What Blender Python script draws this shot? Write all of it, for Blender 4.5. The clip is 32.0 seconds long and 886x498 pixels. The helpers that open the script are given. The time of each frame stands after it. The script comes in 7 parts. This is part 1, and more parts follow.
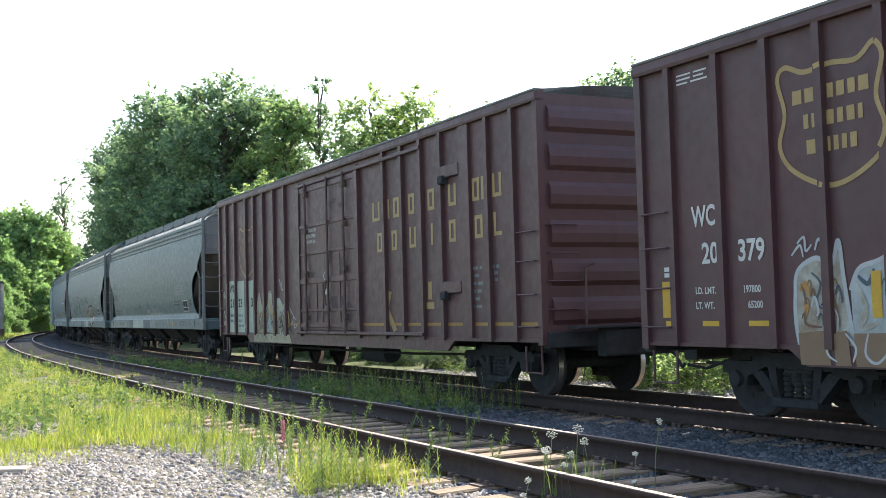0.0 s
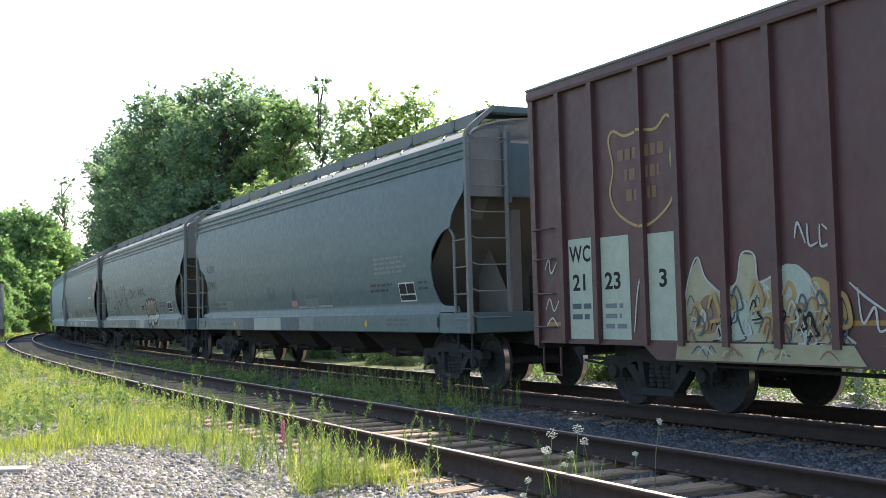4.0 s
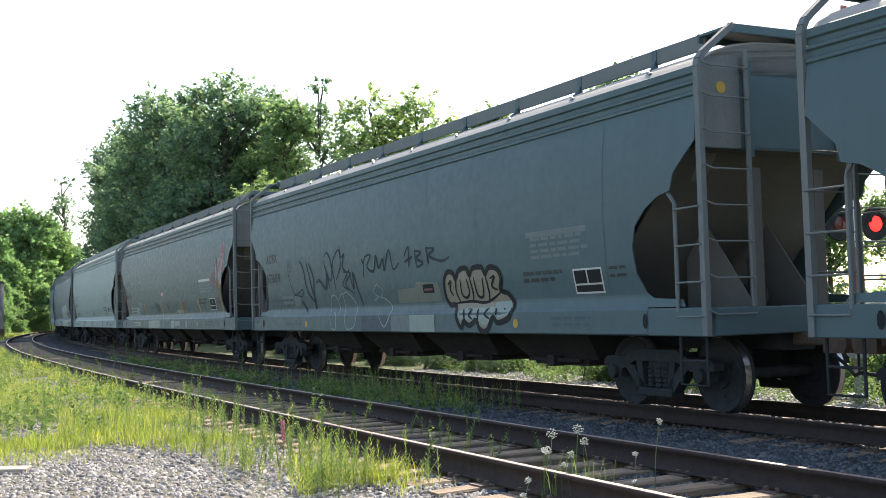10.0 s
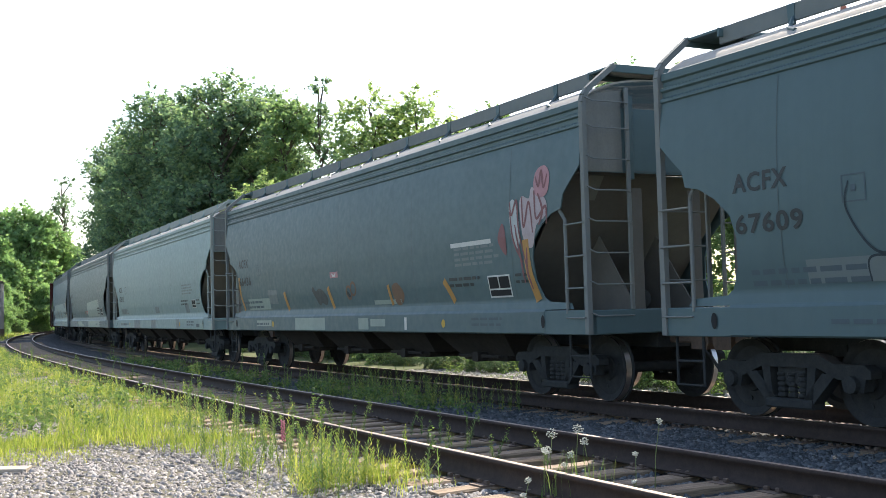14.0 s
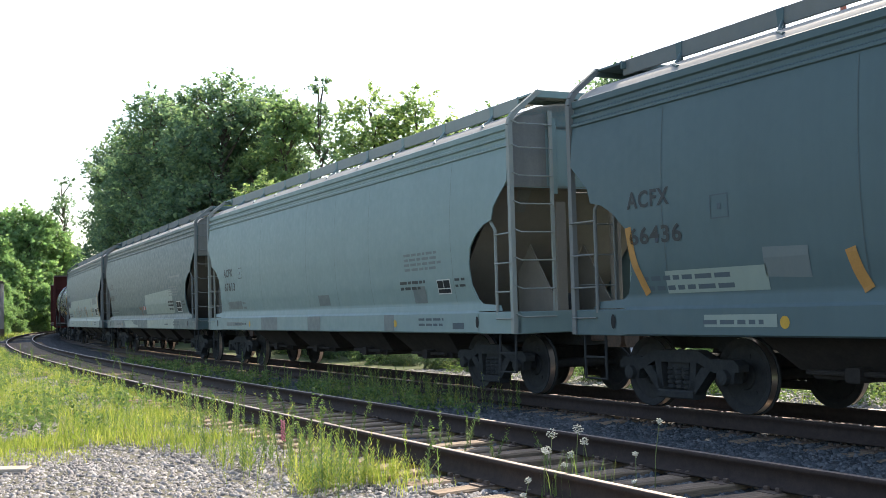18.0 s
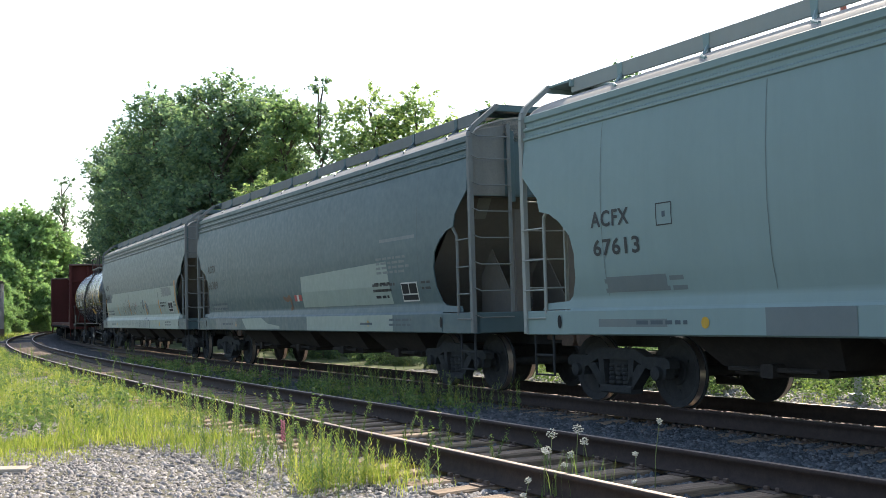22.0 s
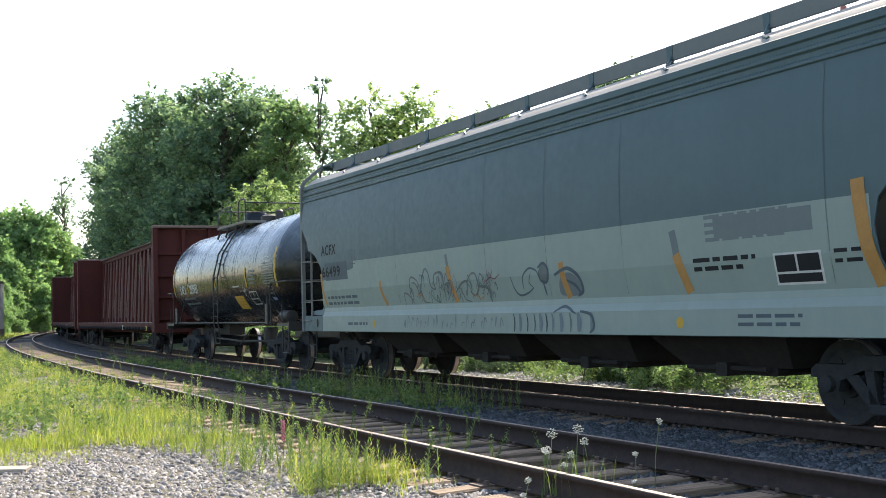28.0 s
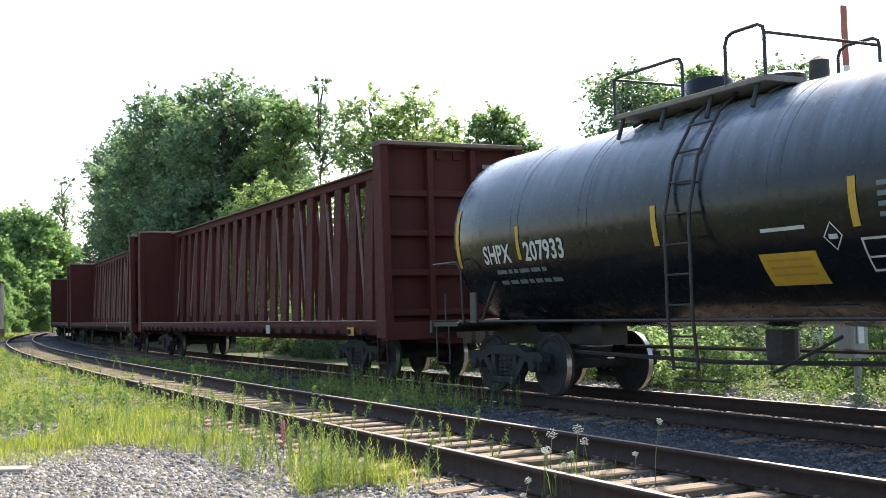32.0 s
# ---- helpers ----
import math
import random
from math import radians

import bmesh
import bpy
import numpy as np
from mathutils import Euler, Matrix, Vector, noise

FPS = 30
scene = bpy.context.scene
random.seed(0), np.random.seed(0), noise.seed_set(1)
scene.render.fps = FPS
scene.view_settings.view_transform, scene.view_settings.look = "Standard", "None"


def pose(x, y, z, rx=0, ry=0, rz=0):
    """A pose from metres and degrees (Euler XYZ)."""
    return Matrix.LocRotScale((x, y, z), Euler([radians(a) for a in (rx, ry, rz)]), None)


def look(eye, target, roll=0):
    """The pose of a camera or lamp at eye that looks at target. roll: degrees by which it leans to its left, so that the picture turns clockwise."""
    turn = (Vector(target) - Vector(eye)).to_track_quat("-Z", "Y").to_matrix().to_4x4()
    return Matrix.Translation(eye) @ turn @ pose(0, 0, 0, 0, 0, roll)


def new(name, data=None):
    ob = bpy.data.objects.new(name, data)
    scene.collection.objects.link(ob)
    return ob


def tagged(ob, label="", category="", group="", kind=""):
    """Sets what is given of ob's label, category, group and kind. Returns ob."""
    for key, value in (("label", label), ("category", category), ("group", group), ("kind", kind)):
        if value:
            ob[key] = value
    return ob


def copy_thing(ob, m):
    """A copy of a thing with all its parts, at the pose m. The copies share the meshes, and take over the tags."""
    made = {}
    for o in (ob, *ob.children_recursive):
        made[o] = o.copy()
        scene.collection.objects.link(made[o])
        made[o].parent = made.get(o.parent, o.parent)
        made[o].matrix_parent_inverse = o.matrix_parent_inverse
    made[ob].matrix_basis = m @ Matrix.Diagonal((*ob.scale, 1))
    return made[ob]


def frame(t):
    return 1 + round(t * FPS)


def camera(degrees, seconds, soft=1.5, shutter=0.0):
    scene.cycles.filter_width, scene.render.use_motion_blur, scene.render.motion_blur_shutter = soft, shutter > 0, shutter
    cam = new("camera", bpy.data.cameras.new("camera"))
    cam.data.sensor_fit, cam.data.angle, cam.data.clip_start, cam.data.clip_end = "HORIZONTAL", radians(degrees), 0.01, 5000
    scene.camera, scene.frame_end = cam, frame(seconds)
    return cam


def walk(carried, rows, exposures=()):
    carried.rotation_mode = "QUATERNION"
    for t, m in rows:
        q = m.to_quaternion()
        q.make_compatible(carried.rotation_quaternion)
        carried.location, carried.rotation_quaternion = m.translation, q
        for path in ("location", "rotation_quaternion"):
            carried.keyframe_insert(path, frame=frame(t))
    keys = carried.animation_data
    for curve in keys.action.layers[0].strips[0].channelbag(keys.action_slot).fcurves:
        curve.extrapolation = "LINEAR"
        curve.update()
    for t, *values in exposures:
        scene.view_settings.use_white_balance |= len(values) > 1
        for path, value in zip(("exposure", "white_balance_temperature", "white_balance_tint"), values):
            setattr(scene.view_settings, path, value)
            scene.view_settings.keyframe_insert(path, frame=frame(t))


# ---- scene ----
# ---- the camera: it stands still beside the track ----
cam = camera(42.52, 32.0, soft=0.75)
ROLL, TILT, EYE_Z = -0.02682, 0.05345, 1.3357
_f = Vector((0, math.cos(TILT), math.sin(TILT)))
_u0 = Vector((0, -math.sin(TILT), math.cos(TILT)))
_r0 = Vector((1, 0, 0))
_r = _r0 * math.cos(ROLL) + _u0 * math.sin(ROLL)
_u = _u0 * math.cos(ROLL) - _r0 * math.sin(ROLL)
CAM = Matrix(((_r.x, _u.x, -_f.x, 0), (_r.y, _u.y, -_f.y, 0), (_r.z, _u.z, -_f.z, EYE_Z), (0, 0, 0, 1)))
walk(cam, [(0.0, CAM), (32.0, CAM)], exposures=[(0.0, 1.45, 6800, 11.5), (2.5, 1.42, 6800, 11.5), (6.0, 1.22, 6800, 11.5), (16.5, 1.2, 6800, 11.5), (18.0, 1.12, 6800, 11.5), (19.5, 0.98, 6800, 11.5), (21.5, 0.98, 6800, 11.5), (23.0, 1.12, 6800, 11.5), (24.5, 1.18, 6800, 11.5), (32.0, 1.17, 6800, 11.5)])

# ---- world and sun ----
SUN_EL, SUN_AZ = radians(41), radians(21)
world = bpy.data.worlds.new("sky")
scene.world = world
world.use_nodes = True
_n = world.node_tree.nodes
_sky = _n.new("ShaderNodeTexSky")
_sky.sky_type, _sky.sun_disc = "NISHITA", False
_sky.sun_elevation, _sky.sun_rotation = SUN_EL, SUN_AZ
_sky.dust_density, _sky.air_density, _sky.ozone_density = 1.4, 1.1, 2.0
# a bright summer haze over the clear sky
_haze = _n.new("ShaderNodeMix")
_haze.data_type = "RGBA"
_haze.inputs[0].default_value, _haze.inputs[7].default_value = 0.02, (9.0, 9.1, 9.0, 1)
world.node_tree.links.new(_sky.outputs[0], _haze.inputs[6])
world.node_tree.links.new(_haze.outputs[2], _n["Background"].inputs[0])
_n["Background"].inputs[1].default_value = 0.15
_s = bpy.data.lights.new("sun", "SUN")
_s.energy, _s.angle, _s.color = 5.0, radians(0.55), (1.0, 0.92, 0.79)
sun = new("sun", _s)
_to = Vector((math.sin(SUN_AZ) * math.cos(SUN_EL), math.cos(SUN_AZ) * math.cos(SUN_EL), math.sin(SUN_EL)))
sun.matrix_world = look(_to * 100, (0, 0, 0))



# ---- the two curved tracks, as lines of slowly changing curvature ----
class Line:
    def __init__(self, x0, y0, heading, k0, k1, k2):
        self.s = np.arange(-160, 330, 0.25)
        k = np.interp(self.s, [10, 45, 90], [k0, k1, k2])
        a = np.concatenate([[0], np.cumsum((k[1:] + k[:-1]) * 0.125)])
        i0 = int(np.searchsorted(self.s, 0))
        self.a = a - a[i0] + heading
        c, d = np.cos(self.a), np.sin(self.a)
        x = np.concatenate([[0], np.cumsum((c[1:] + c[:-1]) * 0.125)])
        y = np.concatenate([[0], np.cumsum((d[1:] + d[:-1]) * 0.125)])
        self.x, self.y = x - x[i0] + x0, y - y[i0] + y0

    def at(self, s, w=0.0):
        a = np.interp(s, self.s, self.a)
        return np.interp(s, self.s, self.x) - w * np.sin(a), np.interp(s, self.s, self.y) + w * np.cos(a)

    def head(self, s):
        return float(np.interp(s, self.s, self.a))

    def offset(self, X, Y):
        """Signed distance of points from the line (positive on the camera's side) and the place along it."""
        P = np.stack([self.x[::8], self.y[::8]], -1)
        A, S = self.a[::8], self.s[::8]
        best = np.full(X.shape, 1e18)
        ind = np.zeros(X.shape, int)
        for i in range(len(P)):
            d = (X - P[i, 0]) ** 2 + (Y - P[i, 1]) ** 2
            m = d < best
            best[m], ind[m] = d[m], i
        dx, dy = X - P[ind, 0], Y - P[ind, 1]
        return -dx * np.sin(A[ind]) + dy * np.cos(A[ind]), S[ind] + dx * np.cos(A[ind]) + dy * np.sin(A[ind])


MAIN = Line(5.0984, 12.2838, 2.05279, -0.00139025, -0.00158806, -0.00187125)   # the train's track
SIDE = Line(2.5808, 6.5317, 2.04765, -0.0011969, -0.00201154, -0.00195034)     # the nearer track
SIDE_Z = 0.1375                                                               # its railhead


def gone(t):
    """How far the train has come at t seconds, counted from 16 s."""
    q = (t - 16) / 16
    return -0.3376 + 67.2598 * q + 4.3789 * q ** 2 + 2.6884 * q ** 3 - 0.0434 * q ** 4


# ---- mesh helpers ----
class Geo:
    """Collects vertices and faces for one part."""

    def __init__(self):
        self.v, self.f, self.m = [], [], []

    def add(self, vs, fs, mi=0):
        o = len(self.v)
        self.v += [tuple(p) for p in vs]
        self.f += [tuple(i + o for i in q) for q in fs]
        self.m += [mi] * len(fs)
        return self

    def box(self, x0, x1, y0, y1, z0, z1, c=0.0, mi=0):
        """A box; c chamfers its long edges."""
        if x0 > x1: x0, x1 = x1, x0
        if y0 > y1: y0, y1 = y1, y0
        if z0 > z1: z0, z1 = z1, z0
        if c <= 0:
            return self.add([(x0, y0, z0), (x1, y0, z0), (x1, y1, z0), (x0, y1, z0), (x0, y0, z1), (x1, y0, z1), (x1, y1, z1), (x0, y1, z1)],
                            [(0, 3, 2, 1), (4, 5, 6, 7), (0, 1, 5, 4), (1, 2, 6, 5), (2, 3, 7, 6), (3, 0, 4, 7)], mi)
        d = (x1 - x0, y1 - y0, z1 - z0)
        c = min(c, min(d) * 0.45)
        ax = d.index(max(d))
        a, b = [i for i in range(3) if i != ax]
        lo, hi = (x0, y0, z0), (x1, y1, z1)
        ring = [(lo[a] + c, lo[b]), (hi[a] - c, lo[b]), (hi[a], lo[b] + c), (hi[a], hi[b] - c), (hi[a] - c, hi[b]), (lo[a] + c, hi[b]), (lo[a], hi[b] - c), (lo[a], lo[b] + c)]
        if ax == 1: ring = ring[::-1]
        vs = []
        for e in (lo[ax], hi[ax]):
            for p, q in ring:
                w = [0, 0, 0]
                w[ax], w[a], w[b] = e, p, q
                vs.append(w)
        return self.add(vs, [tuple(range(7, -1, -1)), tuple(range(8, 16))] + [(i, (i + 1) % 8, 8 + (i + 1) % 8, 8 + i) for i in range(8)], mi)

    def prism(self, outline, y0, y1, mi=0):
        """An outline in x and z, carried from y0 to y1."""
        n = len(outline)
        vs = [(x, y0, z) for x, z in outline] + [(x, y1, z) for x, z in outline]
        return self.add(vs, [tuple(range(n)), tuple(range(2 * n - 1, n - 1, -1))] + [(i, n + i, n + (i + 1) % n, (i + 1) % n) for i in range(n)], mi)

    def along(self, outline, x0, x1, mi=0):
        """An outline in y and z, carried from x0 to x1."""
        n = len(outline)
        vs = [(x0, y, z) for y, z in outline] + [(x1, y, z) for y, z in outline]
        return self.add(vs, [tuple(range(n)), tuple(range(2 * n - 1, n - 1, -1))] + [(i, n + i, n + (i + 1) % n, (i + 1) % n) for i in range(n)], mi)

    def tube(self, pts, r, n=8, r1=None, caps=True, mi=0):
        """A round bar along a line of points."""
        pts = [Vector(p) for p in pts]
        r1 = r if r1 is None else r1
        vs, fs = [], []
        for i, p in enumerate(pts):
            d = (pts[min(i + 1, len(pts) - 1)] - pts[max(i - 1, 0)]).normalized()
            a = d.orthogonal() if i == 0 else a - d * a.dot(d)
            a.normalize()
            b = d.cross(a)
            q = r + (r1 - r) * i / max(1, len(pts) - 1)
            vs += [p + (a * math.cos(2 * math.pi * k / n) + b * math.sin(2 * math.pi * k / n)) * q for k in range(n)]
        for i in range(len(pts) - 1):
            fs += [(i * n + k, i * n + (k + 1) % n, (i + 1) * n + (k + 1) % n, (i + 1) * n + k) for k in range(n)]
        if caps:
            fs += [tuple(range(n - 1, -1, -1)), tuple(range((len(pts) - 1) * n, len(pts) * n))]
        return self.add(vs, fs, mi)

    def lathe(self, rows, axis="y", n=24, at=(0, 0, 0), mi=0, caps=True):
        """rows of (place on the axis, radius)."""
        vs, fs = [], []
        for h, r in rows:
            for k in range(n):
                c, s = math.cos(2 * math.pi * k / n) * r, math.sin(2 * math.pi * k / n) * r
                p = {"x": (h, c, s), "y": (s, h, c), "z": (c, s, h)}[axis]
                vs.append((p[0] + at[0], p[1] + at[1], p[2] + at[2]))
        m = len(rows)
        for i in range(m - 1):
            fs += [(i * n + k, i * n + (k + 1) % n, (i + 1) * n + (k + 1) % n, (i + 1) * n + k) for k in range(n)]
        if caps:
            fs += [tuple(range(n - 1, -1, -1)), tuple(range((m - 1) * n, m * n))]
        return self.add(vs, fs, mi)

    def mesh(self, name, mats, smooth=0.0):
        me = bpy.data.meshes.new(name)
        me.from_pydata(self.v, [], self.f)
        for m in (mats if isinstance(mats, (list, tuple)) else [mats]):
            me.materials.append(m)
        if any(self.m):
            me.polygons.foreach_set("material_index", self.m)
        bm = bmesh.new()
        bm.from_mesh(me)
        bmesh.ops.recalc_face_normals(bm, faces=bm.faces)
        bm.to_mesh(me)
        bm.free()
        if smooth:
            me.shade_smooth()
            me.set_sharp_from_angle(angle=radians(smooth))
        me.update()
        return me


def part(name, geo, material, parent, label="", smooth=0.0, m=None, kind=""):
    """One mesh object under a thing or under a part."""
    ob = new(name, geo if isinstance(geo, bpy.types.Mesh) else geo.mesh(name, material, smooth))
    ob.parent = parent
    if m is not None:
        ob.matrix_basis = m
    return tagged(ob, label, kind=kind)


def thing(name, label, category, m=None, group="", kind=""):
    ob = new(name)
    ob.empty_display_size = 0.3
    if m is not None:
        ob.matrix_basis = m
    return tagged(ob, label, category, group, kind)


def quick_mesh(name, V, F, mats, mi=None):
    """A mesh from arrays: V (n, 3), F (m, k)."""
    me = bpy.data.meshes.new(name)
    V, F = np.asarray(V, np.float32), np.asarray(F, np.int32)
    me.vertices.add(len(V))
    me.vertices.foreach_set("co", V.ravel())
    me.loops.add(F.size)
    me.loops.foreach_set("vertex_index", F.ravel())
    me.polygons.add(len(F))
    me.polygons.foreach_set("loop_start", np.arange(0, F.size, F.shape[1], dtype=np.int32))
    for m in (mats if isinstance(mats, (list, tuple)) else [mats]):
        me.materials.append(m)
    if mi is not None:
        me.polygons.foreach_set("material_index", np.asarray(mi, np.int32))
    me.update(calc_edges=True)
    me.validate()
    return me


# ---- materials ----
def nodes(name):
    m = bpy.data.materials.new(name)
    m.use_nodes = True
    t = m.node_tree
    return m, t, t.nodes["Principled BSDF"], t.nodes["Material Output"]


def link(t, a, b):
    t.links.new(a, b)


def noise_tex(t, scale, detail=4.0, rough=0.6, stretch=(1, 1, 1), coord="Object"):
    tc, mp, nz = t.nodes.new("ShaderNodeTexCoord"), t.nodes.new("ShaderNodeMapping"), t.nodes.new("ShaderNodeTexNoise")
    link(t, tc.outputs[coord], mp.inputs[0])
    mp.inputs["Scale"].default_value = stretch
    link(t, mp.outputs[0], nz.inputs["Vector"])
    nz.inputs["Scale"].default_value, nz.inputs["Detail"].default_value, nz.inputs["Roughness"].default_value = scale, detail, rough
    return nz.outputs["Fac"]


def ramp(t, fac, stops):
    r = t.nodes.new("ShaderNodeValToRGB")
    e = r.color_ramp.elements
    while len(e) < len(stops):
        e.new(0.5)
    for i, (p, c) in enumerate(stops):
        e[i].position, e[i].color = p, (*c, 1) if len(c) == 3 else c
    link(t, fac, r.inputs[0])
    return r.outputs[0]


def mixed(t, fac, a, b, mode="MIX"):
    x = t.nodes.new("ShaderNodeMix")
    x.data_type, x.blend_type = "RGBA", mode
    for s, v in ((x.inputs[0], fac), (x.inputs[6], a), (x.inputs[7], b)):
        if isinstance(v, (int, float)):
            s.default_value = v
        elif isinstance(v, tuple):
            s.default_value = (*v, 1)
        else:
            link(t, v, s)
    return x.outputs[2]


def bumped(t, bsdf, height, strength=0.3, dist=0.01):
    b = t.nodes.new("ShaderNodeBump")
    b.inputs["Strength"].default_value, b.inputs["Distance"].default_value = strength, dist
    link(t, height, b.inputs["Height"])
    link(t, b.outputs[0], bsdf.inputs["Normal"])


def g3(v):
    return (v, v, v)


def paint(name, col, dirt, rough=0.55, amount=0.5, streak=0.5, fine=0.25, metal=0.0, relief=0.12):
    """Weathered paint: blotches, vertical streaks and fine speckle."""
    m, t, b, _ = nodes(name)
    big = ramp(t, noise_tex(t, 0.9, 6, 0.65), [(0.35, g3(0)), (0.72, g3(1))])
    strk = ramp(t, noise_tex(t, 1.0, 5, 0.7, (6.0, 6.0, 0.35)), [(0.42, g3(0)), (0.75, g3(1))])
    spk = ramp(t, noise_tex(t, 34, 3, 0.7), [(0.45, g3(0)), (0.75, g3(1))])
    c = mixed(t, mixed(t, amount, g3(0), big, "MIX"), col, dirt)
    c = mixed(t, mixed(t, streak, g3(0), strk), c, tuple(x * 0.55 + d * 0.3 for x, d in zip(col, dirt)))
    c = mixed(t, mixed(t, fine, g3(0), spk), c, dirt)
    link(t, c, b.inputs["Base Color"])
    b.inputs["Metallic"].default_value = metal
    link(t, ramp(t, noise_tex(t, 7, 4), [(0.3, g3(rough - 0.12)), (0.8, g3(min(1, rough + 0.15)))]), b.inputs["Roughness"])
    bumped(t, b, noise_tex(t, 5, 5), relief, 0.005)
    return m


def plain(name, a, b2, rough=0.7, scale=8, metal=0.0, bump=0.2, dist=0.006, stretch=(1, 1, 1), detail=5):
    """Two tones mixed by noise, with a fine relief."""
    m, t, b, _ = nodes(name)
    f1, f2 = noise_tex(t, scale, detail, 0.65, stretch), noise_tex(t, scale * 6, 3, 0.7, stretch)
    c = mixed(t, ramp(t, f1, [(0.3, g3(0)), (0.7, g3(1))]), a, b2)
    c = mixed(t, mixed(t, 0.3, g3(0), ramp(t, f2, [(0.4, g3(0)), (0.7, g3(1))])), c, tuple(x * 0.6 for x in a))
    link(t, c, b.inputs["Base Color"])
    b.inputs["Roughness"].default_value, b.inputs["Metallic"].default_value = rough, metal
    bumped(t, b, f2, bump, dist)
    return m


def leafy(name, a, b2, c3, trans=0.45, patchy=0.0):
    """Leaves: colour by leaf, light shining through."""
    m, t, b, out = nodes(name)
    geo = t.nodes.new("ShaderNodeNewGeometry")
    col = ramp(t, geo.outputs["Random Per Island"], [(0.0, a), (0.55, b2), (1.0, c3)])
    col = mixed(t, mixed(t, 0.55, g3(0), ramp(t, noise_tex(t, 0.45, 3), [(0.35, g3(0)), (0.7, g3(1))])), col, a)
    col = mixed(t, mixed(t, patchy, g3(0), ramp(t, noise_tex(t, 2.6, 3), [(0.45, g3(0)), (0.62, g3(1))])), col, tuple(x * 0.72 for x in a))
    link(t, col, b.inputs["Base Color"])
    b.inputs["Roughness"].default_value = 0.6
    b.inputs["Specular IOR Level"].default_value = 0.25
    tr, mx = t.nodes.new("ShaderNodeBsdfTranslucent"), t.nodes.new("ShaderNodeMixShader")
    link(t, mixed(t, 1.0, col, (0.94, 1.0, 0.68), "MULTIPLY"), tr.inputs[0])
    mx.inputs[0].default_value = trans
    link(t, b.outputs[0], mx.inputs[1]), link(t, tr.outputs[0], mx.inputs[2])
    link(t, mx.outputs[0], out.inputs[0])
    return m


def stony(name, tones, rough=0.9):
    """Loose stones: one tone to each stone."""
    m, t, b, _ = nodes(name)
    geo = t.nodes.new("ShaderNodeNewGeometry")
    n = len(tones)
    c = ramp(t, geo.outputs["Random Per Island"], [(i / (n - 1), k) for i, k in enumerate(tones)])
    c = mixed(t, mixed(t, 0.5, g3(0), noise_tex(t, 60, 3)), c, tuple(x * 0.6 for x in tones[0]))
    link(t, c, b.inputs["Base Color"])
    b.inputs["Roughness"].default_value = rough
    bumped(t, b, noise_tex(t, 90, 3), 0.3, 0.004)
    return m


M = {}
M["gravel"] = plain("ballast_bed", (0.038, 0.041, 0.045), (0.080, 0.082, 0.084), 0.95, 14, bump=0.8, dist=0.03)
M["soil"] = plain("weedy_soil", (0.10, 0.095, 0.065), (0.17, 0.155, 0.11), 0.95, 2.2, bump=0.5, dist=0.03)
M["meadow"] = plain("far_grass", (0.05, 0.07, 0.025), (0.10, 0.11, 0.045), 0.95, 0.5, bump=0.5, dist=0.05)
M["stones"] = stony("ballast_stones", [(0.13, 0.119, 0.112), (0.24, 0.222, 0.208), (0.36, 0.335, 0.312), (0.50, 0.47, 0.44)])
M["dark_stones"] = stony("dark_ballast_stones", [(0.050, 0.058, 0.066), (0.080, 0.092, 0.100), (0.115, 0.125, 0.132), (0.19, 0.195, 0.20)])
M["tie"] = plain("weathered_tie_wood", (0.12, 0.085, 0.060), (0.35, 0.245, 0.155), 0.85, 3.0, stretch=(1.0, 12, 12), bump=0.6, dist=0.01)
M["rail"] = plain("rusty_rail", (0.032, 0.024, 0.022), (0.056, 0.040, 0.034), 0.8, 12)
M["railtop"] = plain("worn_railhead", (0.17, 0.125, 0.10), (0.26, 0.21, 0.18), 0.5, 6, metal=0.5, stretch=(1, 1, 1), bump=0.05)
M["iron"] = plain("rusty_iron", (0.07, 0.05, 0.04), (0.13, 0.085, 0.06), 0.85, 15)
M["truck"] = plain("grimy_cast_steel", (0.026, 0.029, 0.032), (0.044, 0.046, 0.047), 0.9, 9)
M["wheel"] = plain("dark_wheel_steel", (0.026, 0.028, 0.031), (0.044, 0.045, 0.046), 0.85, 9)
M["tread"] = plain("polished_tread", (0.45, 0.42, 0.40), (0.55, 0.52, 0.5), 0.3, 6, metal=0.9, bump=0.05)
M["under"] = plain("grimy_underframe", (0.028, 0.031, 0.034), (0.046, 0.048, 0.049), 0.85, 6)


def matte(key, level=0.15):
    """Grease and brake dust take the gloss away."""
    M[key].node_tree.nodes["Principled BSDF"].inputs["Specular IOR Level"].default_value = level


for _k in ("truck", "wheel", "under", "rail", "gravel", "soil", "dark_stones", "meadow"):
    matte(_k)

# ---- ground: one sheet out to the horizon ----
def graded(lo, hi, step, far, grow=1.22):
    a = list(np.arange(lo, hi + step / 2, step))
    d, x = step, a[-1]
    while x < far:
        d *= grow
        x += d
        a.append(x)
    d, x = step, a[0]
    while x > -far:
        d *= grow
        x -= d
        a.insert(0, x)
    return np.array(a)


def ground_z(dm, ds):
    """Height of the ground by the distance from the main line and from the side line."""
    z = np.full(dm.shape, -0.22)
    side = np.interp(ds, [-3.0, -1.9, -1.3, 1.3, 2.2, 4.5, 9], [-0.24, -0.135, -0.106, -0.106, -0.145, -0.19, -0.22])
    main = np.interp(dm, [-14, -7, -3.3, -1.8, 1.8, 3.2, 4.0], [-0.35, -0.42, -0.42, -0.255, -0.255, -0.25, -0.6])
    z = np.where(ds > -2.9, side, np.maximum(main, np.where(dm > 0, -0.25, -9)))
    return z


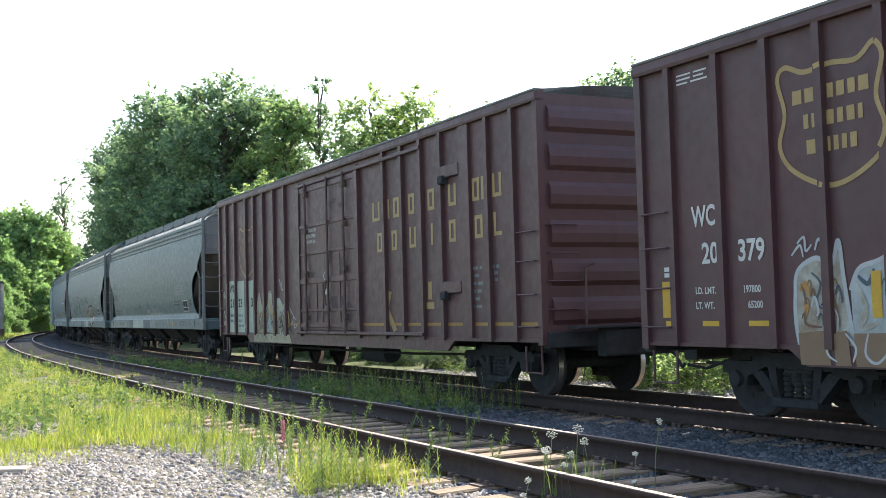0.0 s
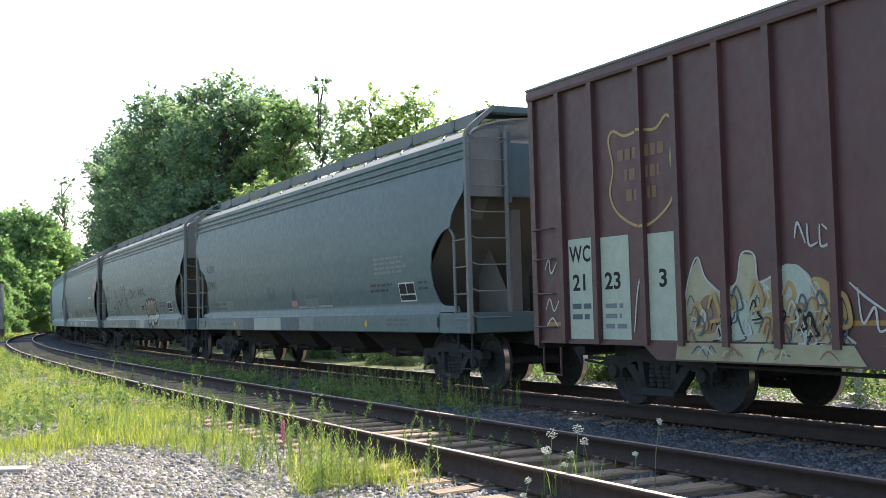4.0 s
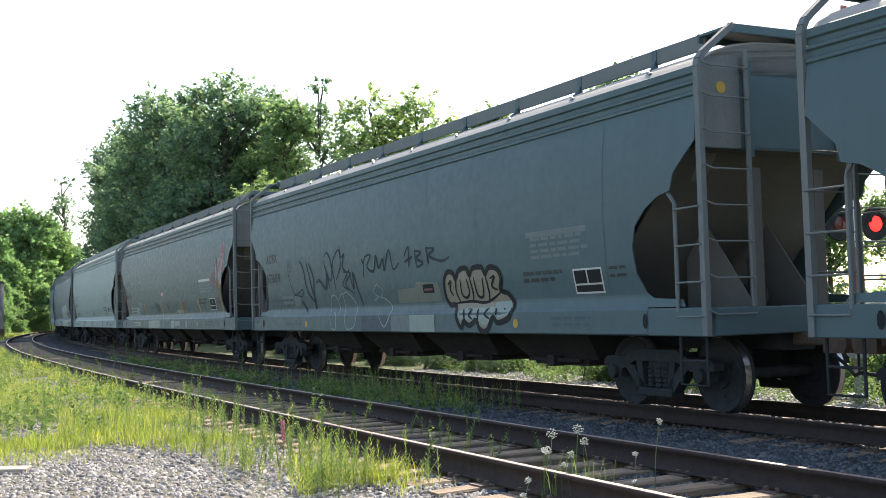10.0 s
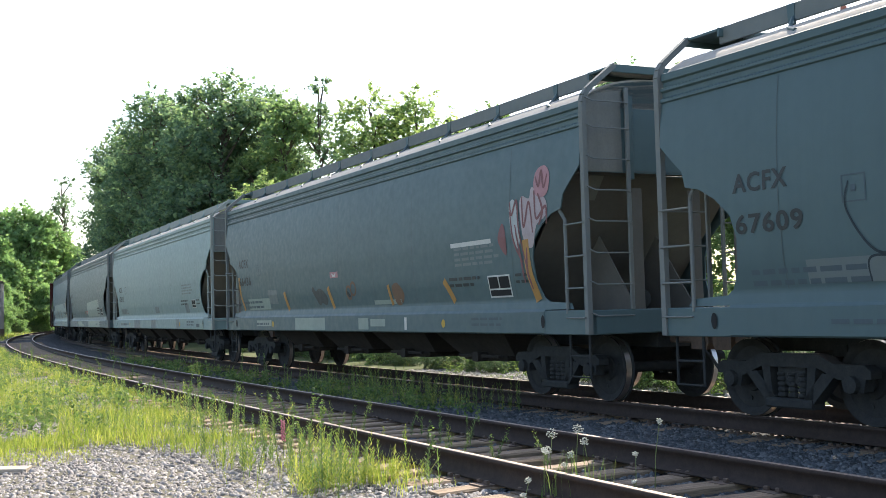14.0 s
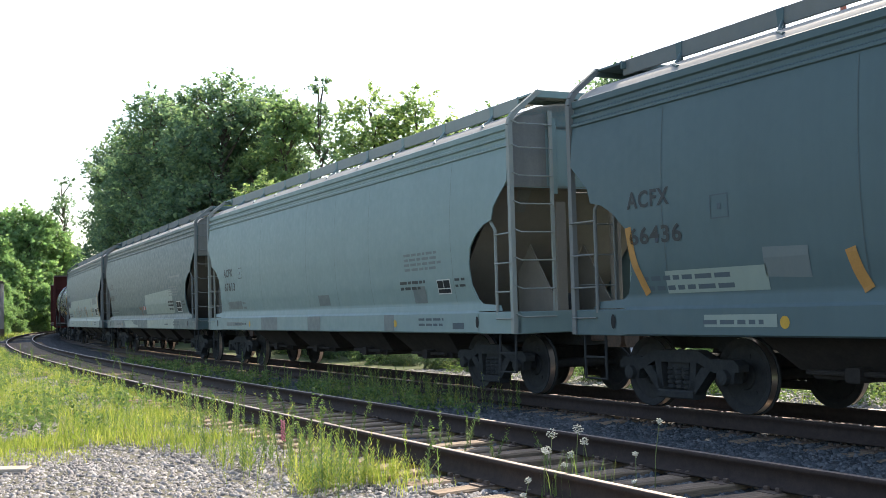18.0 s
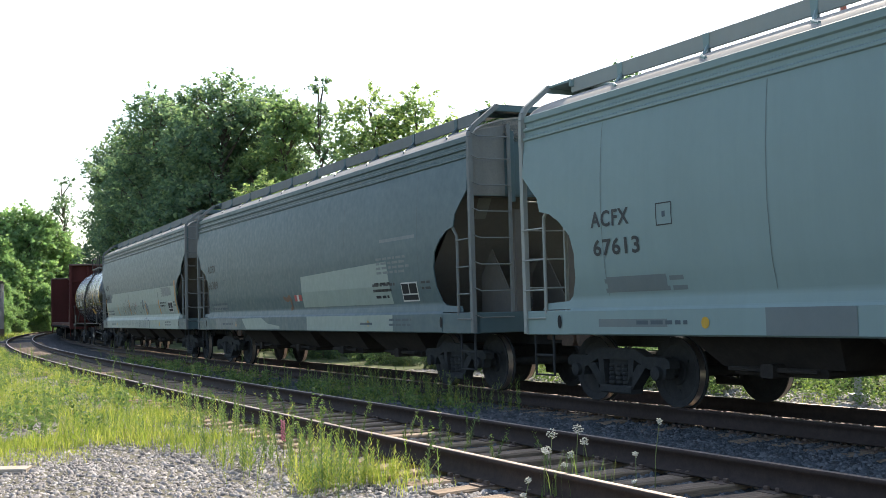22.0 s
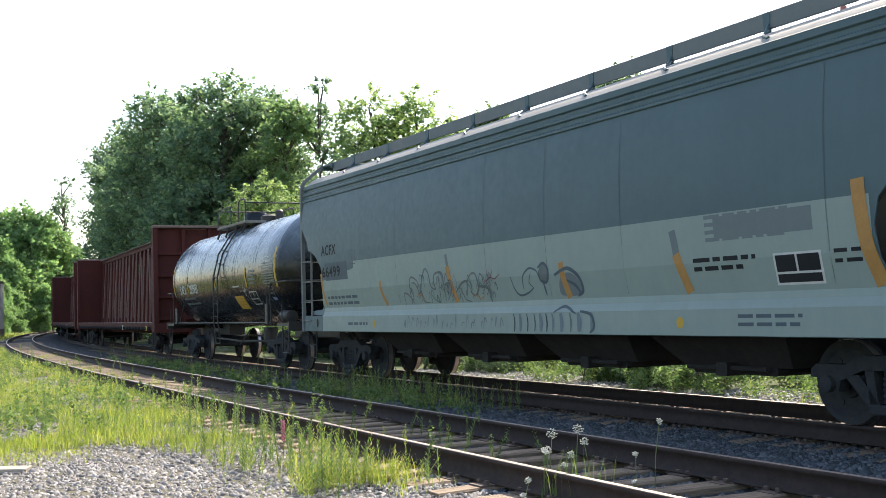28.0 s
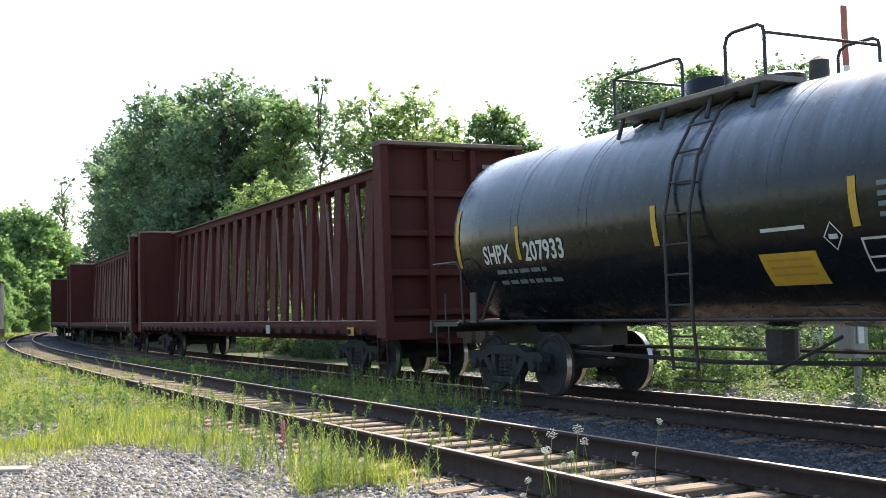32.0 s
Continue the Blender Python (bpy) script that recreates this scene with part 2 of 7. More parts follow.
def build_ground():
    xs, ys = graded(-14, 22, 0.22, 2600), graded(0, 42, 0.22, 2600)
    X, Y = np.meshgrid(xs, ys)
    near = (abs(X) < 260) & (abs(Y) < 330)
    dm, ds = np.full(X.shape, 50.0), np.full(X.shape, 50.0)
    dm[near], sm = MAIN.offset(X[near], Y[near])
    ds[near], ss = SIDE.offset(X[near], Y[near])
    beyond = (~near) & (X + 0.5 * Y > 0)
    dm[beyond] = ds[beyond] = -50
    Z = ground_z(dm, ds)
    nz = np.array([noise.noise((x * 0.6, y * 0.6, 0)) for x, y in zip(X[near], Y[near])])
    Z[near] += 0.03 * nz
    n, k = X.shape
    idx = np.arange(n * k).reshape(n, k)
    F = np.stack([idx[:-1, :-1], idx[:-1, 1:], idx[1:, 1:], idx[1:, :-1]], -1).reshape(-1, 4)
    jit = np.zeros(X.shape)
    jit[near] = nz
    c = lambda A: (A[:-1, :-1] + A[1:, 1:]) / 2
    cm, cs, cj, cx = c(dm), c(ds), c(jit), c(X)
    # gravel under and between the tracks and in the bare patch; weedy soil and grass elsewhere
    mi = np.full(cm.shape, 2)
    mi[(cs < 9 + 2 * cj) & (cs > 1.35 + 0.5 * cj)] = 1
    mi[(cs <= 1.5 + 0.6 * cj) & (cm > -3.6 + 0.8 * cj)] = 0
    bare = (cs > 2.3 + 0.5 * cj) & (cs < 5.5) & (np.hypot(cx + 1.0, c(Y) - 5.6) < 3.4 + 0.9 * cj)
    mi[bare] = 0
    me = quick_mesh("ground", np.stack([X, Y, Z], -1).reshape(-1, 3), F, [M["gravel"], M["soil"], M["meadow"]], mi.ravel())
    me.shade_smooth()
    return tagged(new("ground", me), "uneven ground of grey gravel, weedy soil and grass beside the rails", "ground", kind="structure")


ground = build_ground()


# ---- rails and ties ----
RAIL = [(-0.076, -0.186), (0.076, -0.186), (0.076, -0.172), (0.012, -0.150), (0.009, -0.046), (0.036, -0.034), (0.037, -0.010), (0.028, -0.001),
        (-0.028, -0.001), (-0.037, -0.010), (-0.036, -0.034), (-0.009, -0.046), (-0.012, -0.150), (-0.076, -0.172)]


def rail_mesh(line, w0, z0, s0, s1):
    ss = np.concatenate([np.arange(s0, 40, 0.5), np.arange(40, s1, 1.5)])
    n = len(RAIL)
    V = np.zeros((len(ss), n, 3))
    for j, (w, z) in enumerate(RAIL):
        x, y = line.at(ss, w0 + w)
        V[:, j, 0], V[:, j, 1], V[:, j, 2] = x, y, z + z0
    idx = np.arange(len(ss) * n).reshape(len(ss), n)
    nx = np.roll(idx, -1, 1)
    F = np.stack([idx[:-1], nx[:-1], nx[1:], idx[1:]], -1)
    mi = np.zeros(F.shape[:2], int)
    mi[:, 7] = 1
    me = quick_mesh("rail", V.reshape(-1, 3), F.reshape(-1, 4), [M["rail"], M["railtop"]], mi.ravel())
    bm = bmesh.new()
    bm.from_mesh(me)
    bmesh.ops.recalc_face_normals(bm, faces=bm.faces)
    bm.to_mesh(me)
    bm.free()
    return me


GAUGE = 1.435 / 2 + 0.037


def build_track(name, line, z0, s0, s1, tie_to, label):
    tr = thing(name, label, "railway track", kind="structure")
    for side, lab in ((1, ""), (-1, "")):
        part("rail", rail_mesh(line, side * GAUGE, z0, s0, s1), None, tr, "rusty steel rail with a worn shiny head")
    tie_meshes = []
    for k in range(5):
        g = Geo()
        r2 = random.Random(20 + k)
        n = 7
        vs, fs = [], []
        for i in range(n):
            x = -1.3 + 2.6 * i / (n - 1)
            e = 0.012
            w, h = 0.113 + r2.uniform(-e, e), r2.uniform(-0.008, 0.006) - (0.012 if i in (0, n - 1) else 0)
            vs += [(x, -w, -0.17), (x, w, -0.17), (x, w, -0.016 + h), (x, w - 0.016, h), (x, -w + 0.016, h), (x, -w, -0.016 + h)]
        for i in range(n - 1):
            fs += [(i * 6 + j, i * 6 + (j + 1) % 6, i * 6 + 6 + (j + 1) % 6, i * 6 + 6 + j) for j in range(6)]
        fs += [(5, 4, 3, 2, 1, 0), tuple(range((n - 1) * 6, n * 6))]
        g.add(vs, fs)
        tie_meshes.append(g.mesh("tie", M["tie"]))
    g = Geo()
    g.box(-0.18, 0.18, -0.095, 0.095, 0, 0.02, 0.004)
    for x, y in ((-0.1, -0.06), (0.1, 0.06), (-0.1, 0.06), (0.1, -0.06)):
        g.box(x - 0.016, x + 0.016, y - 0.02, y + 0.02, 0.02, 0.05, 0.005)
    plate = g.mesh("tie_plate", M["iron"])
    r2, s, rest = random.Random(5), s0 + 0.2, []
    count = 0
    while s < tie_to:
        x, y = line.at(s, r2.uniform(-0.05, 0.05))
        a = math.degrees(line.head(s)) + 90 + r2.uniform(-2.0, 2.0)
        tie = part("tie", tie_meshes[count % 5], None, tr, m=pose(float(x), float(y), z0 - (0.190 if line is SIDE else 0.225) + r2.uniform(-0.010, 0.002), 0, r2.uniform(-0.4, 0.4), a))
        if -3 < s < 22:
            for q in (-1, 1):
                part("tie_plate", plate, None, tie, m=pose(q * GAUGE, 0, -0.012))
        s += 0.515 + r2.uniform(-0.05, 0.05)
        count += 1
    return tr


side_track = build_track("track_side", SIDE, SIDE_Z, -14, 150, 75, "empty siding track with rusty rails on weathered wooden ties")
main_track = build_track("track_main", MAIN, 0.0, -60, 240, 60, "main line track under the passing freight train")

# ---- freight cars: x forward, the camera's side is -y, z from the railhead ----
M["gray"] = paint("grey_hopper_paint", (0.081, 0.127, 0.138), (0.067, 0.103, 0.111), 0.5, 0.5, 0.30, 0.04, relief=0.02)
M["pale"] = paint("pale_hopper_paint", (0.200, 0.280, 0.278), (0.166, 0.226, 0.224), 0.52, 0.4, 0.25, 0.04, relief=0.02)
matte("gray", 0.2)
matte("pale", 0.2)
M["roofgray"] = paint("dusty_roof_paint", (0.37, 0.345, 0.31), (0.27, 0.235, 0.20), 0.8, 0.6, 0.4, 0.3)
M["boardgray"] = paint("dusty_running_board", (0.135, 0.155, 0.158), (0.19, 0.18, 0.16), 0.8, 0.6, 0.3, 0.3)
M["boardpale"] = paint("dusty_pale_ladder_paint", (0.25, 0.28, 0.265), (0.30, 0.29, 0.26), 0.8, 0.6, 0.3, 0.3)
M["grime"] = paint("sooty_slope_sheet", (0.105, 0.100, 0.093), (0.15, 0.13, 0.11), 0.85, 0.6, 0.5, 0.3)
M["dust"] = paint("dusty_brown_slope_sheet", (0.18, 0.16, 0.135), (0.24, 0.21, 0.17), 0.85, 0.6, 0.5, 0.3)
M["stain"] = paint("pale_powder_stain", (0.20, 0.20, 0.185), (0.10, 0.11, 0.11), 0.8, 0.6, 0.6, 0.4)
M["bay"] = plain("rusty_bay_steel", (0.030, 0.028, 0.028), (0.048, 0.042, 0.040), 0.9, 4)
matte("bay")
M["m_yellow"] = plain("yellow_marking", (0.55, 0.33, 0.03), (0.44, 0.26, 0.024), 0.6, 6, bump=0.05)
M["maroon"] = paint("weathered_maroon_paint", (0.084, 0.032, 0.033), (0.050, 0.032, 0.032), 0.55, 0.7, 0.55, 0.3)
M["black"] = paint("glossy_black_tank_paint", (0.005, 0.007, 0.009), (0.011, 0.013, 0.015), 0.24, 0.3, 0.35, 0.05, relief=0.02)
M["black"].node_tree.nodes["Principled BSDF"].inputs["Coat Weight"].default_value = 0.0
matte("black", 0.36)
M["black"].node_tree.nodes["Principled BSDF"].inputs["Coat Roughness"].default_value = 0.05
M["red"] = paint("rusty_red_paint", (0.082, 0.021, 0.018), (0.045, 0.018, 0.016), 0.75, 0.55, 0.45, 0.3)
matte("red", 0.15)


def curve_side(z):
    """Half width of a hopper's curved side."""
    return float(np.interp(z, [0.9, 1.28, 1.42, 1.8, 2.4, 3.0, 3.5, 3.76, 4.2], [1.50, 1.50, 1.47, 1.545, 1.585, 1.575, 1.535, 1.50, 1.45]))


def lathe_wheel():
    g = Geo()
    g.lathe([(-0.07, 0.10), (-0.06, 0.16), (-0.035, 0.17), (-0.03, 0.36), (-0.055, 0.39), (-0.06, 0.452), (0.04, 0.455), (0.05, 0.478), (0.075, 0.48), (0.078, 0.40), (0.03, 0.36), (0.03, 0.17), (0.07, 0.14), (0.07, 0.08)], "y", 32)
    g.lathe([(-0.05, 0.450), (-0.05, 0.4545), (0.036, 0.4575), (0.036, 0.450)], "y", 32, mi=1, caps=False)
    return g


def build_truck(parent, x, rolling):
    """A three-piece freight truck: two cast side frames, bolster, springs and two wheelsets."""
    wb = 0.889
    tk = part("truck", Geo().box(-0.2, 0.2, -1.05, 1.05, 0.42, 0.70, 0.03).box(-0.1, 0.1, -0.3, 0.3, 0.7, 0.82), M["truck"], parent, "", m=pose(x, 0, 0))
    for sg in (-1, 1):
        y0, y1 = sg * 0.94, sg * 1.10
        g = Geo()
        top = [(-1.13, 0.60), (-1.05, 0.66), (-0.65, 0.66), (-0.42, 0.76), (0.42, 0.76), (0.65, 0.66), (1.05, 0.66), (1.13, 0.60)]
        low = [(1.13, 0.52), (0.70, 0.50), (0.42, 0.61), (-0.42, 0.61), (-0.70, 0.50), (-1.13, 0.52)]
        g.prism(top + low, min(y0, y1), max(y0, y1))
        for q in (-1, 1):
            g.prism([(q * 0.66, 0.54), (q * 0.48, 0.56), (q * 0.22, 0.28), (q * 0.30, 0.18)][:: q], min(y0, y1), max(y0, y1))
            g.prism([(q * 0.40, 0.62), (q * 0.28, 0.62), (q * 0.24, 0.26), (q * 0.34, 0.26)][:: q], min(y0, y1), max(y0, y1))
            g.prism([(q * 1.06, 0.54), (q * 0.72, 0.54), (q * 0.76, 0.38), (q * 1.02, 0.38)][:: q], min(y0, y1) + 0.01, max(y0, y1) - 0.01)
        g.box(-0.34, 0.34, min(y0, y1) - 0.02, max(y0, y1) + 0.02, 0.16, 0.27, 0.02)
        part("side_frame", g, M["truck"], tk)
        for sx in (-0.15, 0.0, 0.15):
            rows = []
            for lv in range(5):
                rows += [(0.275 + lv * 0.058, 0.045), (0.29 + lv * 0.058, 0.062), (0.315 + lv * 0.058, 0.062)]
            part("spring", Geo().lathe(rows, "z", 10, (sx, sg * 1.03, 0)), M["truck"], tk)
        for q in (-1, 1):
            g = Geo().lathe([(sg * 1.09, 0.095), (sg * 1.15, 0.09), (sg * 1.16, 0.05)], "y", 14, (q * wb, 0, 0.457))
            part("bearing_cap", g, M["truck"], tk)
    for q in (-1, 1):
        ws = part("wheelset", WHEELSET, None, tk, m=pose(q * wb, 0, 0.457))
        rolling.append(ws)
    return tk


def wheelset_mesh():
    g = Geo()
    g.tube([(0, -1.08, 0), (0, 1.08, 0)], 0.075, 12)
    for sg in (-1, 1):
        w = lathe_wheel()
        vs = [(p[0], sg * (-p[1] + 0.745), p[2]) for p in w.v]
        o = len(g.v)
        g.v += vs
        g.f += [tuple(i + o for i in q) for q in w.f]
        g.m += w.m
        for k in range(3):
            a = k * 2.1
            g.tube([(0.25 * math.cos(a), sg * 0.775, 0.25 * math.sin(a)), (0.25 * math.cos(a), sg * 0.79, 0.25 * math.sin(a))], 0.03, 6)
    return g.mesh("wheelset", [M["wheel"], M["tread"]], 40)


WHEELSET = wheelset_mesh()
CARS, ROLLING = [], []


def coupler(parent, x, d):
    g = Geo()
    g.box(x - d * 0.2, x + d * 0.45, -0.08, 0.08, 0.80, 0.96, 0.02)
    g.prism([(x + d * 0.45, 0.72), (x + d * 0.76, 0.72), (x + d * 0.80, 0.80), (x + d * 0.80, 0.98), (x + d * 0.74, 1.02), (x + d * 0.45, 1.0)][::d], -0.15, 0.13)
    part("coupler", g, M["iron"], parent)
    h = Geo().tube([(x - d * 0.1, 0.35, 0.80), (x + d * 0.3, 0.32, 0.58), (x + d * 0.62, 0.16, 0.45), (x + d * 0.85, 0.02, 0.5)], 0.022, 7)
    part("brake_hose", h, M["under"], parent)


def new_car(name, label, category, centre, spacing, group=""):
    car = thing(name, label, category, group=group)
    CARS.append((car, centre, spacing))
    return car


def dusty_sheen_top(key, name, z0, z1, dust):
    """A paint copy, its upper side paled by streaked dust and painted sky sheen."""
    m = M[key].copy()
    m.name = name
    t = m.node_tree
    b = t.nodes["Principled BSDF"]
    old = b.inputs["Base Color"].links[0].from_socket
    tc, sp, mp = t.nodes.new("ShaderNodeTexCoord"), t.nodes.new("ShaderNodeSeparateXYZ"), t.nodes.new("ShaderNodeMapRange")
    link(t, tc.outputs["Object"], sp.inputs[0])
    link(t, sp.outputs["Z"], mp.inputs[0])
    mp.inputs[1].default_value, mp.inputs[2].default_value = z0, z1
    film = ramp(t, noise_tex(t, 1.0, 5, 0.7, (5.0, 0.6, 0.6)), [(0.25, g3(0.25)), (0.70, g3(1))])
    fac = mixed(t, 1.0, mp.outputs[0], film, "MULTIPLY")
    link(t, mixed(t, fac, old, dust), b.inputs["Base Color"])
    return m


# pale blue towards the top: dust mixed with sky sheen put into the colour
M["tank"] = dusty_sheen_top("black", "dusty_black_tank_paint_sky_sheen", 2.6, 3.95, (0.37, 0.45, 0.54))


HL = 17.27   # a hopper's length over its ends
CUT = [(0.02, 3.22), (0.50, 2.87), (0.56, 2.68), (0.80, 2.63), (1.05, 2.50), (1.28, 2.30), (1.36, 2.04), (1.33, 1.72), (1.20, 1.48), (1.08, 1.41), (0.52, 1.385), (0.45, 1.30)]


def side_sheet(mat, name="side_sheet", z_top=3.76):
    """The curved side with a scalloped cut at either end."""
    e = HL / 2 - 0.10
    right = [(HL / 2 - d if d > 0.1 else e, z) for d, z in CUT]
    out = [(-e, z_top), (e, z_top)] + right + [(-x, z) for x, z in right[::-1]]
    bm = bmesh.new()
    f = bm.faces.new([bm.verts.new((x, 0, z)) for x, z in out])
    f.normal_update()
    bmesh.ops.triangulate(bm, faces=[f])
    for z in np.arange(1.42, z_top, 0.16):
        bmesh.ops.bisect_plane(bm, geom=bm.verts[:] + bm.edges[:] + bm.faces[:], plane_co=(0, 0, float(z)), plane_no=(0, 0, 1))
    for v in bm.verts:
        v.co.y = -curve_side(v.co.z)
    bmesh.ops.recalc_face_normals(bm, faces=bm.faces)
    if bm.faces[0].normal.y > 0:
        bmesh.ops.reverse_faces(bm, faces=bm.faces)
    front = bm.verts[:]
    rim = [(q.verts[0], q.verts[1]) for q in bm.edges if q.is_boundary]
    inner = {v: bm.verts.new((v.co.x, v.co.y + 0.02, v.co.z)) for v in front}
    for f in bm.faces[:]:
        bm.faces.new([inner[v] for v in reversed(f.verts[:])])
    for a, b in rim:
        bm.faces.new((a, b, inner[b], inner[a]))
    bmesh.ops.recalc_face_normals(bm, faces=bm.faces)
    me = bpy.data.meshes.new(name)
    bm.to_mesh(me)
    bm.free()
    me.materials.append(mat)
    me.shade_smooth()
    me.set_sharp_from_angle(angle=radians(35))
    return me


def mirrored(me):
    k = me.copy()
    k.transform(Matrix.Diagonal((1, -1, 1, 1)))
    k.flip_normals()
    return k


SHEETS = {}


def build_hopper(centre, colour, label, group="grey covered hoppers"):
    body = M[colour]
    fit = M["boardgray" if colour == "gray" else "boardpale"]
    car = new_car("covered_hopper", label, "hopper car", centre, 14.1, group)
    e = HL / 2
    if colour not in SHEETS:
        a = side_sheet(body)
        SHEETS[colour] = (a, mirrored(a))
    part("side_sheet", SHEETS[colour][0], None, car)
    part("side_sheet", SHEETS[colour][1], None, car)
    # eave band with three pressed ridges, and the arched roof
    for sg in (-1, 1):
        prof = [(1.5, 3.74), (1.525, 3.756), (1.525, 3.789), (1.485, 3.814), (1.485, 3.871), (1.515, 3.891), (1.515, 3.924), (1.47, 3.945), (1.47, 3.998), (1.5, 4.018), (1.5, 4.1), (1.47, 4.116), (1.43, 4.116), (1.43, 3.74)]
        part("eave", Geo().along([(sg * y, z) for y, z in prof], -e + 0.1, e - 0.1), body, car)
    arch = [(1.45, 4.09), (1.36, 4.19), (1.20, 4.29), (0.95, 4.38), (0.6, 4.44), (0.0, 4.47)]
    arch = arch + [(-y, z) for y, z in arch[-2::-1]]
    part("roof", Geo().along(arch + [(-1.43, 4.03), (1.43, 4.03)], -e + 0.12, e - 0.12), M["roofgray"], car, "dusty pale roof", smooth=50)
    for k in range(9):
        x = -7.0 + k * 1.75
        part("roof_hatch", Geo().lathe([(4.42, 0.30), (4.50, 0.30), (4.53, 0.27), (4.54, 0.1)], "z", 18, (x, 0, 0)), M["roofgray"], car, smooth=40)
    # running boards along the roof, on brackets
    for sg in (-1, 1):
        g = Geo()
        g.box(-e + 0.55, e - 0.55, sg * 0.44, sg * 0.47, 4.585, 4.615, 0.006)
        g.box(-e + 0.55, e - 0.55, sg * 0.47, sg * 0.92, 4.59, 4.615)
        g.box(-e + 0.55, e - 0.55, sg * 0.92, sg * 0.955, 4.42, 4.625, 0.008)
        part("running_board", g, fit, car, "dusty grated running board")
        for k in range(9):
            x = -7.0 + k * 1.75
            part("bracket", Geo().tube([(x + 0.52, sg * 1.36, 4.19), (x + 0.36, sg * 1.28, 4.25), (x + 0.20, sg * 1.10, 4.33), (x + 0.10, sg * 0.95, 4.46)], 0.024, 6).prism([(x + 0.02, 4.62), (x + 0.14, 4.62), (x + 0.12, 4.30), (x + 0.05, 4.30)], sg * 0.93, sg * 0.965), body, car)
    for d in (-1, 1):
        # end sheet, slope sheet and end frame
        g = Geo()
        x1, x0 = d * (e - 0.14), d * (e - 0.12)
        half = [(-1.44, 3.14), (1.44, 3.14), (1.46, 4.06)] + [(1.42 * math.cos(math.pi * i / 10), 4.07 + 0.38 * math.sin(math.pi * i / 10)) for i in range(11)] + [(-1.46, 4.06)]
        g.along(half[::1], min(x0, x1), max(x0, x1))
        part("end_sheet", g, body, car)
        for y in (-0.72, 0.72):
            part("stiffener", Geo().box(d * (e - 0.12), d * (e - 0.07), y - 0.05, y + 0.05, 3.05, 4.2, 0.01), body, car)
        g = Geo()
        a, b = (e - 0.12, 3.15), (6.2, 1.15)
        c = (e - 0.50, 3.15)
        g.prism([(d * a[0], a[1]), (d * c[0], c[1]), (d * b[0], b[1]), (d * (b[0] - 0.02), b[1] + 0.03), (d * (c[0] - 0.02), c[1] + 0.03), (d * a[0], a[1] + 0.02)], -1.46, 1.46)
        soot = M["dust" if colour == "pale" else "grime"]
        part("slope_sheet", g, soot, car, "sooty brown slope sheet")
        for sg in (-1, 1):
            # stanchions and raking braces that carry the end of the body
            part("stanchion", Geo().box(d * (e - 0.34), d * (e - 0.26), sg * 0.42, sg * 0.60, 1.27, 2.95, 0.012), soot, car)
            part("gusset", Geo().prism([(d * (e - 0.34), 1.27), (d * (e - 1.6), 1.27), (d * (e - 1.6), 1.9), (d * (e - 1.2), 2.35)][::d], sg * 0.50, sg * 0.52), soot, car)
        if d < 0:
            part("brake_cylinder", Geo().lathe([(-7.95, 0.13), (-7.4, 0.14), (-7.38, 0.05)], "x", 16, (0, -0.75, 1.55)).box(-8.0, -7.3, -0.85, -0.65, 1.27, 1.42), M["under"], car, smooth=40)
            part("brake_wheel", Geo().tube([(-e + 0.06 - 0.0, 0.95 + 0.27 * math.cos(k * math.pi / 12), 2.35 + 0.27 * math.sin(k * math.pi / 12)) for k in range(25)], 0.018, 6).tube([(-e + 0.06, 0.68, 2.35), (-e + 0.06, 1.22, 2.35)], 0.014, 6).tube([(-e + 0.06, 0.95, 2.08), (-e + 0.06, 0.95, 2.62)], 0.014, 6), M["iron"], car)
            part("air_reservoir", Geo().lathe([(7.45, 0.05), (7.48, 0.13), (8.1, 0.13), (8.13, 0.05)], "x", 18, (0, -0.25, 1.42)), M["under"], car, smooth=40)
        part("end_sill", Geo().box(d * (e - 0.16), d * (e - 0.03), -1.5, 1.5, 0.95, 1.28, 0.015).box(d * (e - 1.3), d * (e - 0.16), -1.38, 1.38, 1.06, 1.10), body, car)
        for sg in (-1, 1):
            yp = sg * 1.51
            g = Geo()
            # corner post, bent inwards to the roof platform
            pts = [(d * (e - 0.05), yp, 0.96), (d * (e - 0.05), yp, 4.06), (d * (e - 0.05), sg * 1.49, 4.15), (d * (e - 0.045), sg * 1.44, 4.23), (d * (e - 0.04), sg * 1.36, 4.30), (d * (e - 0.03), sg * 1.10, 4.51), (d * (e - 0.02), sg * 1.00, 4.59)]
            for p, q in zip(pts[:-1], pts[1:]):
                p, q = Vector(p), Vector(q)
                dd = (q - p).normalized()
                ax = Vector((1, 0, 0)) * 0.042
                ay = dd.cross(Vector((1, 0, 0))).normalized() * 0.036
                vs = [p + ax * i + ay * j for i, j in ((-1, -1), (1, -1), (1, 1), (-1, 1))] + [q + ax * i + ay * j for i, j in ((-1, -1), (1, -1), (1, 1), (-1, 1))]
                g.add(vs, [(0, 1, 2, 3), (7, 6, 5, 4), (0, 4, 5, 1), (1, 5, 6, 2), (2, 6, 7, 3), (3, 7, 4, 0)])
            part("corner_post", g, fit, car, "dusty corner post")
            lad = part("side_ladder", Geo().tube([(d * (e - 0.56), yp, 1.24), (d * (e - 0.56), yp, 2.52), (d * (e - 0.60), sg * 1.53, 2.60), (d * (e - 0.66), sg * 1.53, 2.66)], 0.025, 8), fit, car)
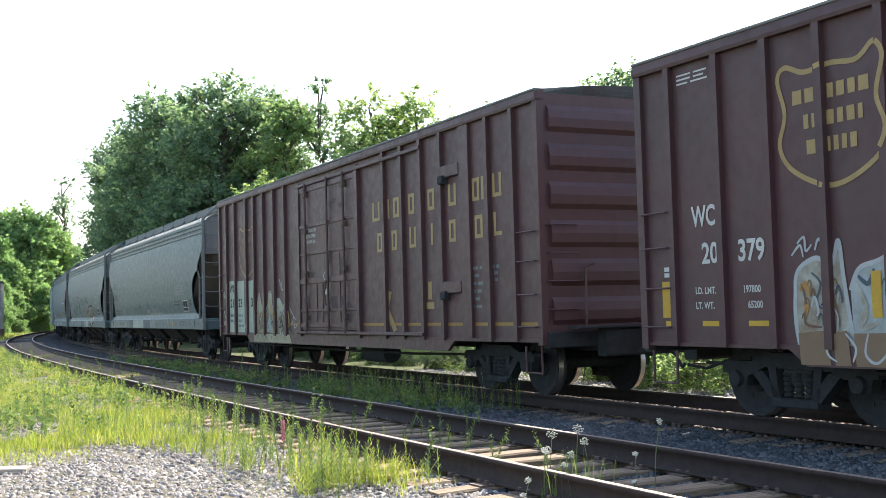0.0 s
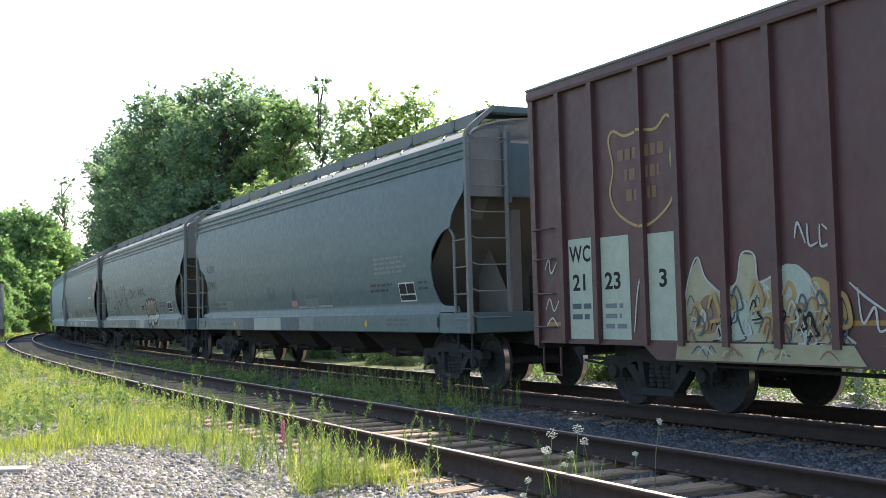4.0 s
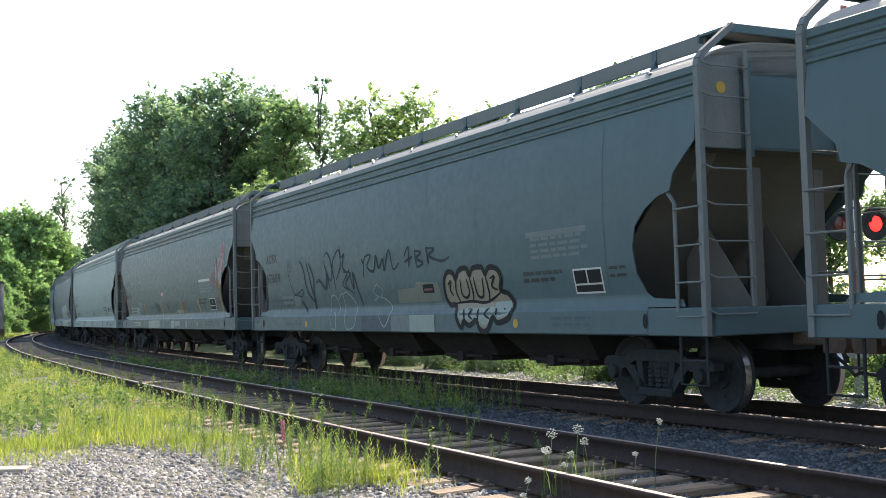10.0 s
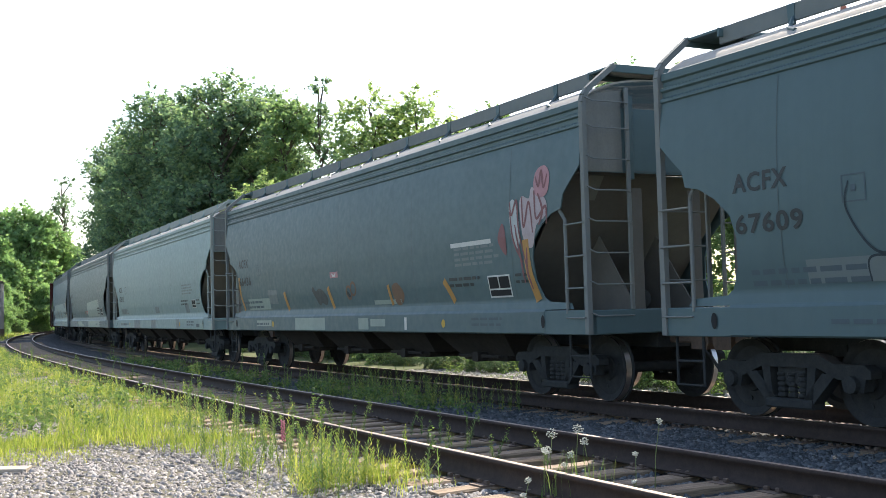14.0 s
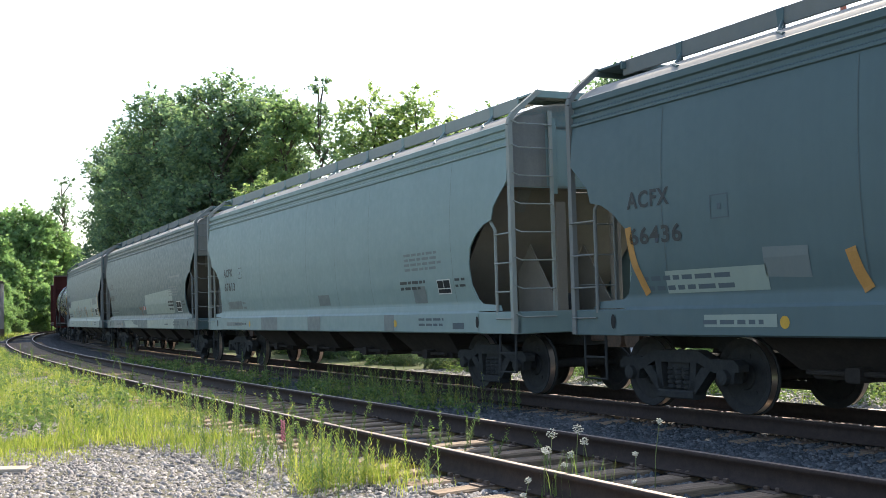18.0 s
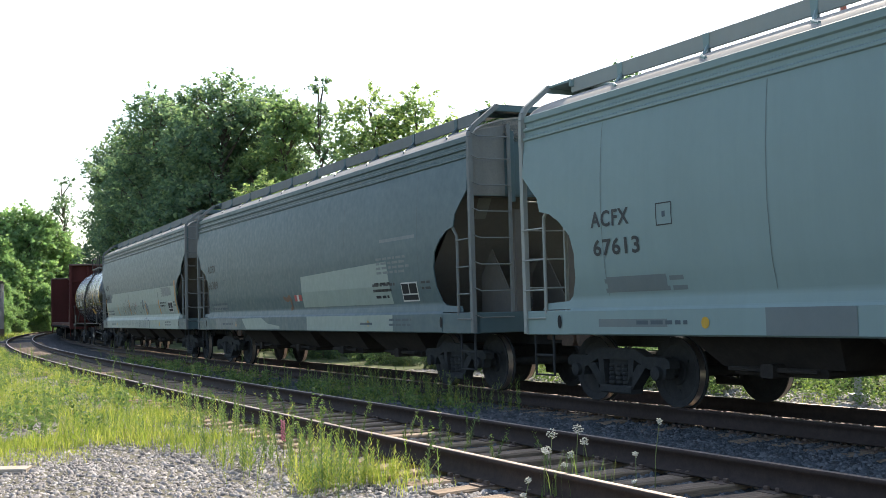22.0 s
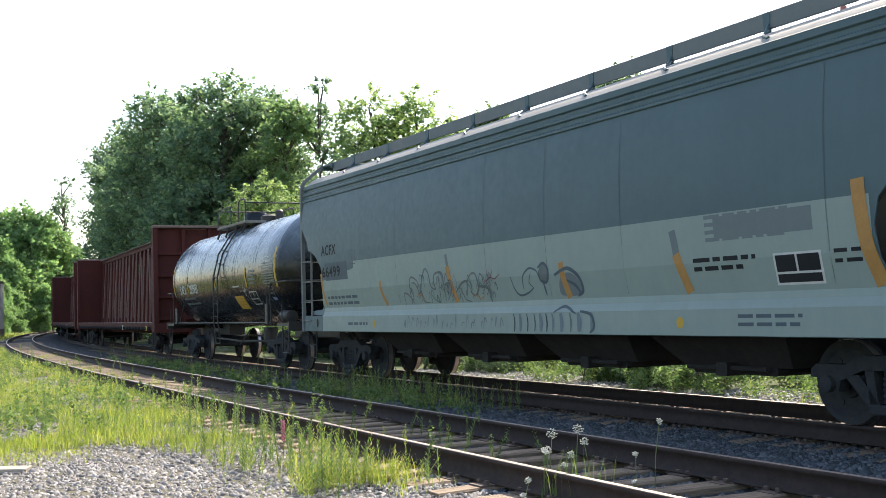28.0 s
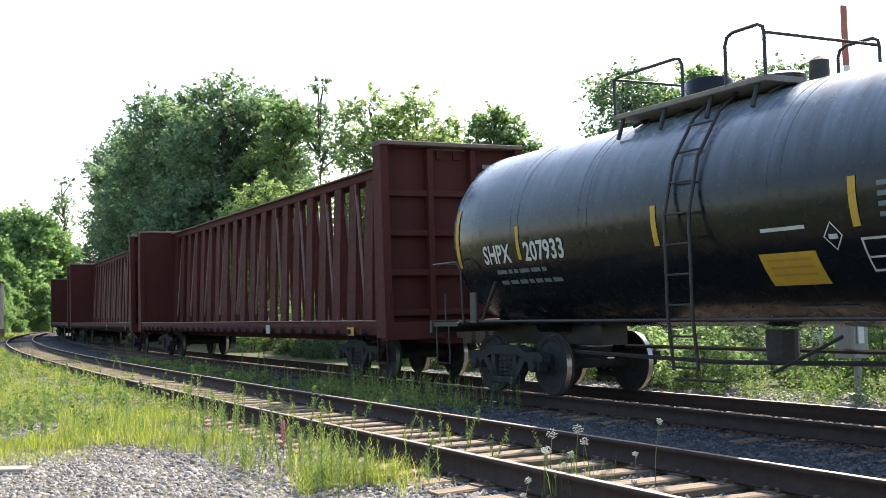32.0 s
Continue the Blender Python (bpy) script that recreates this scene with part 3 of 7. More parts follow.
            for z in (1.18, 1.58, 2.01, 2.45):
                part("rung", Geo().tube([(d * (e - 0.56), yp + sg * 0.02, z), (d * (e - 0.05), yp + sg * 0.05, z)], 0.012, 6), fit, lad)
            stp = part("sill_step", Geo().tube([(d * (e - 0.62), sg * 1.44, 0.95), (d * (e - 0.62), sg * 1.44, 0.38), (d * (e - 0.15), sg * 1.44, 0.38), (d * (e - 0.15), sg * 1.44, 0.95)], 0.02, 6).tube([(d * (e - 0.62), sg * 1.44, 0.66), (d * (e - 0.15), sg * 1.44, 0.66)], 0.016, 6), M["under"], car)
        if d > 0:
            part("powder_stain", Geo().along([(-1.42, 4.12), (-1.30, 4.20), (-0.84, 4.28), (-0.84, 3.15), (-1.42, 3.15)], e - 0.119, e - 0.115), M["stain"], car, "pale dust stain")
            g = Geo()
            g.add([(e - 0.50 - q * 0.99, y, 3.142 - q * 0.985) for q, y in ((0.0, -1.12), (0.0, -0.88), (1.2, -0.72), (1.2, -0.86))], [(0, 1, 2, 3)])
            g.add([(e - 0.506 - q * 0.99, y, 3.132 - q * 0.985) for q, y in ((0.0, -1.12), (0.0, -0.88), (1.2, -0.72), (1.2, -0.86))], [(3, 2, 1, 0)])
            part("powder_stain", g, M["stain"], car, "pale dust streak")
            if colour == "gray" and abs(centre + 14.89) < 0.1:
                part("round_sticker", Geo().lathe([(e - 0.114, 0.07), (e - 0.108, 0.07)], "x", 14, (0, -1.12, 3.86)), M["m_yellow"], car, "round yellow sticker")
        # end ladder and platform
        for sg in (-1, 1):
            lad = part("end_ladder", Geo().box(d * (e - 0.06), d * (e - 0.02), sg * 0.80 - 0.03, sg * 0.80 + 0.03, 1.28, 4.30, 0.008), fit, car)
            for z in (1.2, 1.62, 2.04, 2.46, 2.88, 3.30, 3.72, 4.08):
                part("rung", Geo().tube([(d * (e - 0.01), sg * 1.50, z + 0.05), (d * (e + 0.03), sg * 1.40, z), (d * (e + 0.03), sg * 0.86, z), (d * (e - 0.01), sg * 0.80, z)], 0.012, 6), fit, lad)
        g = Geo().box(d * (e - 0.60), d * (e - 0.02), -1.02, 1.02, 4.57, 4.60)
        g.box(d * (e - 0.05), d * (e - 0.01), -1.04, 1.04, 4.50, 4.615, 0.008).box(d * (e - 0.62), d * (e - 0.58), -1.02, 1.02, 4.50, 4.61, 0.008)
        part("roof_platform", g, body, car)
        coupler(car, d * (e - 0.1), d)
        ROLLING_HERE = []
        build_truck(car, d * 7.05, ROLLING_HERE)
        ROLLING.extend(ROLLING_HERE)
    # side sills with a sloped top flange
    for sg in (-1, 1):
        prof = [(1.50, 0.95), (1.525, 0.97), (1.525, 1.27), (1.50, 1.30), (1.44, 1.43), (1.40, 1.43), (1.40, 0.95)]
        part("side_sill", Geo().along([(sg * y, z) for y, z in prof], -e + 1.15, e - 1.15).box(-e + 0.03, -e + 1.15, sg * 1.40, sg * 1.52, 0.95, 1.285, 0.01).box(e - 1.15, e - 0.03, sg * 1.40, sg * 1.52, 0.95, 1.285, 0.01), body, car)
    part("centre_sill", Geo().box(-e + 0.2, e - 0.2, -0.28, 0.28, 0.74, 1.02, 0.02), M["under"], car)
    for k, x in enumerate((-4.35, -1.45, 1.45, 4.35)):
        g = Geo()
        vs = [(x + p * 1.43, q * 1.40, 1.25) for p, q in ((-1, -1), (1, -1), (1, 1), (-1, 1))] + [(x + p * 0.95, q * 0.75, 0.56) for p, q in ((-1, -1), (1, -1), (1, 1), (-1, 1))]
        g.add(vs, [(0, 1, 2, 3), (7, 6, 5, 4), (0, 4, 5, 1), (1, 5, 6, 2), (2, 6, 7, 3), (3, 7, 4, 0)])
        g.box(x - 0.74, x + 0.74, -0.78, 0.78, 0.47, 0.57, 0.03).box(x - 0.10, x + 0.10, -0.98, -0.70, 0.46, 0.62, 0.02).tube([(x - 0.7, -0.9, 0.55), (x + 0.7, -0.9, 0.55)], 0.03, 6)
        part("discharge_hopper", g, M["bay"], car, "rust-brown discharge bay")
    return car


HOPPERS = [build_hopper(-33.64 + 18.75 * i, c, t) for i, (c, t) in enumerate((
    ("gray", "grey covered hopper car with faint stencils and ladders"),
    ("gray", "grey covered hopper car with dark scrawled graffiti"),
    ("gray", "grey covered hopper car with orange rust patches and graffiti"),
    ("pale", "pale grey covered hopper car with square grey touch-up patches"),
    ("gray", "grey covered hopper car with a pale repainted panel"),
    ("gray", "two-tone grey covered hopper car with orange streaks and graffiti")))]


# ---- markings: paint that lies on a car's side ----
def skin(z):
    """Distance of a hopper's outer skin from its middle, sill included."""
    return float(np.interp(z, [0.94, 1.27, 1.30, 1.36, 1.43, 1.445, 1.8, 2.4, 3.0, 3.5, 3.76], [1.525, 1.527, 1.51, 1.485, 1.474, 1.476, 1.545, 1.585, 1.575, 1.535, 1.50]))


def flat(y):
    return lambda z: y


def flatpaint(name, col, rough=0.6):
    return plain(name, col, tuple(c * 0.8 for c in col), rough, 6, bump=0.05)


M["m_red"] = flatpaint("red_label", (0.42, 0.07, 0.06))
M["m_pink"] = flatpaint("faded_pink_spray", (0.42, 0.20, 0.22))
M["m_white"] = flatpaint("white_stencil", (0.55, 0.55, 0.52))
M["m_black"] = flatpaint("black_stencil", (0.02, 0.022, 0.025))
M["m_ink"] = flatpaint("faded_black_stencil", (0.022, 0.028, 0.032))
M["m_gold_dim"] = flatpaint("worn_gold_lettering", (0.17, 0.095, 0.055))
M["m_gold"] = flatpaint("faded_gold_lettering", (0.36, 0.25, 0.10))
M["m_orange"] = flatpaint("orange_primer", (0.42, 0.21, 0.05))
M["m_pale"] = paint("pale_patch_paint", (0.225, 0.285, 0.255), (0.185, 0.226, 0.205), 0.55, 0.4, 0.3, 0.2)
M["m_slate"] = paint("slate_patch_paint", (0.080, 0.108, 0.126), (0.067, 0.086, 0.098), 0.55, 0.4, 0.3, 0.2)
M["m_mid"] = paint("grey_patch_paint", (0.118, 0.150, 0.157), (0.097, 0.120, 0.124), 0.55, 0.4, 0.3, 0.2)
M["g_line"] = flatpaint("faded_dark_spray", (0.042, 0.056, 0.066))
M["m_stain"] = paint("dark_oily_stain", (0.048, 0.026, 0.025), (0.068, 0.036, 0.034), 0.7, 0.6, 0.4, 0.4)
M["seam"] = flatpaint("faint_weld_line", (0.064, 0.091, 0.100))
M["seam_pale"] = flatpaint("faint_pale_weld_line", (0.125, 0.165, 0.166))
M["m_soot"] = paint("sooty_stain", (0.050, 0.060, 0.060), (0.07, 0.07, 0.06), 0.7, 0.6, 0.4, 0.4)
M["m_tan"] = paint("olive_patch_paint", (0.150, 0.158, 0.130), (0.115, 0.130, 0.118), 0.6, 0.5, 0.3, 0.2)
M["g_faint"] = flatpaint("washed_out_spray", (0.120, 0.142, 0.136))
M["g_dull"] = flatpaint("washed_out_blue_spray", (0.135, 0.175, 0.205))
M["g_white"] = flatpaint("white_spray", (0.42, 0.44, 0.44))
M["g_tan"] = flatpaint("tan_spray_fill", (0.26, 0.225, 0.165))
M["g_green"] = flatpaint("pale_green_spray", (0.36, 0.42, 0.35))
M["g_rose"] = flatpaint("pale_rose_spray", (0.40, 0.32, 0.33))
M["g_red"] = flatpaint("faded_red_spray", (0.20, 0.07, 0.075))
M["g_blue"] = flatpaint("faded_blue_spray", (0.13, 0.19, 0.30))
M["g_brown"] = flatpaint("rusty_brown_spray", (0.16, 0.085, 0.05))


for _k in ("m_black", "g_line", "m_slate"):
    matte(_k, 0.12)


def patch(car, name, outline, mat, sk=skin, off=0.005, label=""):
    """A flat patch of paint with any outline in x and z, laid on the camera's side."""
    bm = bmesh.new()
    f = bm.faces.new([bm.verts.new((x, 0, z)) for x, z in outline])
    f.normal_update()
    bmesh.ops.triangulate(bm, faces=[f])
    zs = [z for _, z in outline]
    for z in np.arange(math.floor(min(zs) / 0.12) * 0.12, max(zs), 0.12):
        if min(zs) < z < max(zs):
            bmesh.ops.bisect_plane(bm, geom=bm.verts[:] + bm.edges[:] + bm.faces[:], plane_co=(0, 0, float(z)), plane_no=(0, 0, 1))
    for v in bm.verts:
        v.co.y = -sk(v.co.z) - off
    bm.normal_update()
    for f in bm.faces:
        if f.normal.y > 0:
            f.normal_flip()
    me = bpy.data.meshes.new(name)
    bm.to_mesh(me)
    bm.free()
    me.materials.append(M[mat])
    return part(name, me, None, car, label)


def rect(car, name, x0, x1, z0, z1, mat, sk=skin, off=0.005, label=""):
    return patch(car, name, [(x0, z0), (x1, z0), (x1, z1), (x0, z1)], mat, sk, off, label)


def smooth_line(pts, n=6, closed=False):
    P = [Vector((*p, 0)) for p in pts]
    out = []
    m = len(P)
    for i in range(m if closed else m - 1):
        g = (lambda k: P[k % m]) if closed else (lambda k: P[max(0, min(m - 1, k))])
        a, b, c, d = g(i - 1), g(i), g(i + 1), g(i + 2)
        for k in range(n):
            t = k / n
            out.append(0.5 * ((2 * b) + (c - a) * t + (2 * a - 5 * b + 4 * c - d) * t * t + (3 * b - a - 3 * c + d) * t ** 3))
    if not closed:
        out.append(P[-1])
    return [(p.x, p.y) for p in out]


def stroke(car, name, pts, width, mat, sk=skin, off=0.007, closed=False, taper=True, label="", smooth=True):
    """A sprayed or painted line."""
    L = smooth_line(pts, 10, closed) if smooth else list(pts)
    if closed:
        L.append(L[0])
    vs, fs = [], []
    for i, (x, z) in enumerate(L):
        a, b = L[max(0, i - 1)], L[min(len(L) - 1, i + 1)]
        if closed and i in (0, len(L) - 1):
            a, b = L[-2], L[1]
        dx, dz = b[0] - a[0], b[1] - a[1]
        l = math.hypot(dx, dz) or 1
        w = width / 2 * (1 if closed or not taper else 0.55 + 0.45 * math.sin(math.pi * i / max(1, len(L) - 1)))
        for q in (-1, 1):
            xx, zz = x - dz / l * w * q, z + dx / l * w * q
            vs.append((xx, -sk(zz) - off, zz))
    fs = [(2 * i, 2 * i + 1, 2 * i + 3, 2 * i + 2) for i in range(len(L) - 1)]
    me = bpy.data.meshes.new(name)
    me.from_pydata(vs, [], fs)
    me.materials.append(M[mat])
    me.update()
    return part(name, me, None, car, label)


def words(car, name, body, x, z, h, mat, sk=skin, wide=0.85, label="", spacing=1.0):
    """Stencilled writing in the built-in font; h is the height of the capitals."""
    cu = bpy.data.curves.new(name, "FONT")
    cu.body, cu.size, cu.space_character, cu.resolution_u = body, h / 0.70, spacing, 3
    cu.offset = h * 0.035
    ob = bpy.data.objects.new(name, cu)
    scene.collection.objects.link(ob)
    me = bpy.data.meshes.new_from_object(ob.evaluated_get(bpy.context.evaluated_depsgraph_get()))
    bpy.data.objects.remove(ob)
    bpy.data.curves.remove(cu)
    for v in me.vertices:
        tx, tz = v.co.x * wide + x, v.co.y + z
        v.co = (tx, -sk(tz) - 0.007, tz)
    me.materials.clear()
    me.materials.append(M[mat])
    return part(name, me, None, car, label)


def lines_of_text(car, x0, x1, z, n, step, h, mat, sk=skin, seed=1):
    """Writing too small to read: rows of plain bars."""
    r = random.Random(seed)
    for i in range(n):
        x = x0
        end = x1 - r.uniform(0, 0.25) * (x1 - x0)
        while x < end:
            w = min(r.uniform(0.10, 0.30), end - x)
            if w > 0.04:
                rect(car, "stencil_bar", x, x + w, z - i * step, z - i * step + h, mat, sk, 0.006)
            x += w + 0.05


# ---- hopper markings ----
def common_marks(car, number, ink="m_ink", dx=0.0):
    words(car, "reporting_mark", "ACFX", -7.27 + dx, 2.53 - 0.19 * abs(dx) / 0.5, 0.20, ink, wide=1.02, label="black stencilled reporting mark", spacing=1.12)
    words(car, "car_number", number, -7.27 + dx, 2.08 - 0.1 * abs(dx) / 0.5, 0.20, ink, wide=1.30, label="black stencilled car number", spacing=1.1)
    for a in ((-5.75, -5.45, 2.28, 2.295), (-5.75, -5.45, 2.54, 2.555), (-5.75, -5.735, 2.28, 2.55), (-5.465, -5.45, 2.28, 2.55)):
        rect(car, "stencil_frame", a[0] + dx * 0.6, a[1] + dx * 0.6, a[2], a[3], "m_slate" if car is not H4 else ink)
    rect(car, "stencil_bar", -5.63 + dx * 0.6, -5.57 + dx * 0.6, 2.38, 2.45, "m_slate")
    lines_of_text(car, -7.1 + dx, -5.35 + dx, 1.62, 2, 0.12, 0.055, "m_mid" if dx else "m_slate", seed=4)
    lines_of_text(car, 4.85, 6.5, 2.28, 4, 0.085, 0.045, "m_mid", seed=6)
    lines_of_text(car, 4.6, 5.7, 1.80, 2, 0.10, 0.05, ink, seed=8)
    lines_of_text(car, 6.75, 7.2, 1.80, 2, 0.10, 0.04, ink, seed=9)
    # a framed black stencil of three fields
    k = 0.72 if car is H4 else 1.0
    rect(car, "data_panel", 6.58 - 0.68 * k, 6.58, 1.84 - 0.34 * k, 1.84, "m_white", off=0.005, label="white framed black data panel")
    for a in ((5.93, 6.215, 1.64, 1.815), (6.245, 6.55, 1.64, 1.815), (5.93, 6.55, 1.525, 1.615)):
        rect(car, "panel_field", *[6.58 + (q - 6.58) * k for q in a[:2]], *[1.84 + (q - 1.84) * k for q in a[2:]], "m_black", off=0.008)
    for x in (-4.72, 4.3):
        patch(car, "yellow_dot", [(x + 0.07 * math.cos(k * 0.5236), 1.11 + 0.07 * math.sin(k * 0.5236)) for k in range(12)], "m_yellow", label="round yellow sticker")
    for x in (-7.72, 7.45):
        patch(car, "lifting_hole", [(x + 0.05 * math.cos(k * 0.5236), 1.13 + 0.095 * math.sin(k * 0.5236)) for k in range(12)], "m_black", label="oval jacking hole in the sill")
    lines_of_text(car, -6.0, -4.9, 1.09, 1, 0.1, 0.05, "m_slate", seed=12)
    lines_of_text(car, 5.3, 6.3, 1.16, 2, 0.09, 0.04, "m_slate", seed=14)


H1, H2, H3, H4, H5, H6 = HOPPERS
for car, num in ((H1, "67901"), (H2, "67609"), (H3, "66436"), (H4, "67613"), (H5, "66389"), (H6, "66499")):
    common_marks(car, num, "m_black" if car is H6 else "m_ink", dx=0.45 if car is H4 else 0.0)
# weld seams down the sides
for car in HOPPERS:
    for x in (-6.6, -3.6, -0.3, 1.45, 3.25, 6.7):
        stroke(car, "weld_seam", [(x, z) for z in (1.46, 2.0, 2.6, 3.2, 3.72)], 0.011, "seam" if car is not H4 else "seam_pale", off=0.004, taper=False)
# first hopper
rect(H1, "paint_patch", -6.25, -4.85, 1.47, 1.72, "m_mid")
for a in ((-3.0, -0.9, 0.97, 1.26, "m_pale"), (-0.9, 0.35, 0.97, 1.26, "m_slate"), (0.4, 1.35, 0.98, 1.25, "m_mid"), (0.75, 1.6, 1.47, 1.66, "m_mid"), (0.3, 2.45, 1.46, 1.50, "m_pale"), (-4.0, -3.0, 0.97, 1.26, "m_slate")):
    rect(H1, "paint_patch", *a)
rect(H1, "red_label", -0.12, 0.26, 1.50, 1.62, "m_pink", off=0.007, label="small red label with a pale mark")
patch(H1, "label_mark", [(0.0, 1.52), (0.12, 1.52), (0.18, 1.60), (0.06, 1.57), (-0.04, 1.60)], "m_orange", off=0.010)
patch(H1, "stain", smooth_line([(-0.05, 1.68), (0.02, 1.86), (0.14, 1.90), (0.22, 1.74), (0.12, 1.64)], 5, True), "m_slate")
for pts in ([(-1.75, 1.95), (-1.68, 1.74), (-1.55, 1.70)], [(-1.58, 1.98), (-1.50, 1.72), (-1.36, 1.78)], [(-1.36, 1.94), (-1.28, 1.76), (-1.22, 1.86)]):
    stroke(H1, "stain", pts, 0.10, "m_slate")
# second hopper: a bubble tag and scrawls
BUB = [(2.02, 1.55), (2.04, 1.80), (2.18, 1.95), (2.36, 1.93), (2.46, 1.84), (2.60, 1.97), (2.84, 1.99), (2.94, 1.88), (3.08, 1.98), (3.36, 1.98), (3.46, 1.88), (3.60, 1.97), (3.84, 1.93), (3.94, 1.78), (3.86, 1.62), (4.08, 1.55), (4.20, 1.40), (4.10, 1.20), (3.78, 1.12), (3.62, 1.20), (3.42, 1.00), (3.20, 1.02), (3.08, 1.16), (2.86, 1.08), (2.66, 1.14), (2.58, 1.04), (2.44, 1.16), (2.34, 1.40), (2.14, 1.42)]
patch(H2, "graffiti", smooth_line(BUB, 5, True), "g_tan", off=0.005, label="tan bubble-shaped graffiti with a black outline")
patch(H2, "graffiti", smooth_line([(2.46, 1.20), (2.6, 1.40), (3.4, 1.42), (4.1, 1.44), (4.12, 1.26), (3.7, 1.18), (3.3, 1.08), (2.8, 1.16)], 5, True), "m_pale", off=0.0065, label="pale lower part of the graffiti")
stroke(H2, "graffiti_outline", BUB, 0.085, "m_black", off=0.010, closed=True)
for pts in ([(2.46, 1.84), (2.42, 1.62), (2.50, 1.46)], [(2.16, 1.74), (2.28, 1.80), (2.22, 1.66), (2.30, 1.56)], [(2.62, 1.82), (2.60, 1.60), (2.72, 1.52), (2.86, 1.60), (2.84, 1.82)], [(2.94, 1.88), (2.98, 1.60), (2.94, 1.46)], [(3.08, 1.84), (3.12, 1.56), (3.30, 1.54), (3.36, 1.82)], [(3.46, 1.88), (3.50, 1.60), (3.46, 1.46)],
            [(3.60, 1.80), (3.74, 1.82), (3.62, 1.68), (3.78, 1.62)], [(2.36, 1.44), (2.9, 1.46), (3.4, 1.44), (3.86, 1.58)], [(2.62, 1.36), (2.70, 1.16)], [(2.78, 1.34), (2.92, 1.36), (2.84, 1.24), (2.96, 1.18)], [(3.12, 1.36), (3.14, 1.16)], [(3.28, 1.36), (3.48, 1.38), (3.36, 1.26), (3.52, 1.18)], [(3.68, 1.38), (3.72, 1.24)], [(3.88, 1.40), (3.98, 1.32)]):
    stroke(H2, "graffiti_outline", pts, 0.048, "m_black", off=0.010)
for pts in ([(0.55, 2.3), (0.75, 2.45), (0.72, 2.1)], [(0.55, 2.2), (0.9, 2.28)], [(1.0, 2.38), (1.05, 2.08)], [(1.0, 2.38), (1.25, 2.33), (1.05, 2.24), (1.3, 2.15), (1.05, 2.08)], [(1.45, 2.42), (1.52, 2.12)], [(1.45, 2.40), (1.75, 2.36), (1.55, 2.26), (2.0, 2.15), (2.3, 2.2)],
            [(-1.4, 2.35), (-1.3, 2.25)], [(-1.36, 2.0), (-1.25, 2.36), (-0.95, 2.40), (-1.15, 2.2), (-0.85, 2.1), (-0.7, 2.38), (-0.6, 2.15), (-0.4, 2.3), (-0.35, 2.1), (-0.1, 2.45), (0.05, 2.1), (0.3, 2.2)]):
    stroke(H2, "graffiti", pts, 0.055, "g_line")
for pts, w in (([(-5.66, 2.49), (-5.7, 2.2), (-5.36, 1.78), (-4.85, 1.86), (-4.9, 1.72), (-5.45, 1.74), (-5.5, 1.5)], 0.03), ([(-4.95, 2.5), (-4.7, 2.3), (-4.55, 1.85), (-4.15, 1.58), (-4.3, 2.0), (-4.5, 2.45)], 0.07), ([(-4.35, 2.42), (-4.1, 2.05), (-4.2, 1.6)], 0.06),
               ([(-3.95, 1.98), (-3.75, 2.02), (-3.4, 1.85), (-3.3, 2.15), (-3.2, 1.86)], 0.09), ([(-3.4, 2.5), (-3.25, 2.58), (-3.05, 2.4), (-2.85, 1.82)], 0.05), ([(-3.4, 2.5), (-3.38, 2.3), (-3.1, 2.0), (-2.9, 2.4), (-2.6, 2.6), (-2.5, 2.3), (-2.8, 2.0)], 0.045),
               ([(-2.56, 2.68), (-2.45, 2.45), (-2.3, 2.5), (-2.4, 2.25), (-2.2, 2.1), (-2.45, 1.9), (-2.16, 1.78)], 0.05), ([(-2.1, 2.2), (-1.9, 1.8), (-1.86, 2.1), (-1.56, 1.47)], 0.06), ([(-2.4, 2.15), (-2.0, 2.1), (-2.3, 1.9), (-1.9, 1.7)], 0.045), ([(-5.0, 1.62), (-4.85, 1.5), (-4.71, 1.37)], 0.09), ([(-4.2, 1.55), (-4.15, 1.42)], 0.1)):
    stroke(H2, "graffiti", pts, w, "g_line")
for pts in ([(-3.21, 1.02), (-3.28, 1.3), (-3.2, 1.64), (-2.95, 1.68), (-2.8, 1.5), (-2.82, 1.2)], [(-2.8, 1.6), (-2.55, 1.72), (-2.5, 1.5), (-2.45, 1.1), (-2.3, 1.0)], [(-2.5, 1.7), (-2.3, 1.74), (-1.95, 1.55), (-1.86, 1.3), (-2.0, 1.05), (-2.4, 0.99)], [(-3.2, 1.02), (-3.0, 1.0), (-2.95, 1.25), (-3.1, 1.35)], [(-0.75, 1.85), (-0.95, 1.72), (-0.7, 1.6), (-0.5, 1.72), (-0.75, 1.85)], [(-1.0, 1.55), (-0.6, 1.6), (-0.2, 1.4), (-0.5, 1.05), (-0.8, 1.3)]):
    stroke(H2, "graffiti", pts, 0.028, "m_pale", off=0.008)
rect(H2, "paint_patch", -6.3, -5.1, 1.5, 1.75, "m_mid")
for a in ((-1.6, -0.2, 0.97, 1.26, "m_slate"), (0.6, 1.6, 0.97, 1.26, "m_pale"), (-0.2, 0.6, 0.97, 1.26, "m_mid")):
    rect(H2, "paint_patch", *a)
rect(H2, "paint_patch", 4.75, 6.3, 2.33, 2.41, "m_mid")
patch(H2, "paint_patch", [(0.12, 1.48), (1.85, 1.48), (1.80, 1.80), (0.95, 1.84), (0.90, 1.74), (0.12, 1.72)], "m_tan", off=0.004, label="olive repainted panel")
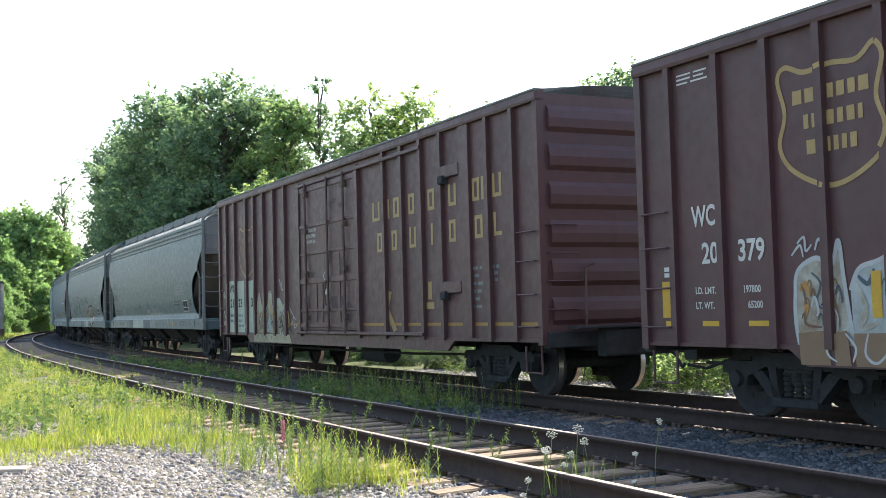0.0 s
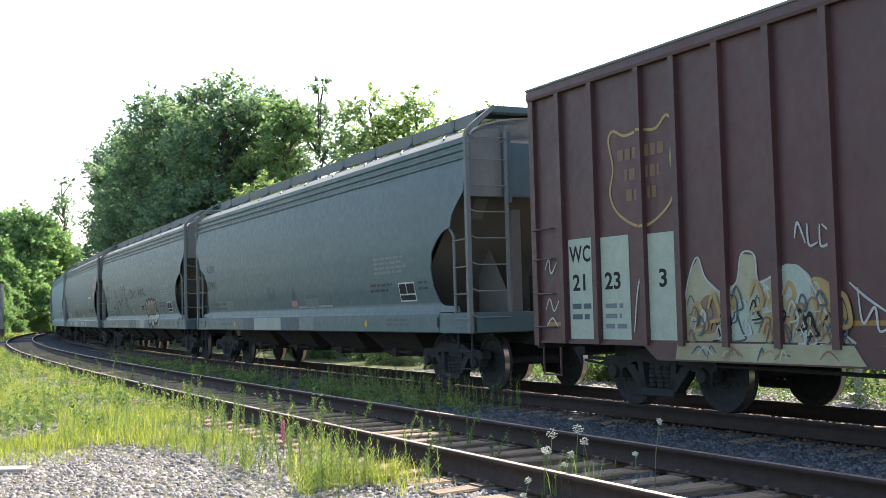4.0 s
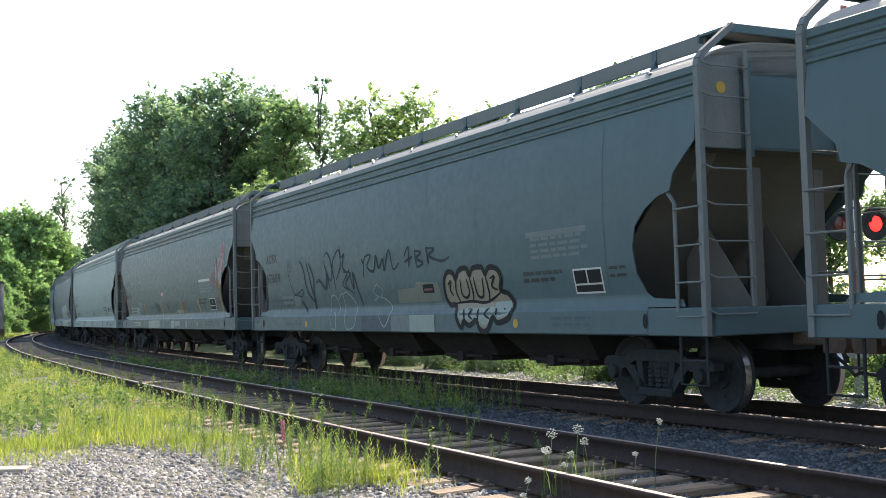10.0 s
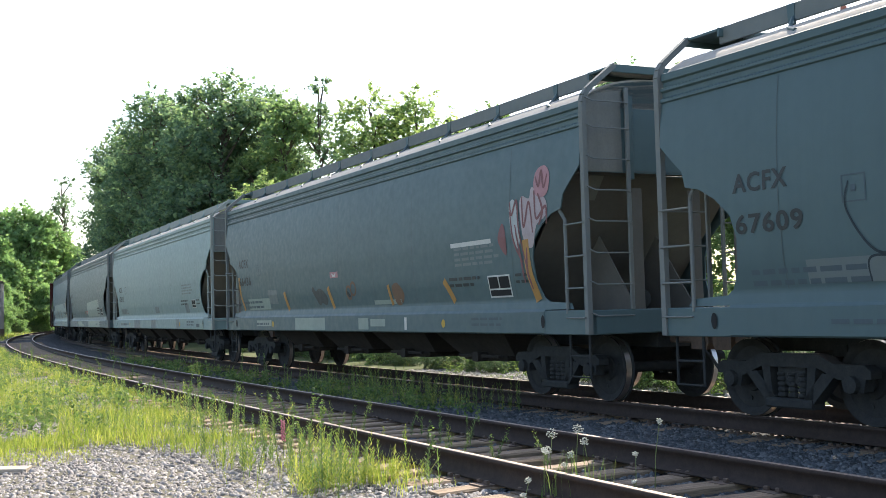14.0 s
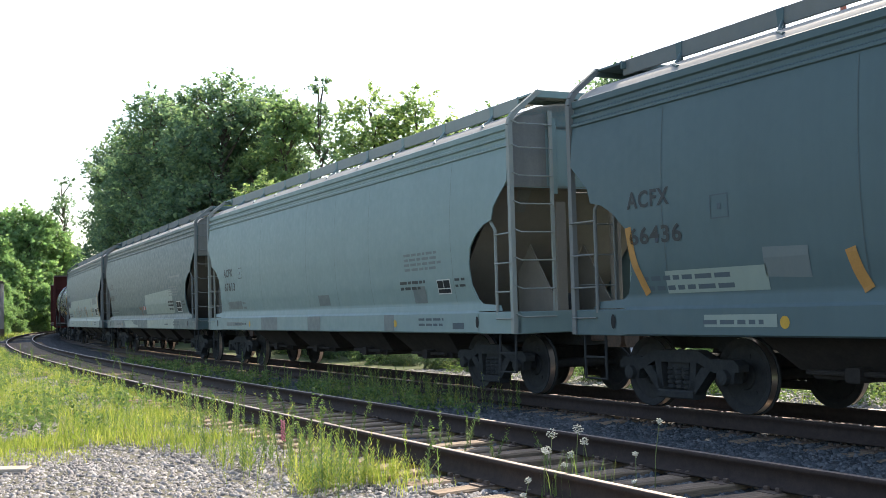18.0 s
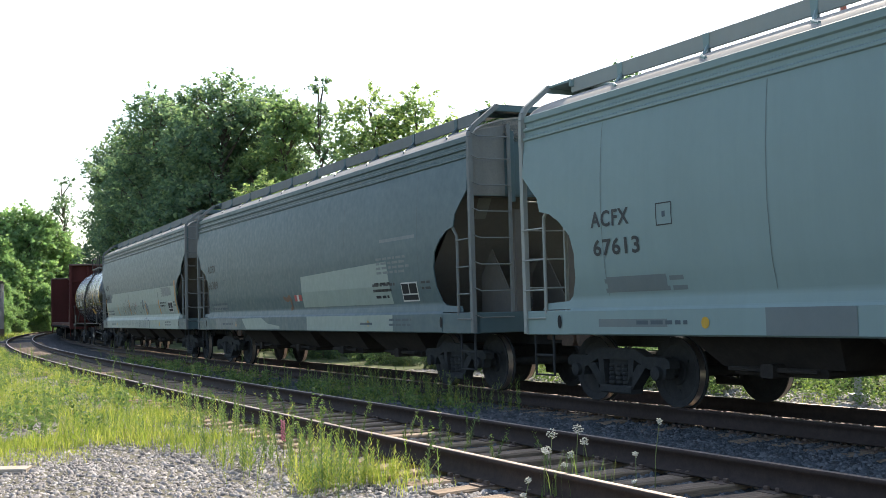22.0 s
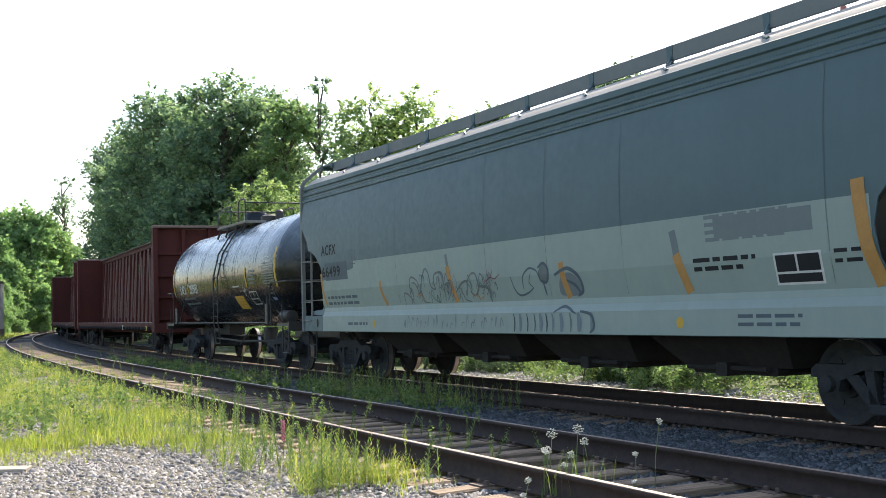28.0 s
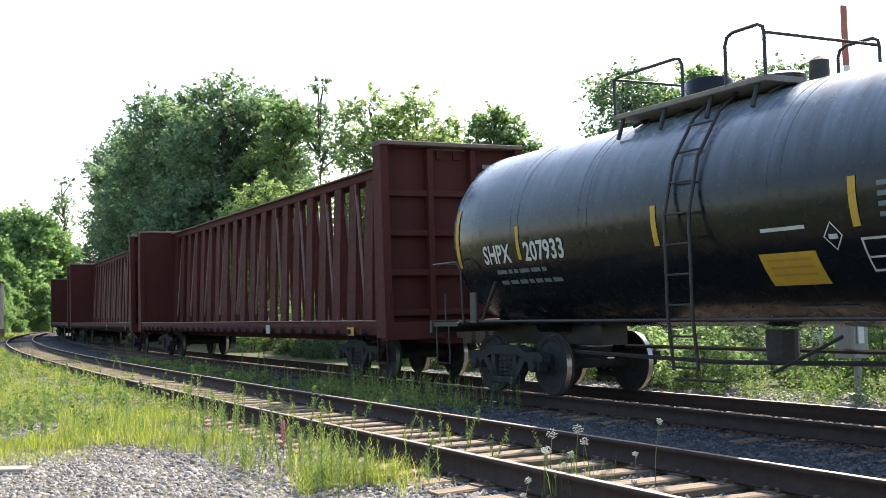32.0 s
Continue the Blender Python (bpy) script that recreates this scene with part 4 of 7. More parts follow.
rect(H2, "black_label", 1.20, 1.62, 1.63, 1.78, "m_black", off=0.008, label="black label with a red bar")
rect(H2, "label_mark", 1.25, 1.57, 1.67, 1.71, "g_red", off=0.011)
# third hopper
for pts, w in (([(-7.28, 2.3), (-7.22, 1.9), (-7.03, 1.46)], 0.12), ([(-3.78, 1.84), (-3.72, 1.62), (-3.62, 1.42)], 0.14), ([(4.4, 1.82), (4.55, 1.65), (4.68, 1.46)], 0.13), ([(7.12, 2.32), (7.15, 1.9), (7.3, 1.43)], 0.17), ([(2.1, 1.82), (2.15, 1.6), (2.2, 1.45)], 0.10)):
    stroke(H3, "primer_streak", pts, w, "m_orange", taper=False, label="orange primer streak")
rect(H3, "paint_patch", -6.65, -4.95, 1.46, 1.73, "m_pale")
patch(H3, "paint_patch", [(-4.98, 1.6), (-4.33, 1.57), (-4.33, 1.9), (-4.98, 1.92)], "m_mid")
for a in ((-3.13, -1.25, 0.98, 1.24, "m_pale"), (0.6, 1.1, 1.0, 1.22, "m_pale"), (-5.98, -4.83, 1.06, 1.2, "m_pale"), (1.2, 1.9, 1.06, 1.2, "m_pale"), (1.35, 2.6, 1.47, 1.55, "m_pale"), (2.75, 2.85, 1.0, 1.22, "m_white"), (4.75, 6.1, 2.33, 2.40, "m_white")):
    rect(H3, "paint_patch", *a)
patch(H3, "stain", smooth_line([(2.25, 1.75), (2.5, 1.85), (2.75, 1.65), (2.6, 1.46), (2.35, 1.48)], 5, True), "g_brown")
patch(H3, "graffiti", smooth_line([(6.98, 2.78), (7.05, 2.95), (7.25, 2.90), (7.32, 3.05), (7.5, 2.98), (7.72, 2.82), (7.70, 2.62), (7.45, 2.5), (7.32, 2.2), (7.1, 2.28)], 4, True), "g_rose", label="pale pink spray-painted letters")
patch(H3, "graffiti", smooth_line([(7.42, 2.95), (7.38, 3.15), (7.48, 3.30), (7.68, 3.32), (7.80, 3.18), (7.76, 2.95), (7.6, 2.88)], 5, True), "m_pink", off=0.006)
patch(H3, "graffiti", smooth_line([(6.68, 2.85), (6.82, 2.92), (6.93, 2.7), (6.98, 2.35), (6.85, 2.2), (6.72, 2.45)], 5, True), "g_white", off=0.0045)
for pts in ([(7.42, 3.2), (7.52, 3.05), (7.58, 3.26), (7.66, 3.02), (7.74, 3.2)], [(6.85, 2.55), (6.95, 2.1), (7.02, 1.7)], [(7.5, 2.95), (7.62, 2.7), (7.52, 2.5)], [(7.15, 2.2), (7.12, 1.9), (7.2, 1.6)]):
    stroke(H3, "graffiti", pts, 0.05, "g_red", off=0.010)
patch(H3, "graffiti", smooth_line([(6.32, 2.35), (6.45, 2.6), (6.55, 2.45), (6.54, 2.12)], 5, True), "g_red")
for pts in ([(6.7, 2.9), (6.75, 2.7), (6.9, 2.9), (6.95, 2.5), (7.1, 1.95)], [(7.05, 2.95), (7.1, 2.5), (7.25, 2.85), (7.35, 2.4)], [(7.4, 3.0), (7.45, 2.6), (7.7, 2.75), (7.72, 2.5)], [(6.7, 2.75), (6.8, 2.3), (7.0, 2.0)]):
    stroke(H3, "graffiti", pts, 0.045, "g_red", off=0.009)
patch(H3, "stain", smooth_line([(-1.95, 1.84), (-1.86, 1.90), (-1.70, 1.80), (-1.50, 1.86), (-1.22, 1.78), (-1.06, 1.62), (-1.20, 1.50), (-1.42, 1.55), (-1.58, 1.50), (-1.78, 1.66)], 4, True), "m_soot", label="dark sooty stain")
rect(H3, "pink_label", -0.80, -0.36, 2.05, 2.17, "m_pink", label="small pink label with a white mark")
patch(H3, "label_mark", [(-0.66, 2.07), (-0.50, 2.07), (-0.46, 2.15), (-0.58, 2.11), (-0.70, 2.15)], "m_white", off=0.009)
for pts in ([(0.10, 1.62), (0.02, 1.72), (0.08, 1.83), (0.22, 1.84), (0.28, 1.72), (0.22, 1.62)], [(0.30, 1.70), (0.26, 1.82), (0.36, 1.92), (0.50, 1.88), (0.52, 1.76), (0.42, 1.68)]):
    stroke(H3, "graffiti", pts, 0.05, "g_brown", closed=True)
patch(H3, "stain", smooth_line([(0.06, 1.64), (0.04, 1.76), (0.16, 1.72), (0.24, 1.62)], 4, True), "m_ink", off=0.006)
stroke(H3, "primer_streak", [(-0.97, 1.87), (-0.88, 1.65), (-0.78, 1.42)], 0.13, "m_orange", taper=False, label="orange primer streak")
# fourth hopper
for a in ((-3.75, -2.5, 0.97, 1.27, "m_mid"), (-0.4, 0.4, 0.97, 1.27, "m_mid"), (3.8, 4.25, 0.97, 1.27, "m_mid"), (0.3, 0.95, 1.49, 1.71, "m_mid"), (-6.6, -5.4, 1.5, 1.7, "m_mid"), (5.1, 5.6, 1.46, 1.75, "m_mid"), (-6.8, -5.4, 1.06, 1.16, "m_mid"), (6.6, 7.0, 1.02, 1.12, "m_slate")):
    rect(H4, "paint_patch", *a)
# fifth hopper: a large pale panel
patch(H5, "paint_patch", [(0.56, 1.47), (5.45, 1.47), (5.31, 2.25), (0.56, 2.14)], "m_pale", label="large pale repainted panel")
for a in ((0.8, 5.46, 0.97, 1.27, "m_pale"), (-6.7, -4.6, 0.97, 1.27, "m_mid"), (5.05, 6.6, 2.60, 2.66, "m_mid"), (-6.9, -5.6, 1.48, 1.62, "m_mid")):
    rect(H5, "paint_patch", *a)
rect(H5, "red_label", 0.03, 0.52, 1.62, 1.75, "m_red", off=0.006, label="red warning label")
rect(H5, "label_mark", 0.2, 0.33, 1.61, 1.76, "m_white", off=0.009)
stroke(H5, "stain", [(-0.75, 1.72), (-0.5, 1.66), (-0.3, 1.7), (-0.22, 1.5), (-0.35, 1.44)], 0.12, "g_brown")
patch(H5, "paint_patch", [(-4.2, 1.25), (-2.5, 1.26), (-2.0, 1.12), (-1.1, 1.06), (-1.1, 1.0), (-3.8, 0.98)], "m_pale")
rect(H5, "stencil_bar", 3.9, 4.5, 1.09, 1.13, "m_slate", off=0.008)
lines_of_text(H5, 4.7, 5.5, 1.82, 3, 0.12, 0.05, "m_black", seed=44)
# sixth hopper: pale lower half, orange streaks, worn graffiti
patch(H6, "paint_patch", [(-7.45, 1.47), (7.25, 1.47), (7.25, 2.34), (-5.56, 2.34), (-5.6, 2.2), (-7.3, 2.0)], "m_pale", off=0.004, label="pale repainted lower side")
rect(H6, "paint_patch", -7.4, 7.4, 0.96, 1.265, "m_pale", off=0.003)
rect(H6, "paint_patch", -7.1, -5.9, 2.0, 2.36, "m_slate", off=0.0045)
rect(H6, "paint_patch", 5.0, 6.5, 2.05, 2.30, "m_mid")
for pts, w in (([(-7.33, 2.15), (-7.3, 1.8), (-7.2, 1.47)], 0.09), ([(-4.36, 1.9), (-4.3, 1.65), (-4.15, 1.44)], 0.10), ([(-1.6, 2.05), (-1.5, 1.7), (-1.38, 1.46)], 0.13), ([(1.80, 1.95), (1.84, 1.7), (1.92, 1.46)], 0.13), ([(4.3, 1.92), (4.38, 1.7), (4.47, 1.46)], 0.14), ([(7.12, 2.5), (7.16, 1.95), (7.30, 1.46)], 0.17)):
    stroke(H6, "primer_streak", pts, w, "m_orange", off=0.0075, taper=False, label="orange primer streak")
for pts, w in (([(-3.11, 1.45), (-3.06, 1.89), (-2.81, 1.87), (-2.70, 1.74)], 0.045), ([(-3.0, 1.82), (-2.85, 1.80), (-2.72, 1.6), (-2.66, 1.72), (-2.46, 2.03), (-2.31, 1.95), (-2.26, 1.74), (-2.11, 1.68)], 0.05), ([(-2.11, 1.68), (-2.11, 1.92), (-1.81, 1.94), (-1.78, 1.6), (-1.81, 1.48)], 0.05), ([(-2.66, 1.72), (-2.62, 1.5), (-2.4, 1.47)], 0.03), ([(-2.3, 1.6), (-2.15, 1.5), (-2.0, 1.48), (-1.95, 1.7)], 0.035),
               ([(-3.36, 1.42), (-3.36, 1.64), (-3.16, 1.60), (-3.01, 1.45)], 0.04), ([(-1.75, 1.75), (-1.62, 1.78), (-1.7, 1.65), (-1.6, 1.6), (-1.72, 1.5)], 0.035), ([(-1.41, 1.60), (-1.16, 1.75), (-0.96, 1.77), (-1.05, 1.55)], 0.05), ([(-0.96, 1.77), (-0.81, 1.89), (-0.66, 1.88), (-0.61, 1.69), (-0.75, 1.55), (-0.9, 1.62)], 0.05), ([(-0.61, 1.69), (-0.31, 1.65), (-0.26, 1.44)], 0.07), ([(-1.2, 1.7), (-1.1, 1.5), (-0.9, 1.46)], 0.03)):
    stroke(H6, "graffiti", pts, w * 0.75, "g_faint")
for pts, w, m in (([(-0.41, 1.87), (-0.36, 1.76), (-0.2, 1.82), (-0.06, 1.79), (0.1, 1.86)], 0.022, "g_red"), ([(-0.3, 1.95), (-0.22, 1.80), (-0.1, 1.93)], 0.018, "g_red"), ([(-2.9, 1.55), (-2.75, 1.62), (-2.6, 1.52)], 0.02, "m_orange"), ([(-0.8, 1.58), (-0.6, 1.5), (-0.45, 1.56)], 0.02, "m_orange")):
    stroke(H6, "graffiti", pts, w, m, off=0.009)
_q = random.Random(66)
for _k in range(46):
    _x, _z, _a = _q.uniform(-3.3, 0.0), _q.uniform(1.50, 1.85), _q.uniform(0.05, 0.14)
    stroke(H6, "graffiti", [(_x, _z), (_x + _a * 0.4, _z + _a), (_x + _a, _z + _a * _q.uniform(-0.5, 0.9)), (_x + _a * _q.uniform(0.3, 1.4), _z - _a * 0.6)], _q.uniform(0.012, 0.024), ("g_faint", "m_mid", "g_faint", "m_slate")[_k % 4], off=0.0075 + 0.00005 * _k)
# a dark looping tag and its drips down the sill
for pts, w in (([(0.42, 1.80), (0.48, 1.62), (0.62, 1.52), (0.85, 1.55), (1.02, 1.62)], 0.03), ([(0.74, 1.60), (0.76, 1.78), (0.95, 1.90), (1.15, 1.86), (1.22, 1.74)], 0.03), ([(1.02, 1.62), (0.92, 1.70), (1.0, 1.84)], 0.02), ([(1.2, 1.9), (1.35, 1.96), (1.46, 1.86), (1.40, 1.70), (1.24, 1.72), (1.22, 1.86)], 0.05), ([(1.3, 1.70), (1.34, 1.50)], 0.04), ([(1.62, 1.78), (1.95, 1.86), (2.2, 1.74), (2.26, 1.55), (2.12, 1.48)], 0.06), ([(1.9, 1.7), (2.1, 1.62), (2.2, 1.5)], 0.05),
               ([(1.55, 1.26), (1.8, 1.34), (2.1, 1.24)], 0.04), ([(2.2, 1.27), (2.46, 1.22), (2.52, 1.06), (2.42, 0.98)], 0.05)):
    stroke(H6, "graffiti", pts, w, "m_slate", off=0.008)
patch(H6, "graffiti", smooth_line([(1.24, 1.73), (1.24, 1.90), (1.36, 1.95), (1.44, 1.84), (1.38, 1.72)], 4, True), "g_faint", off=0.006)
patch(H6, "graffiti", smooth_line([(1.72, 1.50), (1.75, 1.74), (2.0, 1.80), (2.2, 1.68), (2.2, 1.50)], 4, True), "m_mid", off=0.006)
for _x, _w, _m in ((0.45, 0.03, "g_line"), (0.62, 0.08, "g_dull"), (0.82, 0.025, "g_line"), (1.02, 0.03, "m_slate"), (1.18, 0.09, "g_dull"), (1.34, 0.03, "g_line"), (1.5, 0.05, "g_dull"), (1.72, 0.09, "g_dull"), (1.95, 0.04, "g_faint"), (2.15, 0.10, "g_dull"), (2.45, 0.08, "m_mid")):
    stroke(H6, "graffiti", [(_x, 1.25), (_x + 0.03, 1.12), (_x + 0.01, 0.99)], _w, _m)
for _k in range(22):
    _x, _a = -3.4 + _k * 0.165 + _q.uniform(-0.05, 0.05), _q.uniform(0.05, 0.22)
    stroke(H6, "graffiti", [(_x, 1.02 + _q.uniform(0, 0.05)), (_x + 0.04, 1.06 + _a), (_x + _q.uniform(0.03, 0.12), 1.02 + _q.uniform(0, 0.15))], _q.uniform(0.012, 0.03), ("g_faint", "m_mid", "g_dull")[_k % 3])
for _z0, _z1 in ((1.262, 1.300), (1.299, 1.360), (1.359, 1.474)):
    rect(H6, "paint_patch", -7.4, 7.4, _z0, _z1, "m_pale", off=0.004 + (_z0 - 1.26) * 0.008)
stroke(H6, "old_streak", [(4.26, 2.2), (4.29, 2.05), (4.31, 1.90)], 0.12, "m_mid", taper=False)
stroke(H6, "old_streak", [(-1.62, 2.25), (-1.60, 2.15), (-1.58, 2.02)], 0.08, "m_mid", taper=False)


# ---- boxcars ----
BOXS = flat(1.53)


def build_boxcar(centre, label, ribs, wide, door, rear=8.1, front=8.2, trucks=(-6.15, 6.15), up=0.0):
    car = new_car("boxcar", label, "boxcar", centre, 12.3, "maroon boxcars")
    mar = M["maroon"]
    ends = {-1: rear, 1: front}
    # walls of sheet between posts
    for sg in (-1, 1):
        part("side_wall", Geo().box(-rear, front, sg * 1.47, sg * 1.53, 0.84, 4.34 + up, 0.005), mar, car)
        part("eave", Geo().along([(sg * y, z) for y, z in ((1.45, 4.27 + up), (1.60, 4.27 + up), (1.61, 4.31 + up), (1.60, 4.41 + up), (1.45, 4.44 + up))], -rear - 0.02, front + 0.02), mar, car)
        part("roof_edge", Geo().box(-rear - 0.02, front + 0.02, sg * 1.50, sg * 1.615, 4.412 + up, 4.445 + up, 0.006), M["roofmar"], car, "faded grey-green roof edge")
        part("side_sill", Geo().prism([(-rear, 0.88), (-rear, 0.84), (-5.75, 0.83), (-5.5, 0.66), (5.5, 0.66), (5.75, 0.83), (front, 0.84), (front, 0.88)], sg * 1.50, sg * 1.56), mar, car)
        for x in ribs:
            part("side_post", Geo().prism([(x - 0.05, 0.84), (x + 0.05, 0.84), (x + 0.05, 4.28 + up), (x - 0.05, 4.28 + up)], sg * 1.53, sg * 1.60), mar, car)
        for x in wide:
            part("side_post", Geo().prism([(x - 0.16, 0.90), (x + 0.16, 0.90), (x + 0.16, 4.28 + up), (x - 0.16, 4.28 + up)], sg * 1.53, sg * 1.585), mar, car)
        for x in (-rear + 0.04, front - 0.04):
            part("corner_post", Geo().prism([(x - 0.06, 0.80), (x + 0.06, 0.80), (x + 0.06, 4.30 + up), (x - 0.06, 4.30 + up)], sg * 1.47, sg * 1.585), mar, car)
        # ladder rungs beside each corner, and a step under it
        for d in (-1, 1):
            e = ends[d]
            for z in (1.06, 1.52, 2.0, 2.42):
                part("rung", Geo().tube([(d * (e - 0.58), sg * 1.58, z), (d * (e - 0.56), sg * 1.63, z), (d * (e - 0.10), sg * 1.63, z), (d * (e - 0.08), sg * 1.58, z)], 0.013, 6), mar, car)
            part("sill_step", Geo().tube([(d * (e - 0.55), sg * 1.52, 0.78), (d * (e - 0.55), sg * 1.52, 0.40), (d * (e - 0.12), sg * 1.52, 0.40), (d * (e - 0.12), sg * 1.52, 0.78)], 0.018, 6), mar, car)
        # the plug door
        x0, x1 = door
        dr = part("plug_door", Geo().box(x0, x1, sg * 1.53, sg * 1.575, 0.98, 4.10, 0.01), mar, car)
        for z, q in ((1.08, 0.05), (1.40, 0.03), (2.03, 0.06), (2.62, 0.03), (3.22, 0.04), (4.02, 0.06)):
            part("door_bar", Geo().box(x0, x1, sg * 1.575, sg * 1.597, z - q, z + q, 0.008), mar, dr)
        for x, za, zb in ((x0 + 0.95, 1.15, 1.95), (x0 + 1.30, 1.15, 1.95), (x1 - 0.95, 1.15, 2.55)):
            part("door_plate", Geo().box(x - 0.07, x + 0.07, sg * 1.575, sg * 1.592, za, zb, 0.006), mar, dr)
        for z in (1.25, 2.2, 3.1, 3.9):
            part("rod_guide", Geo().box(x0 + 0.38, x0 + 0.52, sg * 1.59, sg * 1.655, z - 0.05, z + 0.05, 0.01), M["iron"], dr)
            part("rod_guide", Geo().box(x1 - 0.62, x1 - 0.48, sg * 1.59, sg * 1.655, z - 0.05, z + 0.05, 0.01), M["iron"], dr)
        for x in (x0 + 0.45, (x0 + x1) / 2 + 0.15, x1 - 0.55):
            part("lock_rod", Geo().tube([(x, sg * 1.625, 0.92), (x, sg * 1.625, 4.15)], 0.026, 8), mar, dr)
        part("door_handle", Geo().tube([((x0 + x1) / 2 + 0.15, sg * 1.66, 2.0), ((x0 + x1) / 2 + 0.05, sg * 1.67, 1.75), ((x0 + x1) / 2 + 0.1, sg * 1.66, 1.5)], 0.02, 6), M["iron"], dr)
        for x in (x0 - 0.08, x1 + 0.08):
            part("door_post", Geo().prism([(x - 0.07, 0.84), (x + 0.07, 0.84), (x + 0.07, 4.2), (x - 0.07, 4.2)], sg * 1.53, sg * 1.61), mar, car)
        part("door_track", Geo().box(x0 - 0.2, x1 + 3.0, sg * 1.56, sg * 1.63, 0.90, 0.96, 0.01), mar, car)
        part("door_track", Geo().box(x0 - 0.2, x1 + 3.0, sg * 1.585, sg * 1.62, 4.10, 4.17, 0.01), mar, car)
    for z0, z1 in ((3.50, 3.70), (1.60, 1.80)):
        part("door_stop", Geo().box(5.46, 6.10, -1.595, -1.53, z0, z1, 0.012), mar, car)
        part("stop_bracket", Geo().box(5.44, 5.60, -1.64, -1.53, z0 - 0.10, z0 + 0.04, 0.02), M["under"], car, "greasy dark bracket")
    # roof with cross ribs, and the pressed ends
    part("roof", Geo().along([(1.52, 4.38 + up), (1.52, 4.44 + up), (0.75, 4.53 + up), (0, 4.57 + up), (-0.75, 4.53 + up), (-1.52, 4.44 + up), (-1.52, 4.38 + up)], -rear, front), M["roofmar"], car, smooth=20)
    for k in range(15):
        x = -7.7 + k * 1.1
        part("roof_rib", Geo().along([(1.50, 4.44 + up), (1.50, 4.455 + up), (0.75, 4.55 + up), (0, 4.59 + up), (-0.75, 4.55 + up), (-1.50, 4.455 + up), (-1.50, 4.44 + up), (0, 4.57 + up)], x - 0.03, x + 0.03), M["roofmar"], car)
    for d in (-1, 1):
        e = ends[d]
        x0, x1 = d * (e - 0.06), d * e
        part("end_wall", Geo().along([(-1.50, 0.84), (1.50, 0.84), (1.52, 4.38 + up), (0.75, 4.53 + up), (0, 4.57 + up), (-0.75, 4.53 + up), (-1.52, 4.38 + up)], min(x0, x1), max(x0, x1)), mar, car)
        for k in range(6):
            z = 1.28 + k * 0.55
            prof = [(d * e, z - 0.20), (d * (e + 0.05), z - 0.13), (d * (e + 0.06), z), (d * (e + 0.04), z + 0.12), (d * e, z + 0.19)]
            part("end_corrugation", Geo().prism(prof[::d], -1.40, 1.40), mar, car)
        part("end_sill", Geo().box(d * (e - 0.1), d * (e + 0.08), -1.5, 1.5, 0.76, 0.98, 0.015), M["under"], car)
        part("crossover_board", Geo().box(d * (e + 0.08), d * (e + 0.36), -1.2, 1.2, 1.02, 1.06, 0.01).box(d * (e + 0.06), d * (e + 0.30), -0.7, 0.7, 0.62, 1.02, 0.03), M["under"], car)
        part("brake_lever", Geo().tube([(d * (e + 0.1), -0.9, 1.05), (d * (e + 0.12), -0.9, 1.9), (d * (e + 0.12), -0.75, 1.95)], 0.02, 6), mar, car)
        for z in (1.3, 1.7, 2.1, 2.5):
            part("rung", Geo().tube([(d * (e + 0.02), -1.48, z), (d * (e + 0.09), -1.46, z), (d * (e + 0.09), -1.0, z), (d * (e + 0.06), -0.98, z)], 0.013, 6), mar, car)
        coupler(car, d * (e + 0.25), d)
        build_truck(car, trucks[(d + 1) // 2], ROLLING)
    part("underframe", Geo().box(-rear + 0.2, front - 0.2, -0.35, 0.35, 0.66, 0.86, 0.02), M["under"], car)
    for x in (-3.2, -1.6, 0.0, 1.6, 3.2):
        part("cross_bearer", Geo().box(x - 0.06, x + 0.06, -1.45, 1.45, 0.70, 0.84), M["under"], car)
    part("air_reservoir", Geo().lathe([(-0.6, 0.05), (-0.57, 0.19), (0.57, 0.19), (0.6, 0.05)], "x", 16, (1.2, -0.9, 0.52)), M["under"], car, smooth=40)
    part("brake_pipe", Geo().tube([(-7.6, -1.05, 0.62), (-2, -1.1, 0.55), (3, -1.1, 0.55), (7.6, -1.05, 0.62)], 0.025, 6), M["under"], car)
    return car


M["roofmar"] = paint("faded_grey_green_roof", (0.13, 0.145, 0.135), (0.19, 0.195, 0.18), 0.7, 0.5, 0.3, 0.3)
RIBS = [-7.46, -6.69, -5.69, -5.01, -4.25, -3.45, -2.65, 3.05, 3.85, 4.65, 5.42, 7.02, 7.80]
BOX1 = build_boxcar(-52.43, "maroon boxcar with gold lettering shapes, plug doors and sprayed graffiti", RIBS, [6.27], (-1.55, 1.70), 8.19, 8.52, (-6.1, 6.34))
RIBS0 = [-7.53, -6.70, -5.93, -5.18, -4.40, -3.6, -2.8, 2.6, 3.4, 4.2, 5.0, 5.8, 6.6, 7.5]
BOX0 = build_boxcar(-71.35, "maroon boxcar with a gold shield emblem and bright graffiti", RIBS0, [], (-1.6, 1.6), 8.14, 8.2, (-6.15, 6.15), -0.14)


